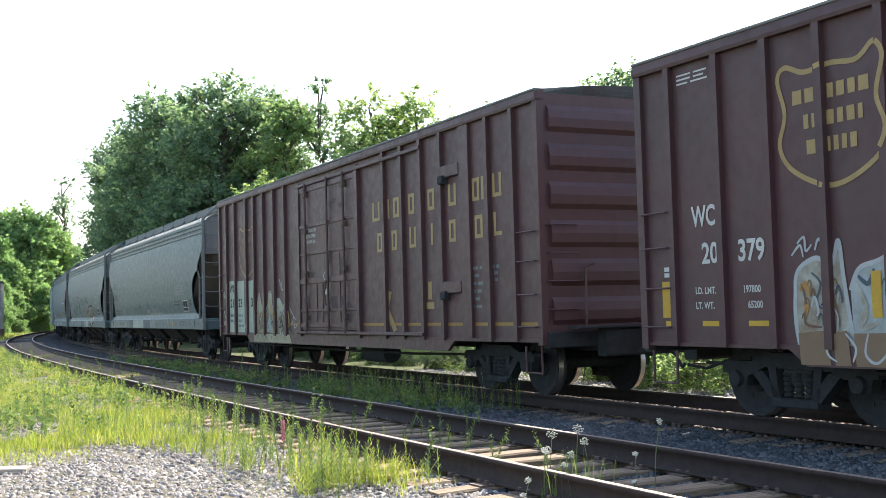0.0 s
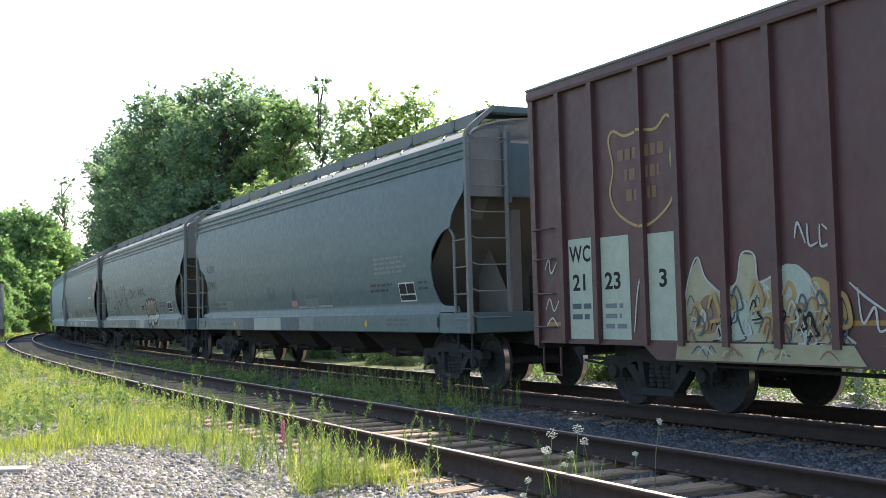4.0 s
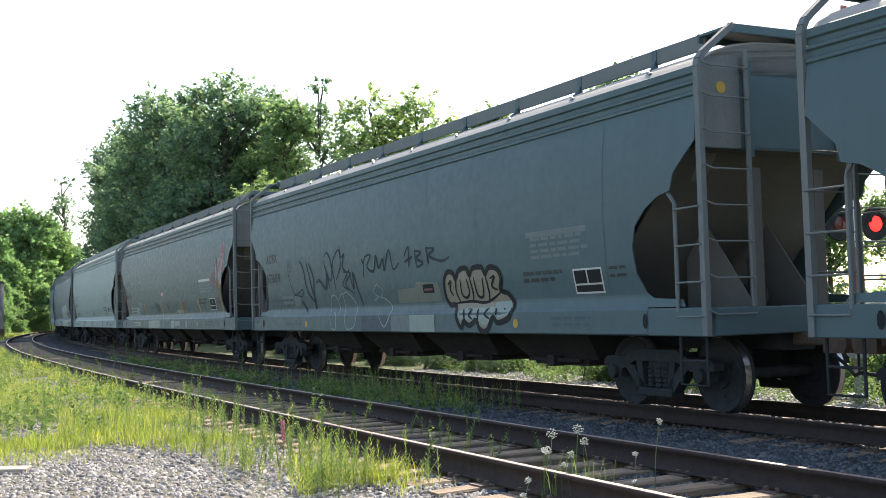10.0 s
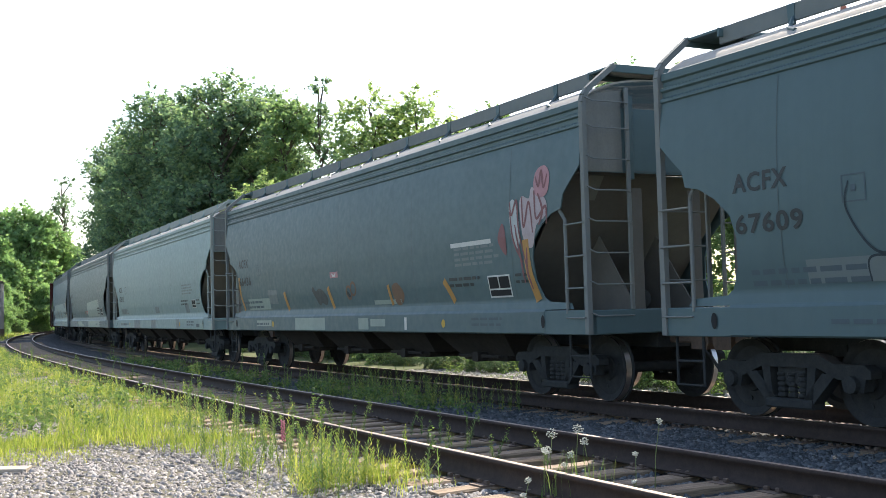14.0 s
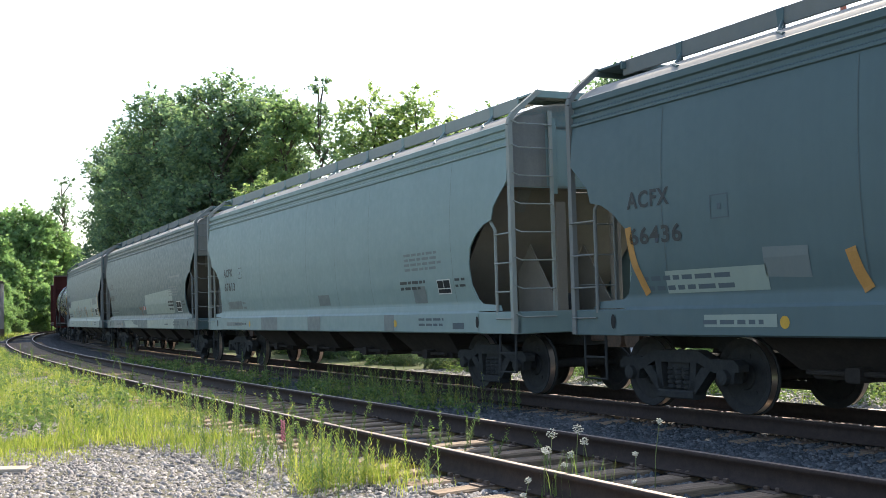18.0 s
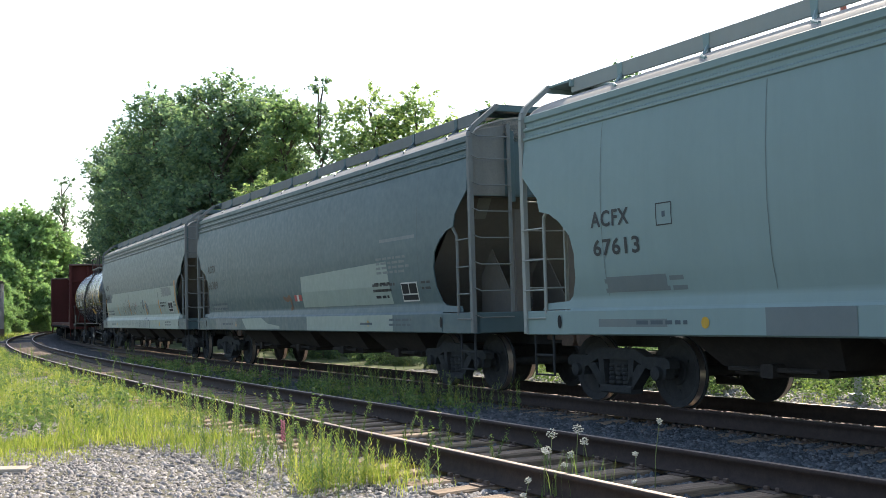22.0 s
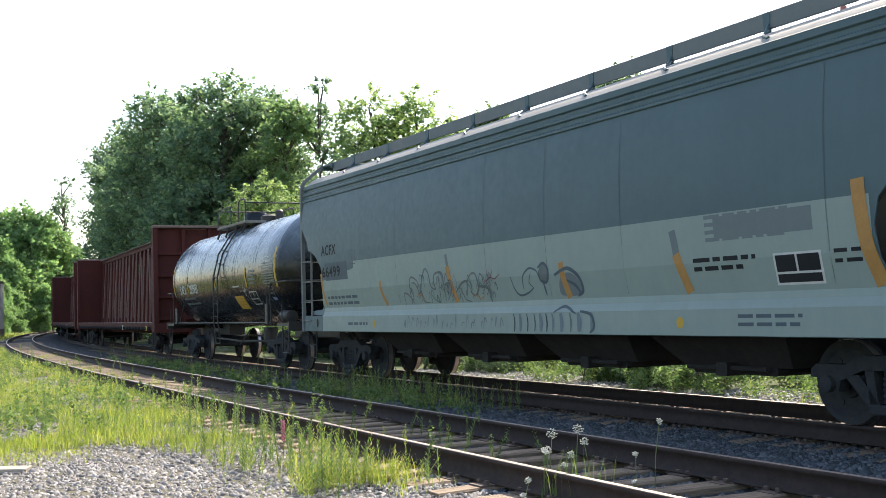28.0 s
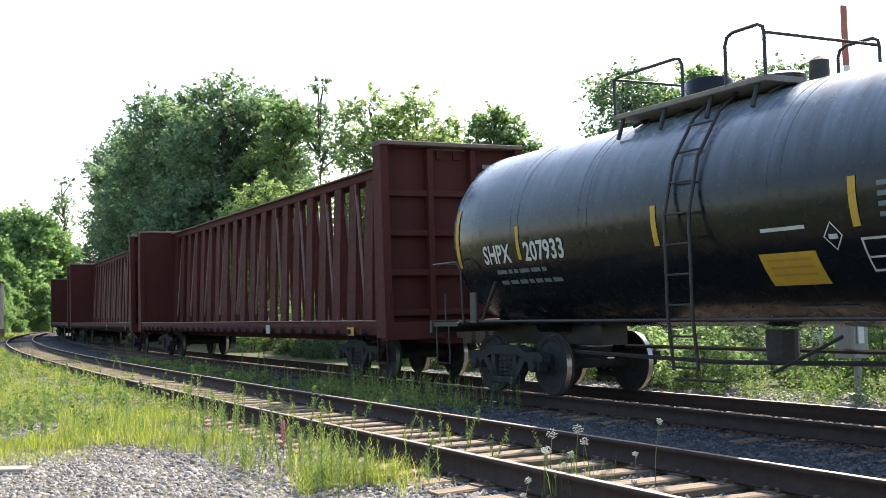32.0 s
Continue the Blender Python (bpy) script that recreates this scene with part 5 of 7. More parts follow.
def letter_shape(car, x0, x1, z0, z1, kind):
    """A big painted character, drawn as a plain block shape: a bar, a frame or two uprights."""
    w = 0.075
    if kind == "bar":
        rect(car, "gold_bar", (x0 + x1) / 2 - w / 2, (x0 + x1) / 2 + w / 2, z0, z1, "m_gold", BOXS)
        return
    rect(car, "gold_bar", x0, x0 + w, z0, z1, "m_gold", BOXS)
    if kind != "ell":
        rect(car, "gold_bar", x1 - w, x1, z0, z1, "m_gold", BOXS)
    rect(car, "gold_bar", x0 + w, x1 - (w if kind != "ell" else 0), z0, z0 + w * 0.8, "m_gold", BOXS, 0.006)
    if kind == "frame":
        rect(car, "gold_bar", x0 + w, x1 - w, z1 - w * 0.8, z1, "m_gold", BOXS, 0.006)


for x0, x1, k in ((2.33, 2.68, "up"), (3.05, 3.13, "bar"), (3.3, 3.55, "frame"), (3.96, 4.2, "frame"), (4.74, 5.0, "frame"), (5.53, 5.8, "up"), (6.36, 6.6, "frame"), (6.66, 6.74, "bar"), (7.02, 7.3, "up")):
    letter_shape(BOX1, x0 + 0.10, x1 + 0.10, 3.03, 3.39, k)
for x0, x1, k in ((2.53, 2.78, "frame"), (3.2, 3.43, "frame"), (3.97, 4.24, "up"), (4.84, 4.92, "bar"), (5.52, 5.76, "frame"), (6.42, 6.68, "frame"), (7.03, 7.28, "ell")):
    letter_shape(BOX1, x0 + 0.10, x1 + 0.10, 2.44, 2.80, k)


def shield(car, x, z, w, h, width, mat, ribs, ink):
    o = [(-0.5, 0.38), (-0.42, 0.47), (-0.24, 0.40), (0.0, 0.42), (0.24, 0.40), (0.40, 0.50), (0.5, 0.38), (0.44, 0.1), (0.5, -0.15), (0.36, -0.36), (0.0, -0.5), (-0.36, -0.36), (-0.5, -0.15), (-0.44, 0.1)]
    stroke(car, "shield_emblem", [(x + a * w, z + b * h) for a, b in o], width, mat, BOXS, 0.006, closed=True, label="gold shield outline")
    run = []
    loop = smooth_line([(x + a * w, z + b * h) for a, b in o], 12, True)
    for p in loop + loop[:1]:
        if any(abs(p[0] - r) < 0.055 for r in ribs):
            run.append(p)
        elif run:
            if len(run) > 1:
                stroke(car, "shield_emblem", run, width, mat, flat(1.60), 0.004, taper=False, smooth=False)
            run = []
    for i, (a, b) in enumerate(((-0.36, 0.36), (-0.26, 0.28), (-0.24, 0.22))):
        r = random.Random(i)
        q = a
        while q < b:
            l = r.uniform(0.04, 0.10)
            rect(car, "emblem_bar", x + q * w, x + min(q + l, b) * w, z + (0.16 - i * 0.2) * h, z + (0.27 - i * 0.2) * h, ink, BOXS)
            q += l + 0.03


shield(BOX0, -5.07, 3.14, 1.42, 1.33, 0.055, "m_gold", RIBS0, "m_gold")
shield(BOX1, -5.72, 2.95, 1.30, 1.3, 0.035, "m_gold", RIBS, "m_gold_dim")
words(BOX0, "reporting_mark", "WC", -7.22, 2.22, 0.23, "m_white", BOXS, 0.7, label="white reporting mark")
words(BOX0, "car_number", "20", -7.07, 1.79, 0.23, "m_white", BOXS)
words(BOX0, "car_number", "379", -6.48, 1.79, 0.23, "m_white", BOXS)
words(BOX0, "load_data", "LD. LMT.", -7.2, 1.44, 0.075, "m_white", BOXS)
words(BOX0, "load_data", "LT. WT.", -7.2, 1.27, 0.075, "m_white", BOXS)
words(BOX0, "load_data", "197800", -6.42, 1.44, 0.075, "m_white", BOXS)
words(BOX0, "load_data", "65200", -6.35, 1.27, 0.075, "m_white", BOXS)
rect(BOX0, "yellow_panel", -7.80, -7.58, 1.17, 1.60, "m_yellow", BOXS, label="yellow reflective panel")
lines_of_text(BOX0, -7.75, -7.55, 1.72, 2, 0.07, 0.05, "m_white", BOXS, 3)
lines_of_text(BOX0, -7.4, -6.78, 4.0, 3, 0.05, 0.02, "m_white", BOXS, 5)
for a, b in ((-7.75, -7.58), (-7.1, -6.8), (-6.35, -6.0)):
    rect(BOX0, "yellow_dash", a, b, 1.07, 1.13, "m_yellow", BOXS)
# graffiti on the first boxcar
M["g_pale"] = plain("mottled_pale_spray", (0.40, 0.42, 0.37), (0.20, 0.135, 0.075), 0.6, 5, bump=0.05)
M["g_ice"] = plain("pale_blue_spray", (0.38, 0.44, 0.46), (0.25, 0.26, 0.22), 0.6, 4, bump=0.05)
M["g_earth"] = paint("brown_spray_fill", (0.17, 0.105, 0.06), (0.22, 0.14, 0.08), 0.6, 0.5, 0.3, 0.2)
GA = [(-5.56, 0.68), (-5.65, 1.06), (-5.65, 1.38), (-5.6, 1.64), (-5.35, 1.76), (-5.15, 1.68), (-5.05, 1.92), (-5.0, 1.56), (-4.95, 1.2), (-4.9, 0.9), (-4.85, 0.68)]
GB = [(-4.9, 0.69), (-4.92, 1.42), (-4.8, 1.63), (-4.55, 1.70), (-4.2, 1.84), (-3.6, 1.78), (-3.1, 1.5), (-2.8, 1.0), (-3.0, 0.69)]
patch(BOX0, "graffiti", GA, "g_pale", BOXS, 0.006, "mottled pale spray-painted letter")
patch(BOX0, "graffiti", GB, "g_ice", BOXS, 0.005, "pale blue spray-painted letter")
for _x0, _x1 in ((-5.58, -5.22), (-5.12, -4.96), (-4.86, -2.85)):
    patch(BOX0, "graffiti", [(_x0, 0.68), (_x0 - 0.02, 1.0), (_x1, 1.03), (_x1 + 0.04, 0.68)], "g_earth", flat(1.562), 0.006, "brown lower band of the graffiti")
stroke(BOX0, "graffiti_outline", GA, 0.05, "g_white", BOXS, 0.009, taper=False)
stroke(BOX0, "graffiti_outline", GB[1:-1], 0.05, "g_white", BOXS, 0.009, taper=False)
for pts, w, m in (([(-5.56, 1.5), (-5.5, 1.3), (-5.52, 1.1), (-5.3, 1.06)], 0.035, "g_brown"), ([(-5.42, 1.62), (-5.3, 1.5), (-5.36, 1.3), (-5.2, 1.22)], 0.03, "m_slate"), ([(-5.3, 1.42), (-5.22, 1.36), (-5.3, 1.28)], 0.03, "m_black"), ([(-5.58, 1.44), (-5.5, 1.5), (-5.46, 1.38)], 0.06, "m_orange"), ([(-5.2, 1.6), (-5.1, 1.2), (-5.08, 1.06)], 0.05, "g_earth"),
                  ([(-4.86, 1.5), (-4.74, 1.25), (-4.8, 1.06), (-4.6, 1.1)], 0.07, "g_pale"), ([(-4.82, 1.56), (-4.7, 1.48), (-4.62, 1.62)], 0.05, "m_slate"), ([(-4.4, 1.7), (-4.1, 1.3), (-3.8, 1.7), (-3.5, 1.2)], 0.09, "g_white"), ([(-4.3, 1.2), (-3.9, 1.05), (-3.5, 1.15)], 0.08, "g_blue"),
                  ([(-5.24, 1.0), (-5.22, 0.8), (-5.1, 0.72)], 0.025, "g_white"), ([(-4.98, 1.0), (-4.86, 0.86), (-4.9, 0.72)], 0.03, "g_white"), ([(-4.7, 1.0), (-4.74, 0.8), (-4.6, 0.72), (-4.4, 0.9)], 0.03, "g_white")):
    stroke(BOX0, "graffiti", pts, w, m, flat(1.558) if pts[0][1] < 1.02 else BOXS, 0.012)
_q = random.Random(91)
for _k in range(30):
    _x, _z, _a = _q.choice((_q.uniform(-5.58, -5.1), _q.uniform(-4.85, -3.2))), _q.uniform(1.1, 1.55), _q.uniform(0.04, 0.12)
    _m = ("g_earth", "m_slate", "g_brown", "m_orange", "g_white", "g_tan")[_k % 6]
    stroke(BOX0, "graffiti", [(_x, _z), (_x + _a * 0.5, _z + _a), (_x + _a, _z + _a * _q.uniform(-0.7, 0.8)), (_x + _a * _q.uniform(0.2, 1.2), _z - _a)], _q.uniform(0.012, 0.035), _m, BOXS, 0.0085 + 0.0002 * _k)
rect(BOX0, "yellow_panel", -4.66, -4.54, 1.15, 1.60, "m_yellow", BOXS, 0.014, "yellow reflective panel")
for pts in ([(-5.68, 1.80), (-5.56, 1.90), (-5.52, 1.78)], [(-5.6, 1.92), (-5.5, 1.98), (-5.48, 1.84), (-5.4, 1.9)], [(-5.36, 1.84), (-5.3, 1.95), (-5.22, 1.82)]):
    stroke(BOX0, "graffiti", pts, 0.03, "g_white", BOXS, 0.009)
# markings and graffiti on the second boxcar
for a in ((-7.36, -6.76, 0.90, 2.24), (-6.62, -6.02, 0.90, 2.22), (-5.64, -5.08, 0.90, 2.2)):
    rect(BOX1, "paint_patch", *a, "g_green", BOXS, 0.005, "pale green painted block")
words(BOX1, "reporting_mark", "WC", -7.33, 1.93, 0.21, "m_black", BOXS, 0.9, spacing=1.1)
words(BOX1, "car_number", "21", -7.28, 1.55, 0.21, "m_black", BOXS, 1.2)
words(BOX1, "car_number", "23", -6.55, 1.55, 0.21, "m_black", BOXS, 1.2)
words(BOX1, "car_number", "3", -5.45, 1.55, 0.21, "m_black", BOXS, 1.2)
lines_of_text(BOX1, -7.3, -6.8, 1.3, 2, 0.14, 0.07, "m_slate", BOXS, 3)
lines_of_text(BOX1, -6.55, -6.1, 1.3, 3, 0.13, 0.06, "m_mid", BOXS, 5)
# a crowded spray-painted piece over the wall and the deep sill
M["g_piece"] = paint("mottled_green_tan_spray", (0.33, 0.33, 0.22), (0.20, 0.155, 0.085), 0.6, 0.85, 0.6, 0.3)
G1 = [(-5.05, 0.90), (-4.98, 1.35), (-4.85, 1.72), (-4.72, 1.86), (-4.6, 1.62), (-4.35, 1.45), (-4.1, 1.55), (-4.0, 1.86), (-3.8, 1.84), (-3.75, 1.55), (-3.5, 1.62), (-3.2, 1.70), (-3.0, 1.5), (-2.75, 1.12), (-2.45, 0.90)]
patch(BOX1, "graffiti", G1, "g_piece", BOXS, 0.006, "mottled green and tan graffiti")
patch(BOX1, "graffiti", [(-5.15, 0.68), (-5.1, 0.88), (-2.45, 0.88), (-2.3, 0.68)], "g_piece", flat(1.562), 0.006, "lower edge of the graffiti on the sill")
stroke(BOX1, "graffiti_outline", G1, 0.022, "g_white", BOXS, 0.010, taper=False)
for pts, m in (([(-3.55, 1.5), (-3.35, 1.72), (-3.05, 1.62), (-2.95, 1.4), (-3.2, 1.3)], "g_green"), ([(-3.0, 1.55), (-2.75, 1.5), (-2.55, 1.2), (-2.7, 1.0), (-2.95, 1.2)], "m_gold"), ([(-4.75, 1.0), (-4.7, 1.35), (-4.5, 1.4), (-4.4, 1.05)], "g_earth"), ([(-4.25, 0.95), (-4.2, 1.25), (-3.9, 1.3), (-3.85, 0.95)], "g_green"), ([(-3.7, 0.95), (-3.65, 1.2), (-3.3, 1.15), (-3.3, 0.95)], "m_gold")):
    patch(BOX1, "graffiti", smooth_line(pts, 5, True), m, BOXS, 0.0072)
_q = random.Random(52)
for _k in range(70):
    _x, _z = _q.uniform(-4.95, -2.7), _q.uniform(0.95, 1.5)
    if _z > 1.45 - 0.5 * max(0, _x + 3.1):
        _z = 1.0
    _a = _q.uniform(0.06, 0.16)
    _m = ("m_slate", "m_black", "g_white", "g_earth", "g_green", "m_slate", "m_gold")[_k % 7]
    stroke(BOX1, "graffiti", [(_x, _z), (_x + _a * 0.6, _z + _a), (_x + _a * 1.2, _z + _a * _q.uniform(-0.6, 0.9)), (_x + _a * _q.uniform(0.5, 1.8), _z - _a * 0.8), (_x + _a * 0.2, _z - _a)], _q.uniform(0.018, 0.035) if _m != "m_gold" else 0.06, _m, BOXS, 0.008 + 0.0002 * _k)
for _k in range(14):
    _x, _a = _q.uniform(-4.95, -2.7), _q.uniform(0.05, 0.14)
    stroke(BOX1, "graffiti", [(_x, 0.70 + _q.uniform(0, 0.05)), (_x + _a, 0.80 + _q.uniform(-0.04, 0.05)), (_x + _a * _q.uniform(1.2, 2.5), 0.72 + _q.uniform(0, 0.1))], 0.022, ("m_slate", "g_earth", "m_gold", "g_green")[_k % 4], flat(1.562), 0.010 + 0.0003 * _k)
for pts in ([(-3.2, 1.98), (-3.15, 2.14), (-3.05, 1.92)], [(-3.02, 2.12), (-3.0, 1.9), (-2.88, 1.92)], [(-2.85, 2.1), (-2.84, 1.88), (-2.68, 1.95), (-2.82, 2.1)], [(-7.95, 1.85), (-7.85, 2.0), (-7.8, 1.8), (-7.65, 1.95)], [(-7.95, 1.3), (-7.85, 1.45), (-7.75, 1.28), (-7.62, 1.42)], [(-7.95, 1.05), (-7.8, 1.18), (-7.65, 1.05)],
            [(-2.4, 1.45), (-2.35, 1.1), (-2.2, 1.25), (-2.15, 1.02), (-1.95, 1.12)], [(-2.5, 1.5), (-2.3, 1.35), (-2.05, 1.2)], [(-5.95, 1.0), (-5.85, 1.55), (-5.75, 1.65), (-5.72, 1.2)]):
    stroke(BOX1, "graffiti", pts, 0.028, "g_white", BOXS, 0.012)
# dark stains and rust on the door
for _x, _z, _w, _h in ((0.35, 3.55, 0.08, 0.10), (0.55, 3.62, 0.12, 0.07), (0.9, 3.5, 0.10, 0.06), (-0.9, 2.15, 0.25, 0.10), (-0.4, 1.3, 0.35, 0.12), (0.6, 1.55, 0.4, 0.16), (0.95, 2.2, 0.2, 0.3), (1.25, 1.3, 0.18, 0.3), (-1.2, 1.5, 0.15, 0.3), (0.2, 2.5, 0.14, 0.2)):
    patch(BOX1, "stain", [(_x + _w * (1 + 0.25 * math.sin(3 * _a)) * math.cos(_a), _z + _h * (1 + 0.2 * math.cos(2 * _a)) * math.sin(_a)) for _a in np.linspace(0, 5.83, 14)], "m_stain", flat(1.577), 0.004)
for _x, _z in ((-0.15, 3.3), (-0.12, 2.65), (0.9, 3.2), (-1.5, 2.2), (1.6, 2.0)):
    stroke(BOX1, "rust_streak", [(_x, _z), (_x + 0.02, _z - 0.25), (_x, _z - 0.5)], 0.05, "g_brown", flat(1.577), 0.006)
M["m_amber"] = flatpaint("faded_amber_stripe", (0.30, 0.165, 0.035))
for a, b in ((-7.95, -7.52), (-2.55, -1.72), (1.86, 2.98), (3.12, 3.78), (3.92, 4.58), (4.72, 5.35), (5.49, 6.09), (6.45, 6.95), (7.09, 7.73), (7.87, 8.36)):
    rect(BOX1, "amber_stripe", a, b, 1.075, 1.125, "m_amber", BOXS)
words(BOX1, "door_notice", "CLOSE AND LOCK", -1.22, 3.08, 0.065, "m_white", flat(1.577), 0.9)
words(BOX1, "door_notice", "DOORS BEFORE", -1.17, 2.96, 0.065, "m_white", flat(1.577), 0.9)
words(BOX1, "door_notice", "MOVING CAR", -1.10, 2.84, 0.065, "m_white", flat(1.577), 0.9)
rect(BOX1, "white_label", -0.32, -0.17, 1.69, 1.88, "m_white", flat(1.577), 0.006, "white paper label")
rect(BOX1, "white_label", -0.07, 0.06, 1.73, 1.84, "m_white", flat(1.577), 0.006)
stroke(BOX1, "chalk_mark", [(0.02, 2.2), (-0.06, 2.1), (0.02, 2.02)], 0.02, "m_white", flat(1.60), 0.008)
lines_of_text(BOX1, 6.3, 6.75, 1.95, 6, 0.12, 0.05, "m_mid", BOXS, 8)
lines_of_text(BOX1, 6.95, 7.3, 1.95, 3, 0.10, 0.05, "m_mid", BOXS, 9)
patch(BOX1, "old_paint", [(2.95, 1.75), (3.25, 1.68), (3.1, 1.4), (3.45, 1.0), (3.3, 0.95), (3.0, 1.3)], "m_gold", BOXS, 0.005, "worn gold paint remnant")
for a in ((4.55, 4.66, 1.5, 1.85), (4.78, 4.92, 1.52, 1.82), (4.6, 5.0, 1.36, 1.47)):
    rect(BOX1, "old_paint", *a, "m_gold", BOXS)
for z in (3.0, 2.9, 2.8, 2.2, 1.75, 1.65):
    part("stencil_bar", Geo().box(8.59, 8.594, 0.55, 1.25, z, z + 0.05), M["m_white"], BOX1)


# ---- tank car ----
def build_tank(centre):
    car = new_car("tank_car", "glossy black tank car with yellow reflective stripes and white stencils", "tank car", centre, 9.3)
    R, zc, h = 1.45, 2.47, 5.5
    rows = [(-h - 0.55 * math.cos(a), R * math.sin(a)) for a in np.linspace(0.04, math.pi / 2, 9)] + [(x, R) for x in np.linspace(-h, h, 12)[1:-1]] + [(h + 0.55 * math.cos(a), R * math.sin(a)) for a in np.linspace(math.pi / 2, 0.04, 9)]
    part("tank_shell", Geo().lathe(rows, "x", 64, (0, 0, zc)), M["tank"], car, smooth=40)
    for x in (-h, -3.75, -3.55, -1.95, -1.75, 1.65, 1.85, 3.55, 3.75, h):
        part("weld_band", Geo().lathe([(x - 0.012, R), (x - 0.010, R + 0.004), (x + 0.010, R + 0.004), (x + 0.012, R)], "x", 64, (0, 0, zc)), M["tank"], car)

    def tskin(z):
        return math.sqrt(max(0.01, R * R - (z - zc) ** 2)) + 0.002

    # stripes, stencils and placards on the side
    for x, w in ((-5.42, 0.10), (-3.56, 0.09), (-0.31, 0.10), (2.84, 0.10), (5.38, 0.14)):
        z0, z1 = (2.0, 2.95) if abs(x) > 5 else (2.05, 2.55)
        rect(car, "yellow_stripe", x - w / 2, x + w / 2, z0, z1, "m_yellow", tskin, 0.006, "yellow reflective stripe")
    words(car, "reporting_mark", "SHPX", -4.62, 2.03, 0.27, "m_white", tskin, 0.86, "white stencilled reporting mark")
    words(car, "car_number", "207933", -3.42, 2.03, 0.27, "m_white", tskin, 0.92, "white stencilled car number")
    lines_of_text(car, -4.35, -2.5, 1.86, 2, 0.16, 0.06, "m_mid", tskin, 2)
    rect(car, "yellow_placard", 1.36, 2.2, 1.50, 1.85, "m_yellow", tskin, 0.007, "yellow notice panel")
    for z in (1.76, 1.68, 1.6):
        rect(car, "stencil_bar", 1.46, 2.1, z, z + 0.025, "m_orange", tskin, 0.009)
    rect(car, "stencil_bar", 1.5, 2.15, 2.08, 2.12, "m_white", tskin, 0.007)
    rect(car, "stencil_bar", 1.5, 2.3, 1.24, 1.27, "m_mid", tskin, 0.007)
    stroke(car, "diamond_sign", [(2.50, 1.84), (2.62, 1.98), (2.50, 2.12), (2.38, 1.98)], 0.02, "m_white", tskin, 0.007, closed=True, smooth=False)
    rect(car, "stencil_bar", 2.44, 2.56, 1.95, 2.0, "m_white", tskin, 0.007)
    for a in ((2.84, 3.5, 1.60, 1.625), (2.84, 3.5, 1.915, 1.94), (2.84, 2.865, 1.625, 1.915), (3.475, 3.5, 1.625, 1.915), (2.87, 3.47, 1.735, 1.755), (3.16, 3.185, 1.76, 1.91)):
        rect(car, "panel_frame", *a, "m_white", tskin, 0.007)
    lines_of_text(car, 3.15, 3.7, 2.42, 4, 0.10, 0.05, "m_mid", tskin, 5)
    for i in range(9):
        rect(car, "stencil_bar", 4.3, 5.25, 2.58 - i * 0.062, 2.61 - i * 0.062, "m_mid", tskin, 0.006)
    for x in (4.3, 4.55, 4.95, 5.24):
        rect(car, "stencil_bar", x, x + 0.012, 2.06, 2.61, "m_mid", tskin, 0.0065)
    lines_of_text(car, 4.4, 5.0, 2.70, 1, 0.1, 0.05, "m_white", tskin, 6)
    lines_of_text(car, 4.6, 4.95, 2.0, 3, 0.08, 0.04, "m_mid", tskin, 7)
    rect(car, "white_label", 4.66, 4.95, 1.68, 1.76, "g_blue", tskin, 0.007)
    patch(car, "placard", [(4.0, 1.22), (4.3, 1.22), (4.15, 1.45)], "m_white", tskin, 0.02, "white triangular placard")
    # head writing on the leading end
    for body, y0, z, hh in (("SHPX 207933", -0.80, 2.84, 0.12),):
        me = words(car, "head_mark", body, y0, z, hh, "m_white", tskin, 0.85, "white stencilled mark on the tank head").data
        for v in me.vertices:
            y, zz = v.co.x, v.co.z
            v.co = (h + 0.55 * math.sqrt(max(0.0, 1 - ((zz - zc) ** 2 + y * y) / R ** 2)) + 0.006, y, zz)
    for k, (w, z) in enumerate(((0.5, 2.68), (0.45, 2.57), (0.6, 2.46))):
        x = h + 0.55 * math.sqrt(max(0, 1 - ((z - zc) ** 2 + 0.15) / R ** 2)) + 0.02
        part("stencil_bar", Geo().box(x, x + 0.004, -w / 2 - 0.2, w / 2 - 0.2, z, z + 0.04), M["m_mid"], car)
    # ladder over the middle of the side
    lad = part("ladder", Geo().tube([(0.05, -1.50, 0.55), (0.05, -1.56, 1.2), (0.05, -1.56, 2.4), (0.05, -1.40, 3.05), (0.05, -1.05, 3.60), (0.05, -0.75, 3.86)], 0.022, 8)
               .tube([(0.50, -1.50, 0.55), (0.50, -1.56, 1.2), (0.50, -1.56, 2.4), (0.50, -1.40, 3.05), (0.50, -1.05, 3.60), (0.50, -0.75, 3.86)], 0.022, 8), M["blackiron"], car)
    for y, z in ((-1.50, 0.58), (-1.54, 0.95), (-1.56, 1.32), (-1.56, 1.68), (-1.56, 2.04), (-1.56, 2.4), (-1.47, 2.78), (-1.32, 3.16), (-1.12, 3.5)):
        part("rung", Geo().tube([(0.05, y, z), (0.50, y, z)], 0.014, 6), M["blackiron"], lad)
    # top walkway, dome housing and railings
    part("walkway", Geo().box(-1.75, 1.20, -0.95, -0.35, 3.86, 3.93, 0.01), M["walk"], car, "grey-brown grated walkway")
    part("walkway", Geo().box(-1.75, 1.20, 0.35, 0.95, 3.86, 3.93, 0.01), M["walk"], car)
    part("walkway", Geo().box(-1.75, -1.15, -0.35, 0.35, 3.985, 4.02, 0.005), M["walk"], car)
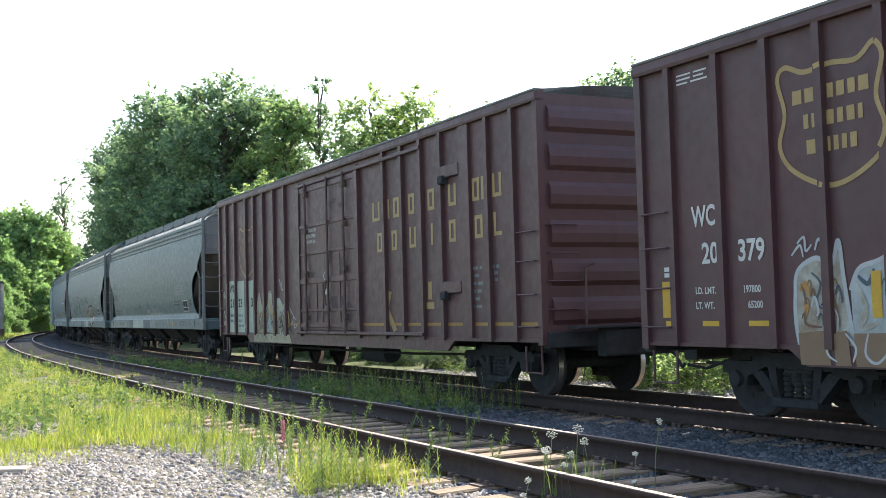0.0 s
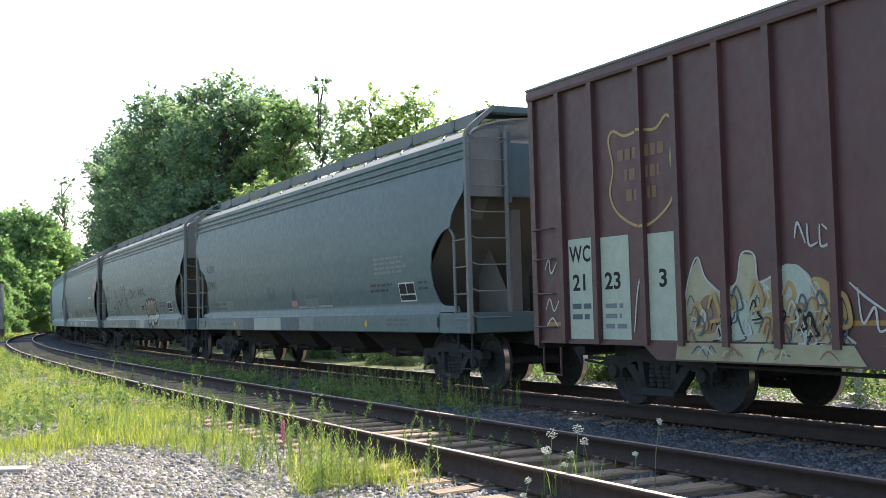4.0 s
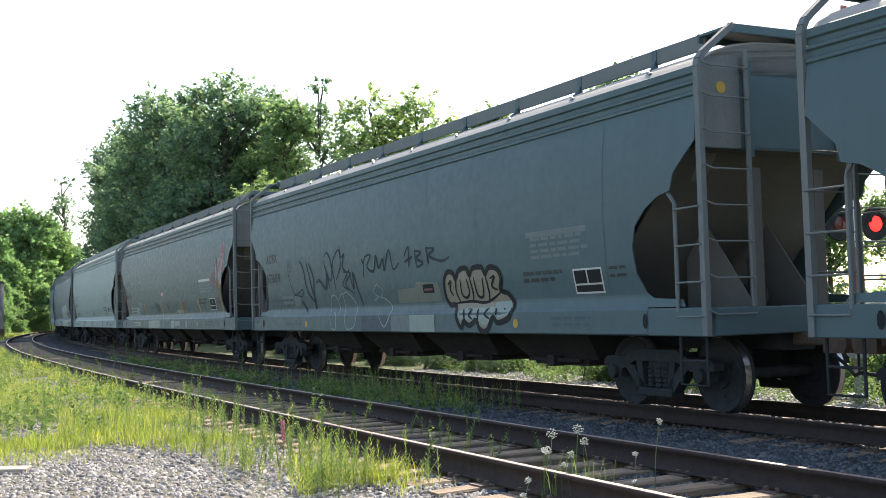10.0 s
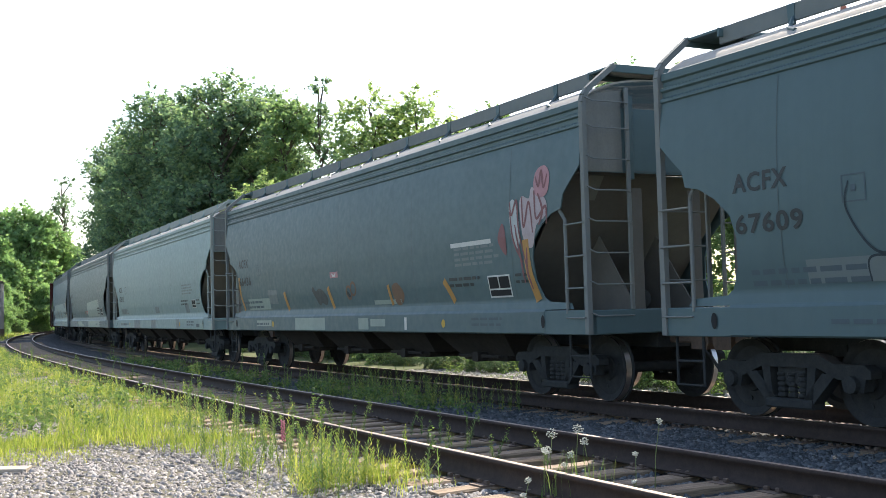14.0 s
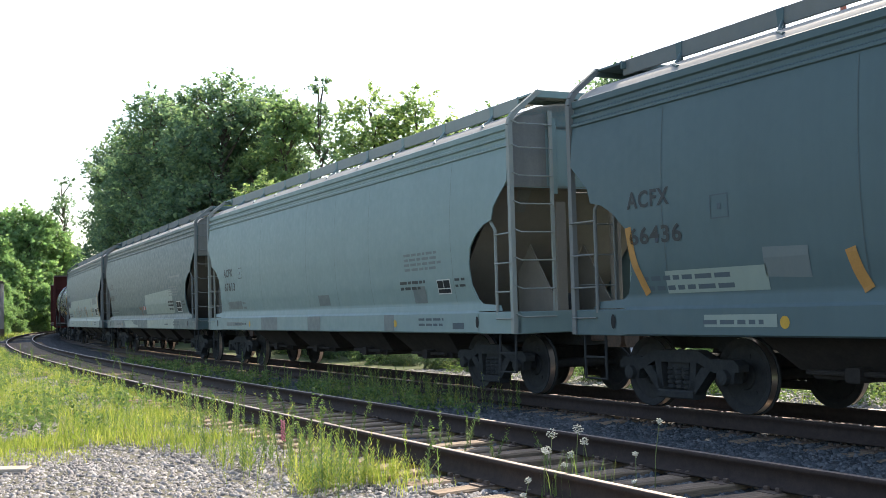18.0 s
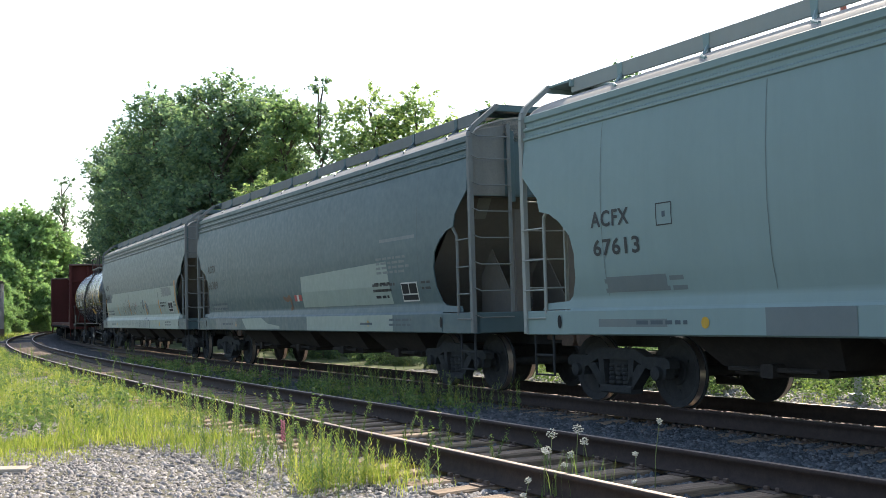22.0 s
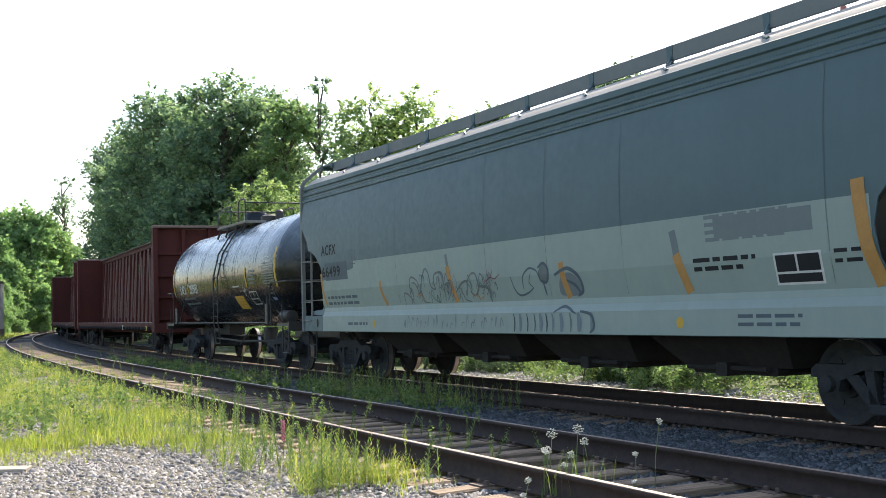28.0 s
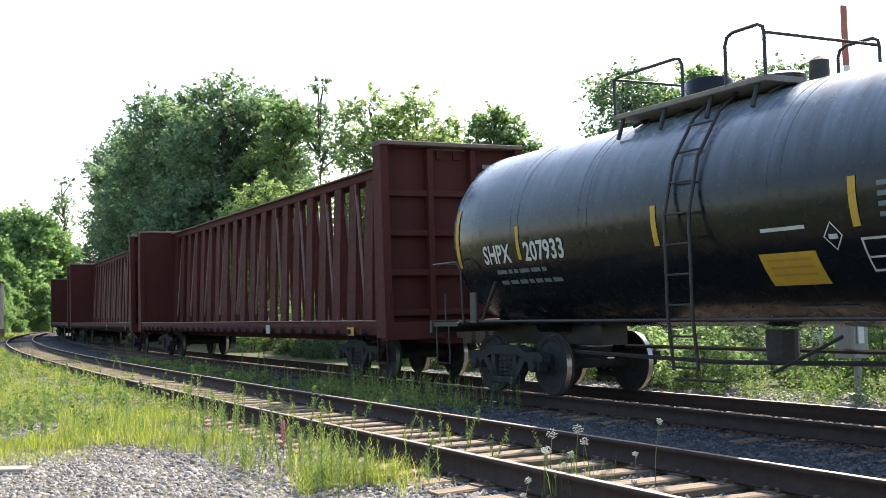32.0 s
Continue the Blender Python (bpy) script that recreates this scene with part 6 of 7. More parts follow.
    for x in (-1.6, -0.7, 0.2, 1.0):
        for sg in (-1, 1):
            part("walkway_bracket", Geo().tube([(x, sg * 0.88, 3.87), (x, sg * 0.98, 3.58)], 0.03, 6).tube([(x + 0.1, sg * 0.55, 3.87), (x, sg * 0.72, 3.76)], 0.022, 6), M["blackiron"], car)
    part("dome_housing", Geo().lathe([(3.85, 0.33), (4.26, 0.33), (4.30, 0.30), (4.32, 0.1)], "z", 28, (-0.80, -0.05, 0)), M["black"], car, smooth=40)
    part("manway_cover", Geo().lathe([(3.85, 0.28), (4.10, 0.28), (4.14, 0.2), (4.15, 0.05)], "z", 24, (0.5, 0, 0)), M["blackiron"], car, smooth=40)
    part("relief_valve", Geo().lathe([(3.85, 0.12), (4.2, 0.12), (4.25, 0.06)], "z", 14, (1.0, 0.1, 0)), M["blackiron"], car, smooth=40)
    for sg in (-1, 1):
        part("railing", Geo().tube([(-1.72, sg * 0.93, 3.90), (-1.72, sg * 0.93, 4.42), (-1.60, sg * 0.93, 4.44), (-0.42, sg * 0.93, 4.44), (-0.33, sg * 0.93, 4.42), (-0.28, sg * 0.93, 4.34), (-0.28, sg * 0.93, 3.90)], 0.022, 8), M["blackiron"], car)
        part("railing", Geo().tube([(0.52, sg * 0.93, 3.90), (0.52, sg * 0.93, 4.40), (0.56, sg * 0.93, 4.49), (0.66, sg * 0.93, 4.53), (1.08, sg * 0.93, 4.53), (1.16, sg * 0.93, 4.49), (1.18, sg * 0.93, 4.40), (1.18, sg * 0.93, 3.90)], 0.022, 8), M["blackiron"], car)
    part("railing", Geo().tube([(-1.72, -0.93, 4.42), (-1.72, 0.93, 4.42)], 0.02, 8), M["blackiron"], car)
    part("railing", Geo().tube([(1.18, -0.93, 4.42), (1.18, 0.93, 4.42)], 0.02, 8), M["blackiron"], car)
    # saddles, stub sills, side running pipes and end platforms
    for d in (-1, 1):
        g = Geo()
        arc = [(R * math.sin(a) * 1.0, zc - R * math.cos(a)) for a in np.linspace(-0.95, 0.95, 9)]
        g.along([(y, z) for y, z in arc] + [(0.55, 0.95), (-0.55, 0.95)], d * 4.2 - 0.22, d * 4.2 + 0.22)
        part("saddle", g, M["black"], car)
        part("stub_sill", Geo().box(d * 3.2, d * 6.45, -0.24, 0.24, 0.74, 1.08, 0.02), M["blackiron"], car)
        part("end_platform", Geo().box(d * 5.5, d * 6.45, -1.45, 1.45, 1.06, 1.13, 0.012).box(d * 6.38, d * 6.46, -1.47, 1.47, 0.95, 1.16, 0.01), M["blackiron"], car)
        part("end_handrail", Geo().tube([(d * 5.2, -1.50, 1.1), (d * 5.2, -1.52, 1.95), (d * 5.35, -1.52, 2.1), (d * 6.3, -1.45, 2.1), (d * 6.42, -1.3, 2.1), (d * 6.42, 1.3, 2.1), (d * 6.3, 1.45, 2.1), (d * 5.35, 1.52, 2.1), (d * 5.2, 1.50, 1.1)], 0.020, 8), M["blackiron"], car)
        part("sill_step", Geo().tube([(d * 6.3, -1.42, 1.06), (d * 6.3, -1.42, 0.45), (d * 5.85, -1.42, 0.45), (d * 5.85, -1.42, 1.06)], 0.018, 6), M["blackiron"], car)
        part("strut", Geo().tube([(d * 4.75, -1.42, 1.12), (d * 4.4, -1.34, 1.75)], 0.03, 6), M["blackiron"], car)
        part("placard_bracket", Geo().box(d * 4.75, d * 4.95, -1.52, -1.45, 1.12, 1.6, 0.02), M["blackiron"], car)
        for sg in (-1, 1):
            part("grab_iron", Geo().tube([(d * 5.9, sg * 1.45, 1.13), (d * 5.9, sg * 1.45, 1.6)], 0.016, 6), M["blackiron"], car)
        coupler(car, d * 6.45, d)
        build_truck(car, d * 4.65, ROLLING)
    for sg in (-1, 1):
        part("side_pipe", Geo().tube([(-5.4, sg * 1.46, 1.14), (5.4, sg * 1.46, 1.14)], 0.022, 8), M["blackiron"], car)
    part("brake_cylinder", Geo().lathe([(4.95, 0.05), (4.98, 0.15), (5.6, 0.15), (5.63, 0.04)], "x", 16, (0, -1.1, 1.28)), M["blackiron"], car, smooth=40)
    part("outlet", Geo().lathe([(0.55, 0.12), (0.62, 0.2), (0.98, 0.2)], "z", 16, (0.3, 0, 0)), M["blackiron"], car)
    part("brake_pipe", Geo().tube([(-4.0, -0.6, 0.68), (0, -0.7, 0.6), (4.0, -0.6, 0.68)], 0.03, 6).tube([(-3.6, 0.5, 0.7), (3.6, 0.5, 0.7)], 0.03, 6), M["blackiron"], car)
    part("brake_beam", Geo().tube([(1.4, -1.2, 0.55), (2.4, -1.2, 0.95)], 0.02, 6), M["blackiron"], car)
    part("step_bar", Geo().tube([(-0.2, -1.3, 0.42), (0.7, -1.3, 0.42)], 0.016, 6), M["blackiron"], car)
    return car


M["blackiron"] = plain("black_painted_iron", (0.014, 0.014, 0.015), (0.035, 0.030, 0.027), 0.55, 12)
M["walk"] = plain("dusty_walkway_grating", (0.16, 0.145, 0.12), (0.24, 0.22, 0.19), 0.85, 10)
TANK = build_tank(76.3)


# ---- centre-beam flat cars ----
def build_centerbeam(centre, label):
    car = new_car("centerbeam_flatcar", label, "flat car", centre, 18.2, "red centre-beam flat cars")
    e, red = 11.7, M["red"]
    for sg in (-1, 1):
        part("side_sill", Geo().along([(sg * y, z) for y, z in ((1.35, 0.86), (1.46, 0.90), (1.50, 1.06), (1.50, 1.14), (1.40, 1.15), (1.35, 1.12))], -e + 0.3, e - 0.3), red, car)
        part("deck_edge", Geo().box(-e + 0.4, e - 0.4, sg * 1.38, sg * 1.52, 1.15, 1.175, 0.006), M["worn"], car, "worn pale deck edge")
        for k in range(30):
            x = -10.6 + k * 0.73
            part("winch", Geo().lathe([(sg * 1.40, 0.055), (sg * 1.56, 0.055), (sg * 1.57, 0.03)], "y", 8, (x, 0, 0.955)), M["under"], car)
    part("deck", Geo().box(-e + 0.3, e - 0.3, -1.4, 1.4, 1.06, 1.15).box(-e, e, -0.3, 0.3, 0.70, 1.06, 0.02), red, car)
    # the beam: two top rails, upright posts and diagonals
    for sg in (-1, 1):
        part("top_chord", Geo().box(-e + 0.3, e - 0.3, sg * 0.10, sg * 0.26, 4.22, 4.40, 0.015), red, car)
    part("top_plate", Geo().box(-e + 0.3, e - 0.3, -0.36, 0.36, 4.40, 4.43), M["worn"], car, "scuffed rusty top plate")
    n = 23
    xs = [-10.9 + 21.8 * k / (n - 1) for k in range(n)]
    for k, x in enumerate(xs):
        for sg in (-1, 1):
            vs = [(x - 0.21, sg * 0.24, 4.25), (x + 0.21, sg * 0.24, 4.25), (x + 0.21, sg * 0.18, 4.25), (x - 0.21, sg * 0.18, 4.25),
                  (x - 0.26, sg * 0.36, 1.15), (x + 0.26, sg * 0.36, 1.15), (x + 0.26, sg * 0.29, 1.15), (x - 0.26, sg * 0.29, 1.15)]
            part("post", Geo().add(vs, [(0, 1, 2, 3), (7, 6, 5, 4), (0, 4, 5, 1), (1, 5, 6, 2), (2, 6, 7, 3), (3, 7, 4, 0)]), red, car)
        if k < n - 1 and k % 2 == 0:
            a, b = (x + 0.18, xs[k + 1] - 0.12) if x < 0 else (xs[k + 1] - 0.18, x + 0.12)
            for sg in (-1, 1):
                part("diagonal", Geo().tube([(a, sg * 0.31, 1.15), (b, sg * 0.22, 4.25)], 0.035, 6), M["worn"], car)
    for d in (-1, 1):
        x0, x1 = d * (e - 0.42), d * (e - 0.34)
        part("bulkhead", Geo().box(x0, x1, -1.48, 1.48, 0.95, 4.44), red, car)
        for sg in (-1, 1):
            part("bulkhead_post", Geo().prism([(d * (e - 0.46), 0.85), (d * e, 0.85), (d * (e - 0.10), 4.50), (d * (e - 0.46), 4.50)][::d], sg * 1.36, sg * 1.52), red, car)
            part("bulkhead_rib", Geo().box(d * (e - 0.34), d * (e - 0.16), sg * 0.40, sg * 0.52, 0.95, 4.40, 0.012), red, car)
            part("grab_iron", Geo().tube([(d * (e + 0.02), sg * 1.45, 1.3), (d * (e + 0.06), sg * 1.45, 1.75)], 0.014, 6), red, car)
        for z in (1.30, 2.05, 2.80, 3.55):
            part("bulkhead_rib", Geo().box(d * (e - 0.34), d * (e - 0.20), -1.36, 1.36, z - 0.06, z + 0.06, 0.012), red, car)
        part("bulkhead_cap", Geo().box(d * (e - 0.48), d * (e - 0.06), -1.52, 1.52, 4.44, 4.52, 0.012), M["worn"], car)
        part("end_sill", Geo().box(d * (e - 0.3), d * e, -1.48, 1.48, 0.80, 1.12, 0.015), red, car)
        part("sill_step", Geo().tube([(d * (e - 0.1), -1.46, 0.85), (d * (e - 0.1), -1.46, 0.38), (d * (e - 0.55), -1.46, 0.38), (d * (e - 0.55), -1.46, 0.85)], 0.018, 6), red, car)
        part("reporting_bar", Geo().box(d * (e - 0.155), d * (e - 0.150), 0.65, 1.15, 4.05, 4.13), M["m_mid"], car)
        part("reporting_bar", Geo().box(d * (e - 0.155), d * (e - 0.150), 0.55, 1.30, 3.86, 3.96), M["m_mid"], car)
        coupler(car, d * (e - 0.05), d)
        build_truck(car, d * 9.1, ROLLING)
    rect(car, "yellow_panel", 9.7, 10.05, 0.88, 1.04, "m_yellow", flat(1.5), 0.012, "yellow reflective panel")
    rect(car, "white_label", 4.2, 4.5, 0.88, 1.08, "g_green", flat(1.5), 0.012)
    return car


M["worn"] = paint("scuffed_red_steel", (0.19, 0.13, 0.115), (0.10, 0.045, 0.038), 0.75, 0.6, 0.3, 0.4)
for i in range(4):
    build_centerbeam(96.1 + 24.85 * i, "empty rust-red centre-beam flat car with solid bulkheads")


# ---- crossing signal and posts beyond the main line ----
def glow(name, col, strength):
    m, t, b, _ = nodes(name)
    b.inputs["Base Color"].default_value = (*col, 1)
    b.inputs["Emission Color"].default_value = (*col, 1)
    b.inputs["Emission Strength"].default_value = strength
    return m


M["lamp_red"] = glow("lit_red_lens", (1.0, 0.025, 0.02), 1.3)
M["lamp_off"] = plain("dark_red_lens", (0.10, 0.012, 0.012), (0.14, 0.02, 0.02), 0.25, 5)
M["alu"] = plain("dull_aluminium_paint", (0.28, 0.29, 0.29), (0.36, 0.36, 0.35), 0.5, 8)
M["stripe_red"] = plain("faded_red_stripe", (0.40, 0.10, 0.06), (0.46, 0.16, 0.11), 0.6, 8)
M["stripe_white"] = plain("white_stripe", (0.72, 0.72, 0.70), (0.8, 0.8, 0.78), 0.6, 8)
sig = thing("crossing_signal", "crossing signal mast with red flashing lamps and raised striped gate", "crossing signal", pose(7.10, 19.75, -0.42, 0, 0, 20))
part("mast", Geo().lathe([(0, 0.16), (0.12, 0.16), (0.14, 0.065), (4.2, 0.06)], "z", 16), M["alu"], sig)
part("crossarm", Geo().tube([(-0.40, -0.1, 3.05), (0.40, -0.1, 3.05)], 0.03, 8), M["alu"], sig)
for x, mt in ((-0.38, "lamp_off"), (0.38, "lamp_red")):
    lamp = part("flasher", Geo().lathe([(-0.17, 0.28), (-0.15, 0.30), (-0.14, 0.29)], "y", 28, (x, 0, 3.05)), M["under"], sig, "black round background of a flashing lamp")
    part("lens", Geo().lathe([(-0.21, 0.05), (-0.20, 0.12), (-0.17, 0.14)], "y", 20, (x, 0, 3.05)), M[mt], lamp)
    part("hood", Geo().tube([(x + 0.18 * math.cos(a), -0.24, 3.05 + 0.18 * math.sin(a)) for a in np.linspace(0.1, 3.04, 12)], 0.03, 6), M["under"], lamp)
part("gate_motor", Geo().box(-0.32, 0.02, -0.30, 0.20, 0.75, 1.35, 0.03), M["alu"], sig)
arm = part("gate_arm", Geo().box(-0.24, -0.13, -0.36, -0.32, 1.0, 1.6), M["stripe_white"], sig, "raised gate arm with red and white stripes")
for k in range(5):
    part("stripe", Geo().box(-0.24 - 0.012 * k, -0.13 - 0.012 * k, -0.36, -0.32, 1.6 + k * 1.04, 2.6 + k * 1.04 + 0.04), M["stripe_red" if k % 2 == 0 else "stripe_white"], arm)
for x, y, h in ((7.85, 23.9, 2.45), (8.55, 26.5, 1.5)):
    p = thing("marker_post", "slim white marker post in the grass", "post", pose(x, y, -0.43))
    part("post", Geo().lathe([(0, 0.05), (h - 0.03, 0.045), (h, 0.03)], "z", 10), M["stripe_white"], p)



# ---- trees ----
M["leaf_dark"] = leafy("dark_tree_leaves", (0.12, 0.20, 0.145), (0.20, 0.30, 0.19), (0.34, 0.43, 0.25), 0.62)
M["leaf_mid"] = leafy("mid_green_leaves", (0.17, 0.27, 0.15), (0.26, 0.38, 0.19), (0.42, 0.50, 0.24), 0.66)
M["leaf_light"] = leafy("yellow_green_leaves", (0.20, 0.30, 0.14), (0.31, 0.41, 0.18), (0.46, 0.52, 0.26), 0.62)
# sunlight on the wood, shade on the bushes: both put into the leaf tones
M["leaf_wood"] = leafy("sunlit_wood_leaves", (0.20, 0.34, 0.17), (0.30, 0.45, 0.21), (0.44, 0.56, 0.27), 0.6)
M["leaf_shade"] = leafy("shaded_bush_leaves", (0.07, 0.12, 0.07), (0.12, 0.19, 0.10), (0.20, 0.27, 0.13), 0.4)
M["bark"] = plain("grey_brown_bark", (0.07, 0.055, 0.042), (0.14, 0.115, 0.09), 0.9, 4, stretch=(4, 4, 1), bump=0.8, dist=0.03)


def leaf_quads(rs, centres, normals_up, size, spread):
    """Folded leaves scattered round the centres."""
    n = len(centres)
    c = centres + np.clip(rs.normal(size=(n, 3)), -1.7, 1.7) * spread
    a = rs.normal(size=(n, 3))
    a[:, 2] *= 0.6
    a /= np.linalg.norm(a, axis=1)[:, None]
    u = rs.normal(size=(n, 3))
    u[:, 2] += normals_up
    b = np.cross(a, u)
    b /= np.linalg.norm(b, axis=1)[:, None] + 1e-9
    k = np.cross(a, b)
    L = (size * rs.uniform(0.6, 1.35, n))[:, None]
    V = np.stack([c - a * L * 0.5, c + b * L * 0.34 + k * L * 0.10, c + a * L * 0.55, c - b * L * 0.34 + k * L * 0.10], 1)
    return V.reshape(-1, 3), np.arange(n * 4).reshape(n, 4)


def tree_parts(seed, H, R, clear, lobes, sprays, leaf, open_=0.0):
    """Meshes of a trunk with limbs and of a crown: boughs that end in lobes, each lobe a burst of leafy sprays."""
    rs = np.random.RandomState(seed)
    g = Geo()
    bend = rs.uniform(-0.25, 0.25, 4)
    axis = [(bend[0] * q * H * 0.12 + 0.1 * math.sin(q * 5 + seed), bend[1] * q * H * 0.12, q * H * 0.90) for q in np.linspace(0, 1, 7)]
    g.tube(axis, (0.013 if open_ < 1 else 0.003) * H, 8, (0.002 if open_ < 1 else 0.001) * H)
    L = [(axis[6][0], axis[6][1], H - R * 0.34, R * 0.30)]
    while len(L) < lobes:
        q = rs.uniform(0, 1) ** 0.85
        reach = R * (0.55 + 0.45 * math.sin(math.pi * min(1.0, 0.22 + 0.72 * q)))
        ang = len(L) * 2.4 + rs.uniform(-0.5, 0.5)
        size = R * rs.uniform(0.24, 0.46) * (1.0 - 0.20 * q)
        r = max(0.0, reach - size) * math.sqrt(rs.uniform(0.12, 1.0)) * rs.uniform(0.9, 1.2)
        z = (clear + (1.0 - clear) * q) * H - size * (0.3 + 0.8 * q)
        L.append((r * math.cos(ang) + axis[3][0], r * math.sin(ang) + axis[3][1], z, size))
    S, D, N = [], [], []
    for x, y, z, size in L:
        zb = min(max(0.12 * H, z - math.hypot(x, y) * rs.uniform(0.5, 1.1) - 0.3), 0.86 * H)
        q = zb / (0.90 * H) * 6
        k = min(5, int(q))
        base = [axis[k][j] + (axis[k + 1][j] - axis[k][j]) * (q - k) for j in range(3)]
        end = (x, y, z + size * 0.3)
        mid = [base[j] * 0.45 + end[j] * 0.55 + (0.06 * R if j == 2 else rs.normal() * 0.1) for j in range(3)]
        g.tube([base, mid, end], 0.005 * H, 5, 0.0014 * H, caps=False)
        n = max(8, int(sprays * (size / (0.3 * R)) ** 2 * rs.uniform(0.7, 1.2)))
        v = rs.normal(size=(n, 3))
        v[:, 2] = v[:, 2] * 0.9 + 0.25
        v /= np.linalg.norm(v, axis=1)[:, None]
        start = np.array([x, y, z]) + v * size * rs.uniform(0.25 + 0.25 * open_, 0.85, (n, 1)) * np.array([1, 1, 0.85])
        way = v + rs.normal(size=(n, 3)) * 0.45 + np.array([0, 0, 0.12])
        way /= np.linalg.norm(way, axis=1)[:, None]
        S.append(start), D.append(way * size * rs.uniform(0.25, 0.75 + 0.3 * open_, (n, 1))), N.append(np.full(n, size))
        for i in range(0, n, 7):
            a0, b0 = np.array(end), start[i] + D[-1][i]
            g.tube([a0, a0 * 0.4 + b0 * 0.6 + rs.normal(size=3) * 0.08 * size, b0], 0.0012 * H, 3, 0.0004 * H, caps=False)
    S, D, N = np.concatenate(S), np.concatenate(D), np.concatenate(N)
    per = 13
    u = rs.uniform(0, 1, (len(S), per, 1))
    cen = (S[:, None] + D[:, None] * u + rs.normal(size=(len(S), per, 3)) * (0.11 * N)[:, None, None] * (1 - 0.5 * u)).reshape(-1, 3)
    V, F = leaf_quads(rs, cen, 0.8, leaf, 0.02)
    return g.mesh("trunk", M["bark"], 60), (V, F)


def tree_kind(name, label, mat, seed, H, R, clear, lobes, sprays, leaf, open_=0.0, category="tree"):
    t = thing(name, label, category)
    tr, (V, F) = tree_parts(seed, H, R, clear, lobes, sprays, leaf, open_)
    part("trunk", tr, None, t)
    part("crown", quick_mesh("crown", V, F, M[mat]), None, t, kind="stuff")
    return t


def plant_out(kind, places, base_h):
    """Copies of a tree at (x, y, height, turn); the first place takes the kind itself."""
    for i, (x, y, h, a) in enumerate(places):
        k = h / base_h
        m = pose(x, y, -0.42, 0, 0, a) @ Matrix.Diagonal((k * 1.02, k * 1.02, k, 1))
        if i == 0:
            kind.matrix_basis = m
        else:
            copy_thing(kind, m)


# tall trees along the outside of the curve, then the sunlit wood where the line bends away
dark_a = tree_kind("broadleaf_tree", "tall dark green broadleaf tree with a dense ragged crown", "leaf_dark", 3, 18, 5.6, 0.10, 50, 44, 0.29)
plant_out(dark_a, [(-15.5, 80.0, 19.8, 20), (-18.6, 87.0, 17.2, 140), (-13.2, 84.0, 17.4, 250), (-31.6, 116.0, 18.0, 75), (-24.6, 96.0, 14.8, 300), (-11.2, 79.0, 12.7, 190), (-27.6, 103.0, 16.4, 30)], 18)
dark_b = tree_kind("broadleaf_tree", "dark green tree with an open feathery crown", "leaf_dark", 11, 18, 4.2, 0.14, 38, 26, 0.26, 0.8)
plant_out(dark_b, [(-22.4, 91.0, 20.4, 0), (-25.2, 94.5, 16.5, 90), (-33.2, 118.0, 19.0, 200), (7.3, 45.0, 10.1, 30), (-29.6, 110.0, 15.0, 160), (13.4, 45.0, 10.2, 100)], 18)
mid_b = tree_kind("broadleaf_tree", "slender mid-green tree with airy branches", "leaf_mid", 17, 16, 3.0, 0.14, 30, 34, 0.26, 0.8)
plant_out(mid_b, [(-10.3, 76.0, 16.3, 0), (2.4, 50.0, 10.6, 70), (-12.6, 77.5, 13.0, 200), (3.8, 50.5, 9.2, 140), (9.3, 46.5, 10.4, 290), (10.5, 45.5, 11.2, 20), (14.9, 44.0, 9.4, 230), (17.5, 42.5, 8.6, 110)], 16)
bare = tree_kind("sparse_tree", "thin half-bare tree with a few leafy twigs", "leaf_dark", 23, 18, 2.3, 0.70, 10, 7, 0.24, 1.0)
plant_out(bare, [(-8.5, 78.5, 18.4, 0), (-54.9, 165.0, 22.5, 60), (-7.9, 77.0, 16.0, 150), (-56.5, 168.0, 19.0, 300)], 18)
mid_a = tree_kind("broadleaf_tree", "mid-green broadleaf tree in full summer leaf", "leaf_wood", 21, 16, 5.4, 0.02, 46, 40, 0.40)
plant_out(mid_a, [(-62.0, 160.0, 17.3, 0), (-58.6, 160.0, 17.0, 60), (-66.0, 158.0, 17.5, 130), (-57.8, 164.0, 15.6, 200), (-55.6, 168.0, 12.1, 270), (-54.5, 171.0, 8.8, 310), (-60.5, 152.0, 13.0, 50), (-57.0, 150.0, 9.8, 20), (-64.5, 148.0, 14.0, 85), (-55.4, 140.0, 7.4, 170), (-58.6, 138.0, 6.5, 40), (-52.6, 134.0, 5.1, 140), (-70.0, 162.0, 17.7, 33), (-53.6, 152.0, 6.2, 210), (-56.6, 163.0, 7.5, 120), (-55.0, 146.0, 5.5, 10)], 16)
light_a = tree_kind("broadleaf_tree", "light yellow-green tree with airy sunlit foliage", "leaf_light", 31, 12, 3.0, 0.08, 38, 34, 0.20, 0.7)
plant_out(light_a, [(-2.9, 52.5, 12.3, 0), (-0.7, 52.0, 11.6, 80), (-3.4, 54.0, 8.6, 150), (-10.6, 66.0, 9.8, 210), (-8.4, 64.0, 8.8, 300), (0.8, 50.5, 8.8, 40), (-12.9, 70.0, 8.6, 100), (-1.9, 49.0, 7.4, 20), (6.0, 46.0, 7.2, 260), (12.0, 43.5, 8.2, 190)], 12)
bush_a = tree_kind("bush", "leafy green bush in the rough behind the rails", "leaf_shade", 41, 2.6, 1.7, 0.02, 22, 14, 0.12, category="bush")
bush_b = tree_kind("bush", "sunlit yellow-green bush beside the main line", "leaf_mid", 43, 2.0, 1.4, 0.02, 18, 13, 0.095, category="bush")
_places = {0: [], 1: []}
_q = random.Random(77)
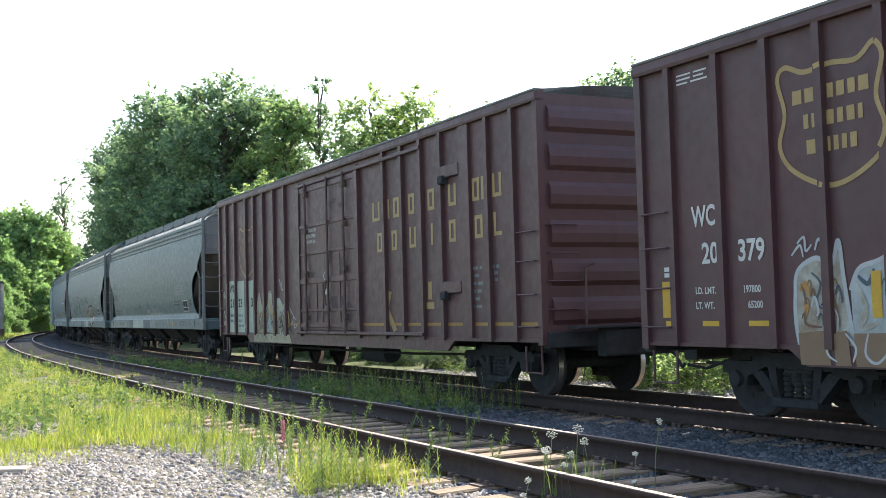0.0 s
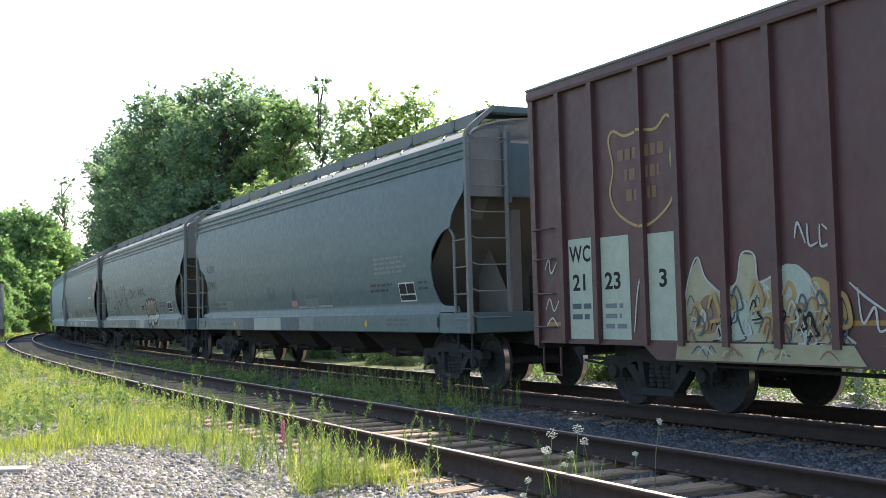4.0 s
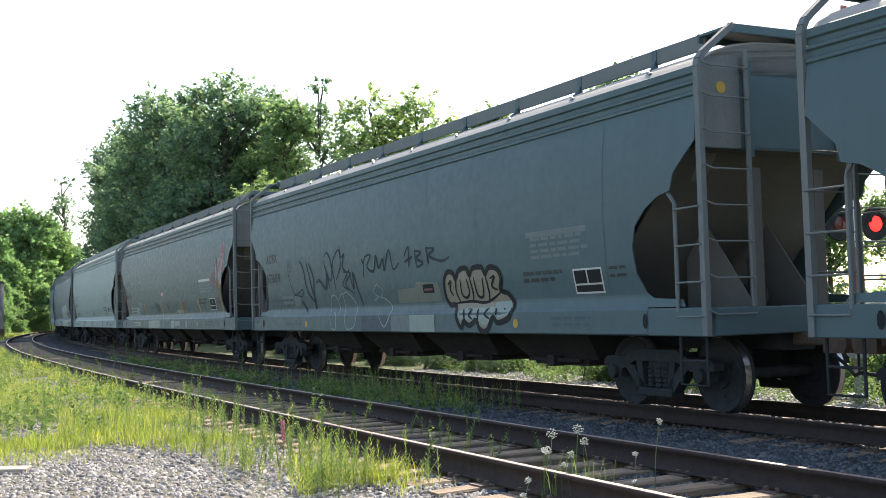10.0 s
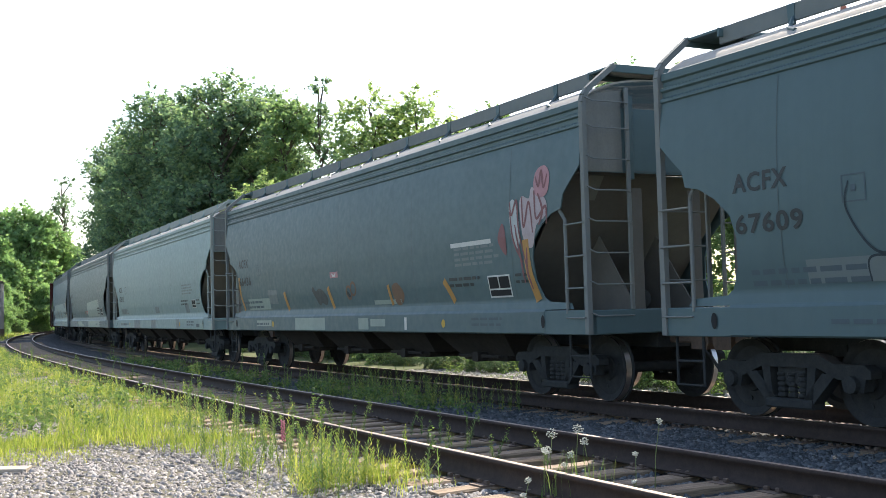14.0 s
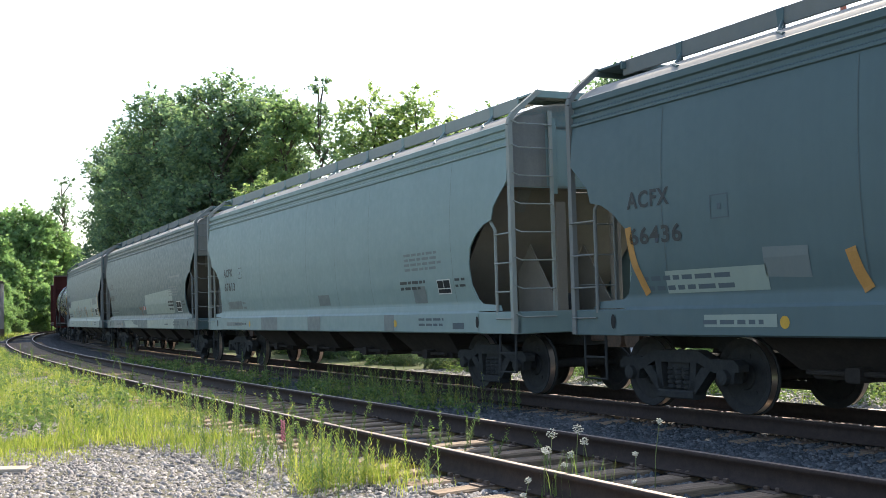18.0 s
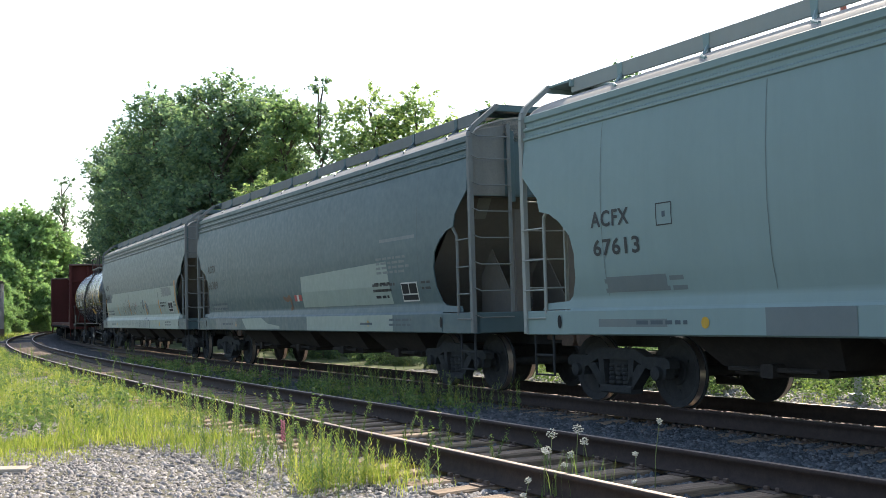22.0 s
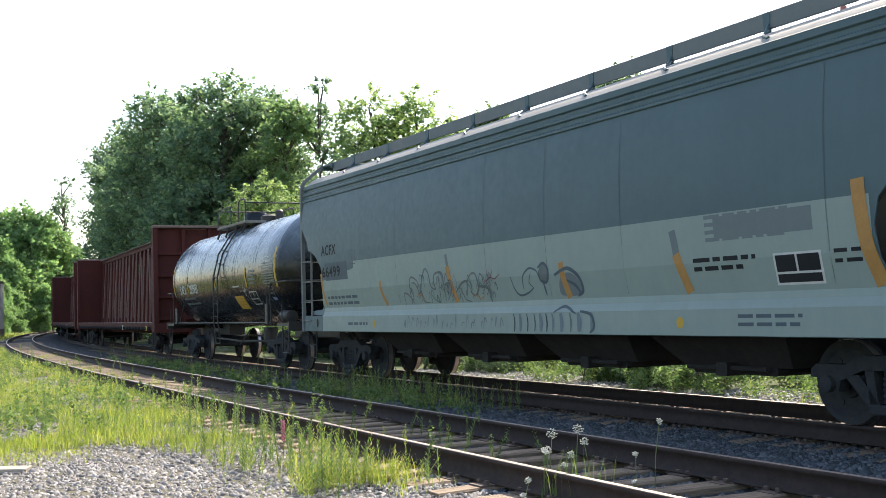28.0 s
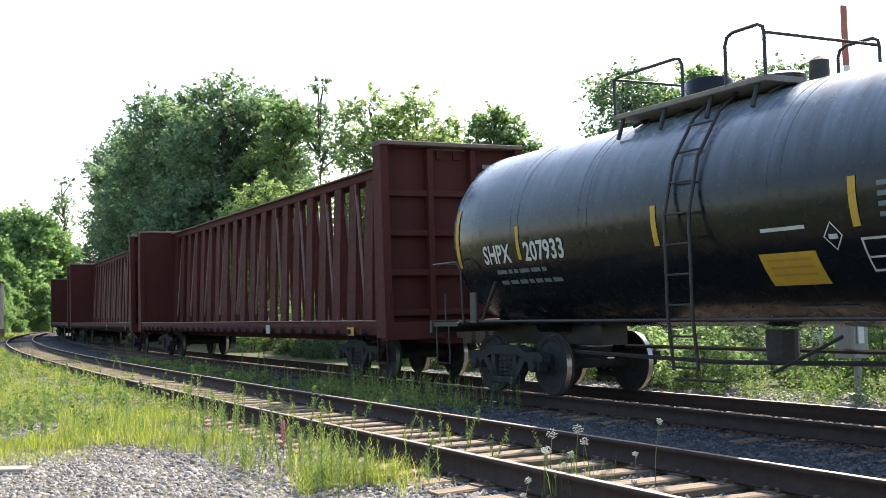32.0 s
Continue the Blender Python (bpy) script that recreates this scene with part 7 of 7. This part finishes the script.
for i in range(132):
    row = i // 44
    s = -12 + (i % 44) * 1.4 + _q.uniform(-0.5, 0.5)
    dd = -(_q.uniform(5.0, 6.4), _q.uniform(7.0, 9.0), _q.uniform(9.5, 14.0))[row]
    if s < 9.5:
        dd -= 1.8 if row == 0 else 1.0
    if s < 3.5 and dd > -9:
        dd -= 2.4
    x, y = MAIN.at(s, dd)
    h = (_q.uniform(1.3, 2.2), _q.uniform(2.2, 3.4), _q.uniform(2.8, 4.4))[row]
    if 14.6 < s < 18.0 and row == 0:
        continue
    _places[0 if _q.random() < 0.75 else 1].append((float(x), float(y), h, _q.uniform(0, 360)))
for s, dd, h in ((10.4, -5.3, 1.3), (11.3, -5.5, 1.7), (12.3, -5.3, 1.6), (13.3, -5.4, 1.5), (14.2, -5.6, 1.2), (18.6, -5.2, 1.5), (19.8, -5.4, 1.8), (21.2, -5.2, 1.7), (22.6, -5.3, 1.9)):
    x, y = MAIN.at(s, dd)
    _places[0].append((float(x), float(y), h, _q.uniform(0, 360)))
plant_out(bush_a, _places[0], 2.6)
_places[1] += [(5.15, 23.0, 1.75, 40.0), (5.95, 23.1, 0.95, 120.0), (5.45, 22.4, 1.0, 70.0), (4.2, 24.0, 1.1, 200.0), (7.0, 22.9, 0.8, 280.0), (3.2, 26.5, 1.2, 10.0)]
plant_out(bush_b, _places[1], 2.0)
for ob in (dark_a, dark_b, mid_a, mid_b, bare, light_a, bush_a, bush_b):
    ob["group"] = "trees behind the line" if ob["category"] == "tree" else "bushes behind the line"


# ---- grass, weeds and stones ----
M["grass"] = leafy("sunlit_weedy_grass", (0.20, 0.29, 0.06), (0.43, 0.47, 0.10), (0.68, 0.59, 0.20), 0.52, 0.7)
M["weed"] = leafy("weed_leaves", (0.10, 0.17, 0.065), (0.17, 0.25, 0.085), (0.28, 0.33, 0.11), 0.5)
M["petal"] = plain("creamy_flower", (0.52, 0.50, 0.40), (0.64, 0.62, 0.52), 0.8, 60)
M["stem"] = plain("green_stem", (0.12, 0.17, 0.05), (0.19, 0.23, 0.08), 0.7, 20)
M["pink"] = plain("pink_flower_spike", (0.50, 0.12, 0.20), (0.62, 0.25, 0.30), 0.7, 40)


def ground_at(x, y):
    x, y = np.atleast_1d(np.asarray(x, float)), np.atleast_1d(np.asarray(y, float))
    dm, _ = MAIN.offset(x, y)
    ds, _ = SIDE.offset(x, y)
    z = ground_z(dm, ds)
    return z + 0.03 * np.array([noise.noise((a * 0.6, b * 0.6, 0)) for a, b in zip(x, y)])


def blades(rs, x, y, z, length, width, lean=0.35):
    n = len(x)
    a = rs.uniform(0, 2 * np.pi, n)
    b = a + rs.uniform(0.6, 2.4, n)
    l = length[:, None]
    w = np.stack([np.cos(a), np.sin(a), np.zeros(n)], -1) * (width * rs.uniform(0.6, 1.3, n))[:, None] * 0.5
    o = np.stack([np.cos(b), np.sin(b), np.zeros(n)], -1) * (rs.uniform(0.05, 1, n) * lean)[:, None] * l
    base = np.stack([x, y, z - 0.02], -1)
    up = np.array([0, 0, 1.0]) * l
    V = np.stack([base - w, base + w, base + up * 0.55 + o * 0.35 + w * 0.8, base + up * 0.55 + o * 0.35 - w * 0.8, base + up * 0.93 + o + w * 0.15, base + up * 0.93 + o - w * 0.15], 1)
    i = np.arange(n)[:, None] * 6
    F = np.concatenate([i + np.array([[0, 1, 2, 3]]), i + np.array([[3, 2, 4, 5]])], 0)
    return V.reshape(-1, 3), F


def scatter(rs, n, line, s0, s1, d0, d1, power=1.0):
    s = s0 + (s1 - s0) * rs.uniform(0, 1, n) ** power
    d = rs.uniform(d0, d1, n)
    x, y = line.at(s, d)
    return s, d, np.asarray(x), np.asarray(y)


def field(x, y, k, o=0.0):
    return np.array([noise.noise((a * k, b * k, o)) for a, b in zip(x, y)])


def build_grass():
    rs = np.random.RandomState(9)
    Vs, Fs, off = [], [], 0
    # the weedy verge by the siding
    edge = lambda d: np.interp(d, [1.0, 1.5, 2.3, 2.6, 4.0, 7.0], [7.0, 8.0, 8.7, 9.3, 9.5, 9.0])
    pocket = lambda s, d: np.exp(-((s - 11.2) / 1.0) ** 2 - ((d - 3.3) / 0.5) ** 2)
    jobs = [(105000, SIDE, 7.0, 60, 0.95, 7.0, 1.7, 0.20, 0.0075, lambda s, d, n: (n > -0.06 + 0.5 * pocket(s, d)) & (d > np.interp(s, [8, 14, 22], [1.35, 1.25, 0.95]) + 0.25 * n) & (s > edge(d) - 1.6 * n + rs.normal(size=len(n)) * 0.35)),
            (9000, SIDE, 3.3, 9.5, 1.05, 2.6, 1.0, 0.20, 0.006, lambda s, d, n: (n + 0.45 * np.exp(-((d - 1.45) / 0.35) ** 2 - ((s - 4.9) / 1.1) ** 2) + rs.uniform(-0.3, 0.3, len(n)) > 0.30) & (d < np.interp(s, [4.3, 5.8, 7.4], [2.2, 1.95, 1.6]) + 0.2 * rs.normal(size=len(n)))),
            (7000, SIDE, 7.6, 10.5, 3.0, 5.2, 1.0, 0.10, 0.007, lambda s, d, n: (n > -0.2) & (s > 8.4 + 0.4 * rs.normal(size=len(n)))),
            (5000, SIDE, 4.0, 7.2, 1.1, 2.2, 1.0, 0.26, 0.006, lambda s, d, n: n + 0.6 * np.exp(-((d - 1.65) / 0.35) ** 2 - ((s - 5.0) / 0.8) ** 2) > 0.42 + 0.15 * rs.normal(size=len(n))),
            (9000, SIDE, 9, 36, 0.80, 1.5, 1.2, 0.17, 0.007, lambda s, d, n: n > -0.10),
            (6500, SIDE, 11, 45, -0.6, 0.95, 1.2, 0.12, 0.007, lambda s, d, n: n > 0.15),
            (4500, SIDE, 5, 40, -3.8, -1.6, 1.2, 0.20, 0.007, lambda s, d, n: (n > 0.12) & (s > 9.5 + 6 * n)),
            (15000, MAIN, -14, 45, -16, -3.9, 1.0, 0.20, 0.011, lambda s, d, n: (n > -0.10 + 0.45 * (d > -6.0)) & ((s < 10) | (d < -5.0))),
            (14000, SIDE, 50, 130, -1, 16, 1.0, 0.40, 0.03, lambda s, d, n: (n > -0.2) & (d > 1.6))]
    for n, line, s0, s1, d0, d1, pw, L, w, keep in jobs:
        s, d, x, y = scatter(rs, n, line, s0, s1, d0, d1, pw)
        nz = field(x, y, 0.55, 3) * 0.7 + field(x, y, 1.9, 5) * 0.5
        k = keep(s, d, nz)
        s, d, x, y, nz = s[k], d[k], x[k], y[k], nz[k]
        z = ground_at(x, y)
        ln = L * np.clip(0.50 + 0.6 * rs.uniform(0, 1, len(x)) + 1.0 * nz, 0.25, 2.4)
        V, F = blades(rs, x, y, z, ln, w * np.ones(len(x)), 0.75)
        Vs.append(V), Fs.append(F + off)
        off += len(V)
    me = quick_mesh("grass", np.concatenate(Vs), np.concatenate(Fs), M["grass"])
    return tagged(new("grass", me), "tufts of yellow-green weedy grass along the tracks", "grass", kind="stuff")


build_grass()


def build_low_plants():
    """Low leafy plants mixed into the grass of the verge."""
    rs = np.random.RandomState(19)
    Vs, Fs, off = [], [], 0
    for n, line, s0, s1, d0, d1, pw, hh in ((900, SIDE, 10.5, 55, 1.2, 7.0, 1.3, 0.30), (150, SIDE, 8, 35, -3.5, -1.2, 1.0, 0.22), (500, MAIN, -12, 40, -15, -4.2, 1.0, 0.40), (420, MAIN, -8, 24, -6.2, -4.0, 1.0, 0.42)):
        s, d, x, y = scatter(rs, n, line, s0, s1, d0, d1, pw)
        nz = field(x, y, 0.4, 8)
        k = nz > -0.12
        x, y = x[k], y[k]
        z = ground_at(x, y)
        H = hh * rs.uniform(0.5, 1.5, len(x))
        m = 46
        cen = np.repeat(np.stack([x, y, z], -1), m, 0)
        q = rs.uniform(0.1, 1.0, len(cen))
        Hn = np.repeat(H, m)
        cen[:, 2] += q * Hn
        cen[:, :2] += rs.normal(size=(len(cen), 2)) * (0.22 * Hn)[:, None]
        V, F = leaf_quads(rs, cen, 0.9, 0.055 if s0 < 20 else 0.1, 0.01)
        Vs.append(V), Fs.append(F + off)
        off += len(V)
    me = quick_mesh("low_plants", np.concatenate(Vs), np.concatenate(Fs), M["weed"])
    return tagged(new("low_plants", me), "low leafy green plants mixed into the verge", "plants", kind="stuff")


build_low_plants()


def build_stalks():
    """Upright leafy stalks standing thick along the near rail and through the verge."""
    rs = np.random.RandomState(29)
    P = []
    for n, s0, s1, d0, d1, hh in ((130, 3.6, 9.5, 1.05, 2.2, 0.30), (240, 3.9, 6.4, 1.25, 2.15, 0.30), (240, 9, 26, 0.86, 1.35, 0.28), (420, 9, 22, 0.95, 4.2, 0.42), (500, 20, 50, 0.95, 6.5, 0.5), (60, 6, 24, -0.55, 0.55, 0.22), (120, 12, 34, -3.3, -1.4, 0.3), (130, 9, 16, 2.2, 5.5, 0.28), (260, 10.3, 17.5, -3.8, -2.5, 0.48)):
        s, d, x, y = scatter(rs, n, SIDE, s0, s1, d0, d1, 1.1)
        k = (field(x, y, 0.9, 12) + rs.uniform(-0.4, 0.4, n) > -0.05) & (abs(abs(d) - GAUGE) > 0.09)
        P.append(np.stack([x[k], y[k], ground_at(x[k], y[k]), hh * rs.uniform(0.45, 1.3, k.sum()), np.full(k.sum(), 1 + (s0 > 15) * 1.0)], -1))
    P = np.concatenate(P)
    m = 30
    n = len(P)
    q = np.tile(np.linspace(0.12, 1.0, m), n)
    R = np.repeat(P, m, 0)
    lean = np.repeat(rs.normal(size=(n, 2)) * 0.10, m, 0)
    base = np.stack([R[:, 0] + lean[:, 0] * q * q * R[:, 3], R[:, 1] + lean[:, 1] * q * q * R[:, 3], R[:, 2] + q * R[:, 3]], -1)
    a = np.tile(np.arange(m) * 2.4, n) + np.repeat(rs.uniform(0, 6.28, n), m)
    out = np.stack([np.cos(a), np.sin(a), 0.6 + 0.8 * q], -1)
    L = (0.052 * (1.2 - 0.75 * q) * R[:, 4] ** 0.5 * rs.uniform(0.6, 1.2, n * m))[:, None]
    w = np.stack([-np.sin(a), np.cos(a), 0 * a], -1) * 0.13 * L
    V1 = np.stack([base, base + out * L * 0.5 + w, base + out * L, base + out * L * 0.5 - w], 1).reshape(-1, 3)
    # the stems, thin upright blades
    b0, t0 = np.stack([P[:, 0], P[:, 1], P[:, 2] - 0.02], -1), base[m - 1::m]
    sw = rs.normal(size=(n, 3)) * np.array([1, 1, 0])
    sw = sw / np.linalg.norm(sw, axis=1)[:, None] * 0.004
    V2 = np.stack([b0 - sw, b0 + sw, t0 + sw * 0.5, t0 - sw * 0.5], 1).reshape(-1, 3)
    V = np.concatenate([V1, V2])
    green = np.repeat(rs.uniform(0, 1, n) < np.where(P[:, 3] > 0, 0.45, 0), m)
    me = quick_mesh("tall_weeds", V, np.arange(len(V)).reshape(-1, 4), [M["grass"], M["weed"]], np.concatenate([green.astype(int), np.ones(n, int)]))
    return tagged(new("tall_weeds", me), "upright leafy weed stalks standing along the rails", "weeds", kind="stuff")


build_stalks()


def weed_kind(seed, H, label, leaves=64, width=0.044):
    rs = np.random.RandomState(seed)
    t = thing("weed", label, "weed", group="tall weeds by the track")
    lean = rs.normal(size=2) * 0.05
    pts = [(lean[0] * q * q, lean[1] * q * q, q * H) for q in np.linspace(-0.04, 1, 5)]
    part("stem", Geo().tube(pts, 0.005, 5, 0.002), M["stem"], t)
    q = np.linspace(0.1, 1.0, leaves)
    base = np.stack([lean[0] * q * q, lean[1] * q * q, q * H], -1)
    a = np.arange(leaves) * 2.4
    out = np.stack([np.cos(a), np.sin(a), 0.75 + 0.6 * q], -1)
    L = (width * (1.15 - 0.75 * q))[:, None]
    w = np.stack([-np.sin(a), np.cos(a), 0 * a], -1) * 0.11 * L
    V = np.stack([base, base + out * L * 0.5 + w, base + out * L, base + out * L * 0.5 - w], 1).reshape(-1, 3)
    part("leaves", quick_mesh("leaves", V, np.arange(leaves * 4).reshape(-1, 4), M["weed"]), None, t, kind="stuff")
    rs2 = rs.normal(size=(40, 3)) * np.array([0.012, 0.012, 0.05]) + np.array([lean[0], lean[1], H * 0.97])
    V, F = leaf_quads(rs, rs2, 0.5, 0.022, 0.004)
    part("seed_head", quick_mesh("seed_head", V, F, M["weed"]), None, t, kind="stuff")
    return t


WEEDS = [weed_kind(1, 0.42, "upright leafy green weed growing in the gravel"), weed_kind(2, 0.55, "tall slender green weed with narrow leaves", 84),
         weed_kind(3, 0.30, "short bushy green weed among the stones", 50, 0.05)]
WEEDS[0].matrix_basis = pose(*[float(v) for v in SIDE.at(6.5, 0.58)], -0.05)
WEEDS[1].matrix_basis = pose(*[float(v) for v in SIDE.at(4.4, 2.02)], -0.12)
WEEDS[2].matrix_basis = pose(*[float(v) for v in SIDE.at(5.8, -0.33)], -0.05)
_q = random.Random(3)
# (count, along from, to, across from, to, kind) in loose rows beside and between the rails
for n, s0, s1, d0, d1, ks in ((16, 3.6, 6.5, 1.3, 2.2, (0, 1, 1)), (26, 6.5, 12, 1.05, 2.2, (0, 1, 2)), (10, 5.0, 10, -0.6, 0.5, (2, 0, 2)), (16, 10, 30, -0.5, 0.6, (0, 2)),
                              (30, 11, 26, -3.6, -1.7, (0, 2, 1)), (14, 16, 40, -2.6, -1.3, (0, 1)), (40, 10, 34, 1.0, 4.5, (0, 1)), (6, 3.0, 5.0, -0.4, 1.2, (2, 2))):
    for i in range(n):
        s, d = _q.uniform(s0, s1), _q.uniform(d0, d1)
        if abs(abs(d) - GAUGE) < 0.12:
            d += 0.25
        x, y = SIDE.at(s, d)
        k = _q.uniform(0.65, 1.25)
        copy_thing(WEEDS[_q.choice(ks)], pose(float(x), float(y), float(ground_at(x, y)[0]), _q.uniform(-6, 6), _q.uniform(-6, 6), _q.uniform(0, 360)) @ Matrix.Diagonal((k, k, k, 1)))


def umbel(x, z, y=8.45, size=0.045, droop=0.0, base=None):
    """A wild carrot: thin stem with a flat creamy head of tiny flowers."""
    rs = np.random.RandomState(int(x * 1000) % 997)
    bx = base if base is not None else x * 0.93 + 0.05 + rs.normal() * 0.04
    t = thing("wild_carrot", "thin-stemmed wild carrot with a creamy white flower head", "flower", pose(bx, y, -0.09), "wild carrots by the near rail")
    top = Vector((x - bx, rs.normal() * 0.04, z + 0.09))
    mid = Vector((top.x * 0.35, top.y * 0.3, top.z * 0.55))
    part("stem", Geo().tube([(0, 0, -0.03), mid, top - Vector((droop * 0.3, 0, 0.02)), top], 0.0035, 5, 0.002), M["stem"], t)
    tip = Euler((radians(rs.uniform(20, 65)), radians(rs.uniform(-25, 25)), 0)).to_matrix()
    g = Geo()
    for i in range(34):
        a, r = i * 2.4, size * math.sqrt((i + 0.5) / 34)
        q = tip @ Vector((r * math.cos(a) + rs.normal() * 0.004, r * math.sin(a) + rs.normal() * 0.004, 0.012 - 5.0 * r * r + rs.normal() * 0.004))
        g.lathe([(-0.003, 0.003), (0.0, 0.0065), (0.004, 0.005), (0.005, 0.002)], "z", 5, top + q)
    part("flower_head", g, M["petal"], t, kind="stuff")
    g = Geo()
    for i in range(8):
        a = i * 0.785
        g.tube([top - Vector((0, 0, 0.02)), top + tip @ Vector((size * 0.7 * math.cos(a), size * 0.7 * math.sin(a), 0.0))], 0.0012, 4)
    part("rays", g, M["stem"], t, kind="stuff")


for x, z, sz in ((0.776, 0.385, 0.05), (0.97, 0.415, 0.052), (1.005, 0.335, 0.036), (0.70, 0.28, 0.04), (0.735, 0.265, 0.045), (0.87, 0.14, 0.03), (0.565, 0.10, 0.026), (1.06, 0.03, 0.024), (1.59, 0.45, 0.026), (1.33, 0.055, 0.02), (0.52, 0.0, 0.03), (1.37, 0.24, 0.022), (0.92, 0.22, 0.034)):
    umbel(x, z, 8.4 + 0.25 * math.sin(x * 9), sz * 0.78)
_rs = np.random.RandomState(61)
_n = 90
_x = np.concatenate([_rs.normal(0.80, 0.06, 45), _rs.normal(1.0, 0.10, 45)])
_y = _rs.normal(8.40, 0.10, _n)
_V, _F = blades(_rs, _x, _y, ground_at(_x, _y), _rs.uniform(0.12, 0.46, _n), np.full(_n, 0.006), 0.3)
tagged(new("stem_clump", quick_mesh("stem_clump", _V, _F, M["weed"])), "clump of thin green stems and leaves by the near rail", "weeds", kind="stuff")
_t = thing("flower_spike", "slim weed with a pink flower spike in the grass", "flower", pose(*[float(v) for v in SIDE.at(6.45, 1.47)], -0.1) @ Matrix.Diagonal((1.35, 1.35, 1.15, 1)))
part("stem", Geo().tube([(0, 0, 0), (0.01, 0, 0.2), (0.0, 0.01, 0.42)], 0.004, 5, 0.002), M["stem"], _t)
_g = Geo()
for _i in range(26):
    _g.lathe([(-0.012, 0.002), (0, 0.009), (0.012, 0.002)], "z", 5, (0.012 * math.cos(_i * 2.4), 0.012 * math.sin(_i * 2.4), 0.14 + 0.007 * _i))
part("flower_head", _g, M["pink"], _t)


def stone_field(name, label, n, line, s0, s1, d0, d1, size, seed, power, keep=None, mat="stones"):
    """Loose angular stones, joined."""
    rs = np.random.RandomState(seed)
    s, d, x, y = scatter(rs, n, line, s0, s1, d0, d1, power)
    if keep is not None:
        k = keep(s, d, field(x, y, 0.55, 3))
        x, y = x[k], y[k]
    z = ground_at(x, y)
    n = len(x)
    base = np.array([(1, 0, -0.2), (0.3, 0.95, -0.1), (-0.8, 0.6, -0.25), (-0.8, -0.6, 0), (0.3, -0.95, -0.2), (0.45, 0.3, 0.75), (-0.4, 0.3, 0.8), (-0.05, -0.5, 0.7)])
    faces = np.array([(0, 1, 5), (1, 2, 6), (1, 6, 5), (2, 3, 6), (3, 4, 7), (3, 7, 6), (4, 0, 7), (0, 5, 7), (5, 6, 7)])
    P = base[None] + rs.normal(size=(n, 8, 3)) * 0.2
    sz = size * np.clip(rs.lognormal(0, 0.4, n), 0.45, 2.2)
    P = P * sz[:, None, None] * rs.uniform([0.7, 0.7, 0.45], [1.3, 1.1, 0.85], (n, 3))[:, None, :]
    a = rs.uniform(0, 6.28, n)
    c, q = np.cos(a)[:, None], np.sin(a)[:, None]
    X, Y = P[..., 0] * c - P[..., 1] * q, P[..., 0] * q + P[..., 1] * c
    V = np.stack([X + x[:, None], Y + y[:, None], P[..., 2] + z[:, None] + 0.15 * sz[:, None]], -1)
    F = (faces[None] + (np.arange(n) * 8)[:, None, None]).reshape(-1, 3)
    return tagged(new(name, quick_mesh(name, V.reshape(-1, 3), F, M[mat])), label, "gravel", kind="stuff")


stone_field("gravel", "loose pale grey gravel stones in the bare patch", 62000, SIDE, 1.5, 26, 0.85, 5.6, 0.0165, 4, 1.6)
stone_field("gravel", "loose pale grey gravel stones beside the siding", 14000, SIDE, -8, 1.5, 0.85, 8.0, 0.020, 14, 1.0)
stone_field("ballast", "grey ballast stones between the rails and ties", 60000, SIDE, -4, 24, -4.4, 0.95, 0.0155, 5, 1.4, mat="dark_stones")
stone_field("ballast", "dark ballast stones on the main line", 20000, MAIN, -8, 20, -3.0, 2.4, 0.022, 6, 1.2, mat="dark_stones")
stone_field("gravel", "pale gravel beyond the main line", 9000, MAIN, -9, 22, -6.0, -2.6, 0.03, 8, 1.0)

# ---- small things at the edge of the view ----
_t = thing("plank", "weathered grey plank lying in the gravel", "plank", pose(-4.85, 11.5, -0.17, 0, 1.5, 8))
part("board", Geo().box(-0.9, 0.62, -0.14, 0.14, 0.0, 0.05, 0.008), plain("bleached_plank", (0.30, 0.25, 0.20), (0.46, 0.40, 0.33), 0.85, 3.0, stretch=(1.0, 12, 12), bump=0.5), _t)
_t = thing("shed", "grey metal-clad shed beside the line", "shed", pose(-42.6, 101.0, -0.3, 0, 0, 14))
M["siding"] = plain("pale_blue_grey_siding", (0.32, 0.35, 0.38), (0.40, 0.43, 0.46), 0.6, 3)
part("foundation", Geo().box(-3.0, 3.0, -3.0, 3.0, 0, 1.0, 0.02), M["iron"], _t, "rusty brown base")
for k in range(20):
    part("siding_panel", Geo().box(-3.0 + k * 0.3, -2.71 + k * 0.3, -3.04, -2.96, 1.0, 5.2, 0.01), M["siding"], _t)
part("wall", Geo().box(-2.98, 2.98, -2.95, 2.98, 1.0, 5.2), M["siding"], _t)
part("roof", Geo().prism([(-3.2, 5.2), (3.2, 5.2), (0, 6.4)], -3.2, 3.2), M["iron"], _t)


# ---- what moves ----
def car_pose(t, centre, spacing):
    s = centre - gone(t)
    xf, yf = MAIN.at(s - spacing / 2)
    xr, yr = MAIN.at(s + spacing / 2)
    return pose(float(xf + xr) / 2, float(yf + yr) / 2, 0, 0, 0, math.degrees(math.atan2(yf - yr, xf - xr)))


def motions():
    for car, centre, spacing in CARS:
        walk(car, [(t, car_pose(t, centre, spacing)) for t in range(33)])
    steps = [k * 0.125 for k in range(257)]
    turns = [math.degrees((gone(t) - gone(0)) / 0.457) for t in steps]
    for ws in ROLLING:
        x, _, z = ws.matrix_basis.translation
        walk(ws, [(t, pose(x, 0, z, 0, a % 360, 0)) for t, a in zip(steps, turns)])


motions()
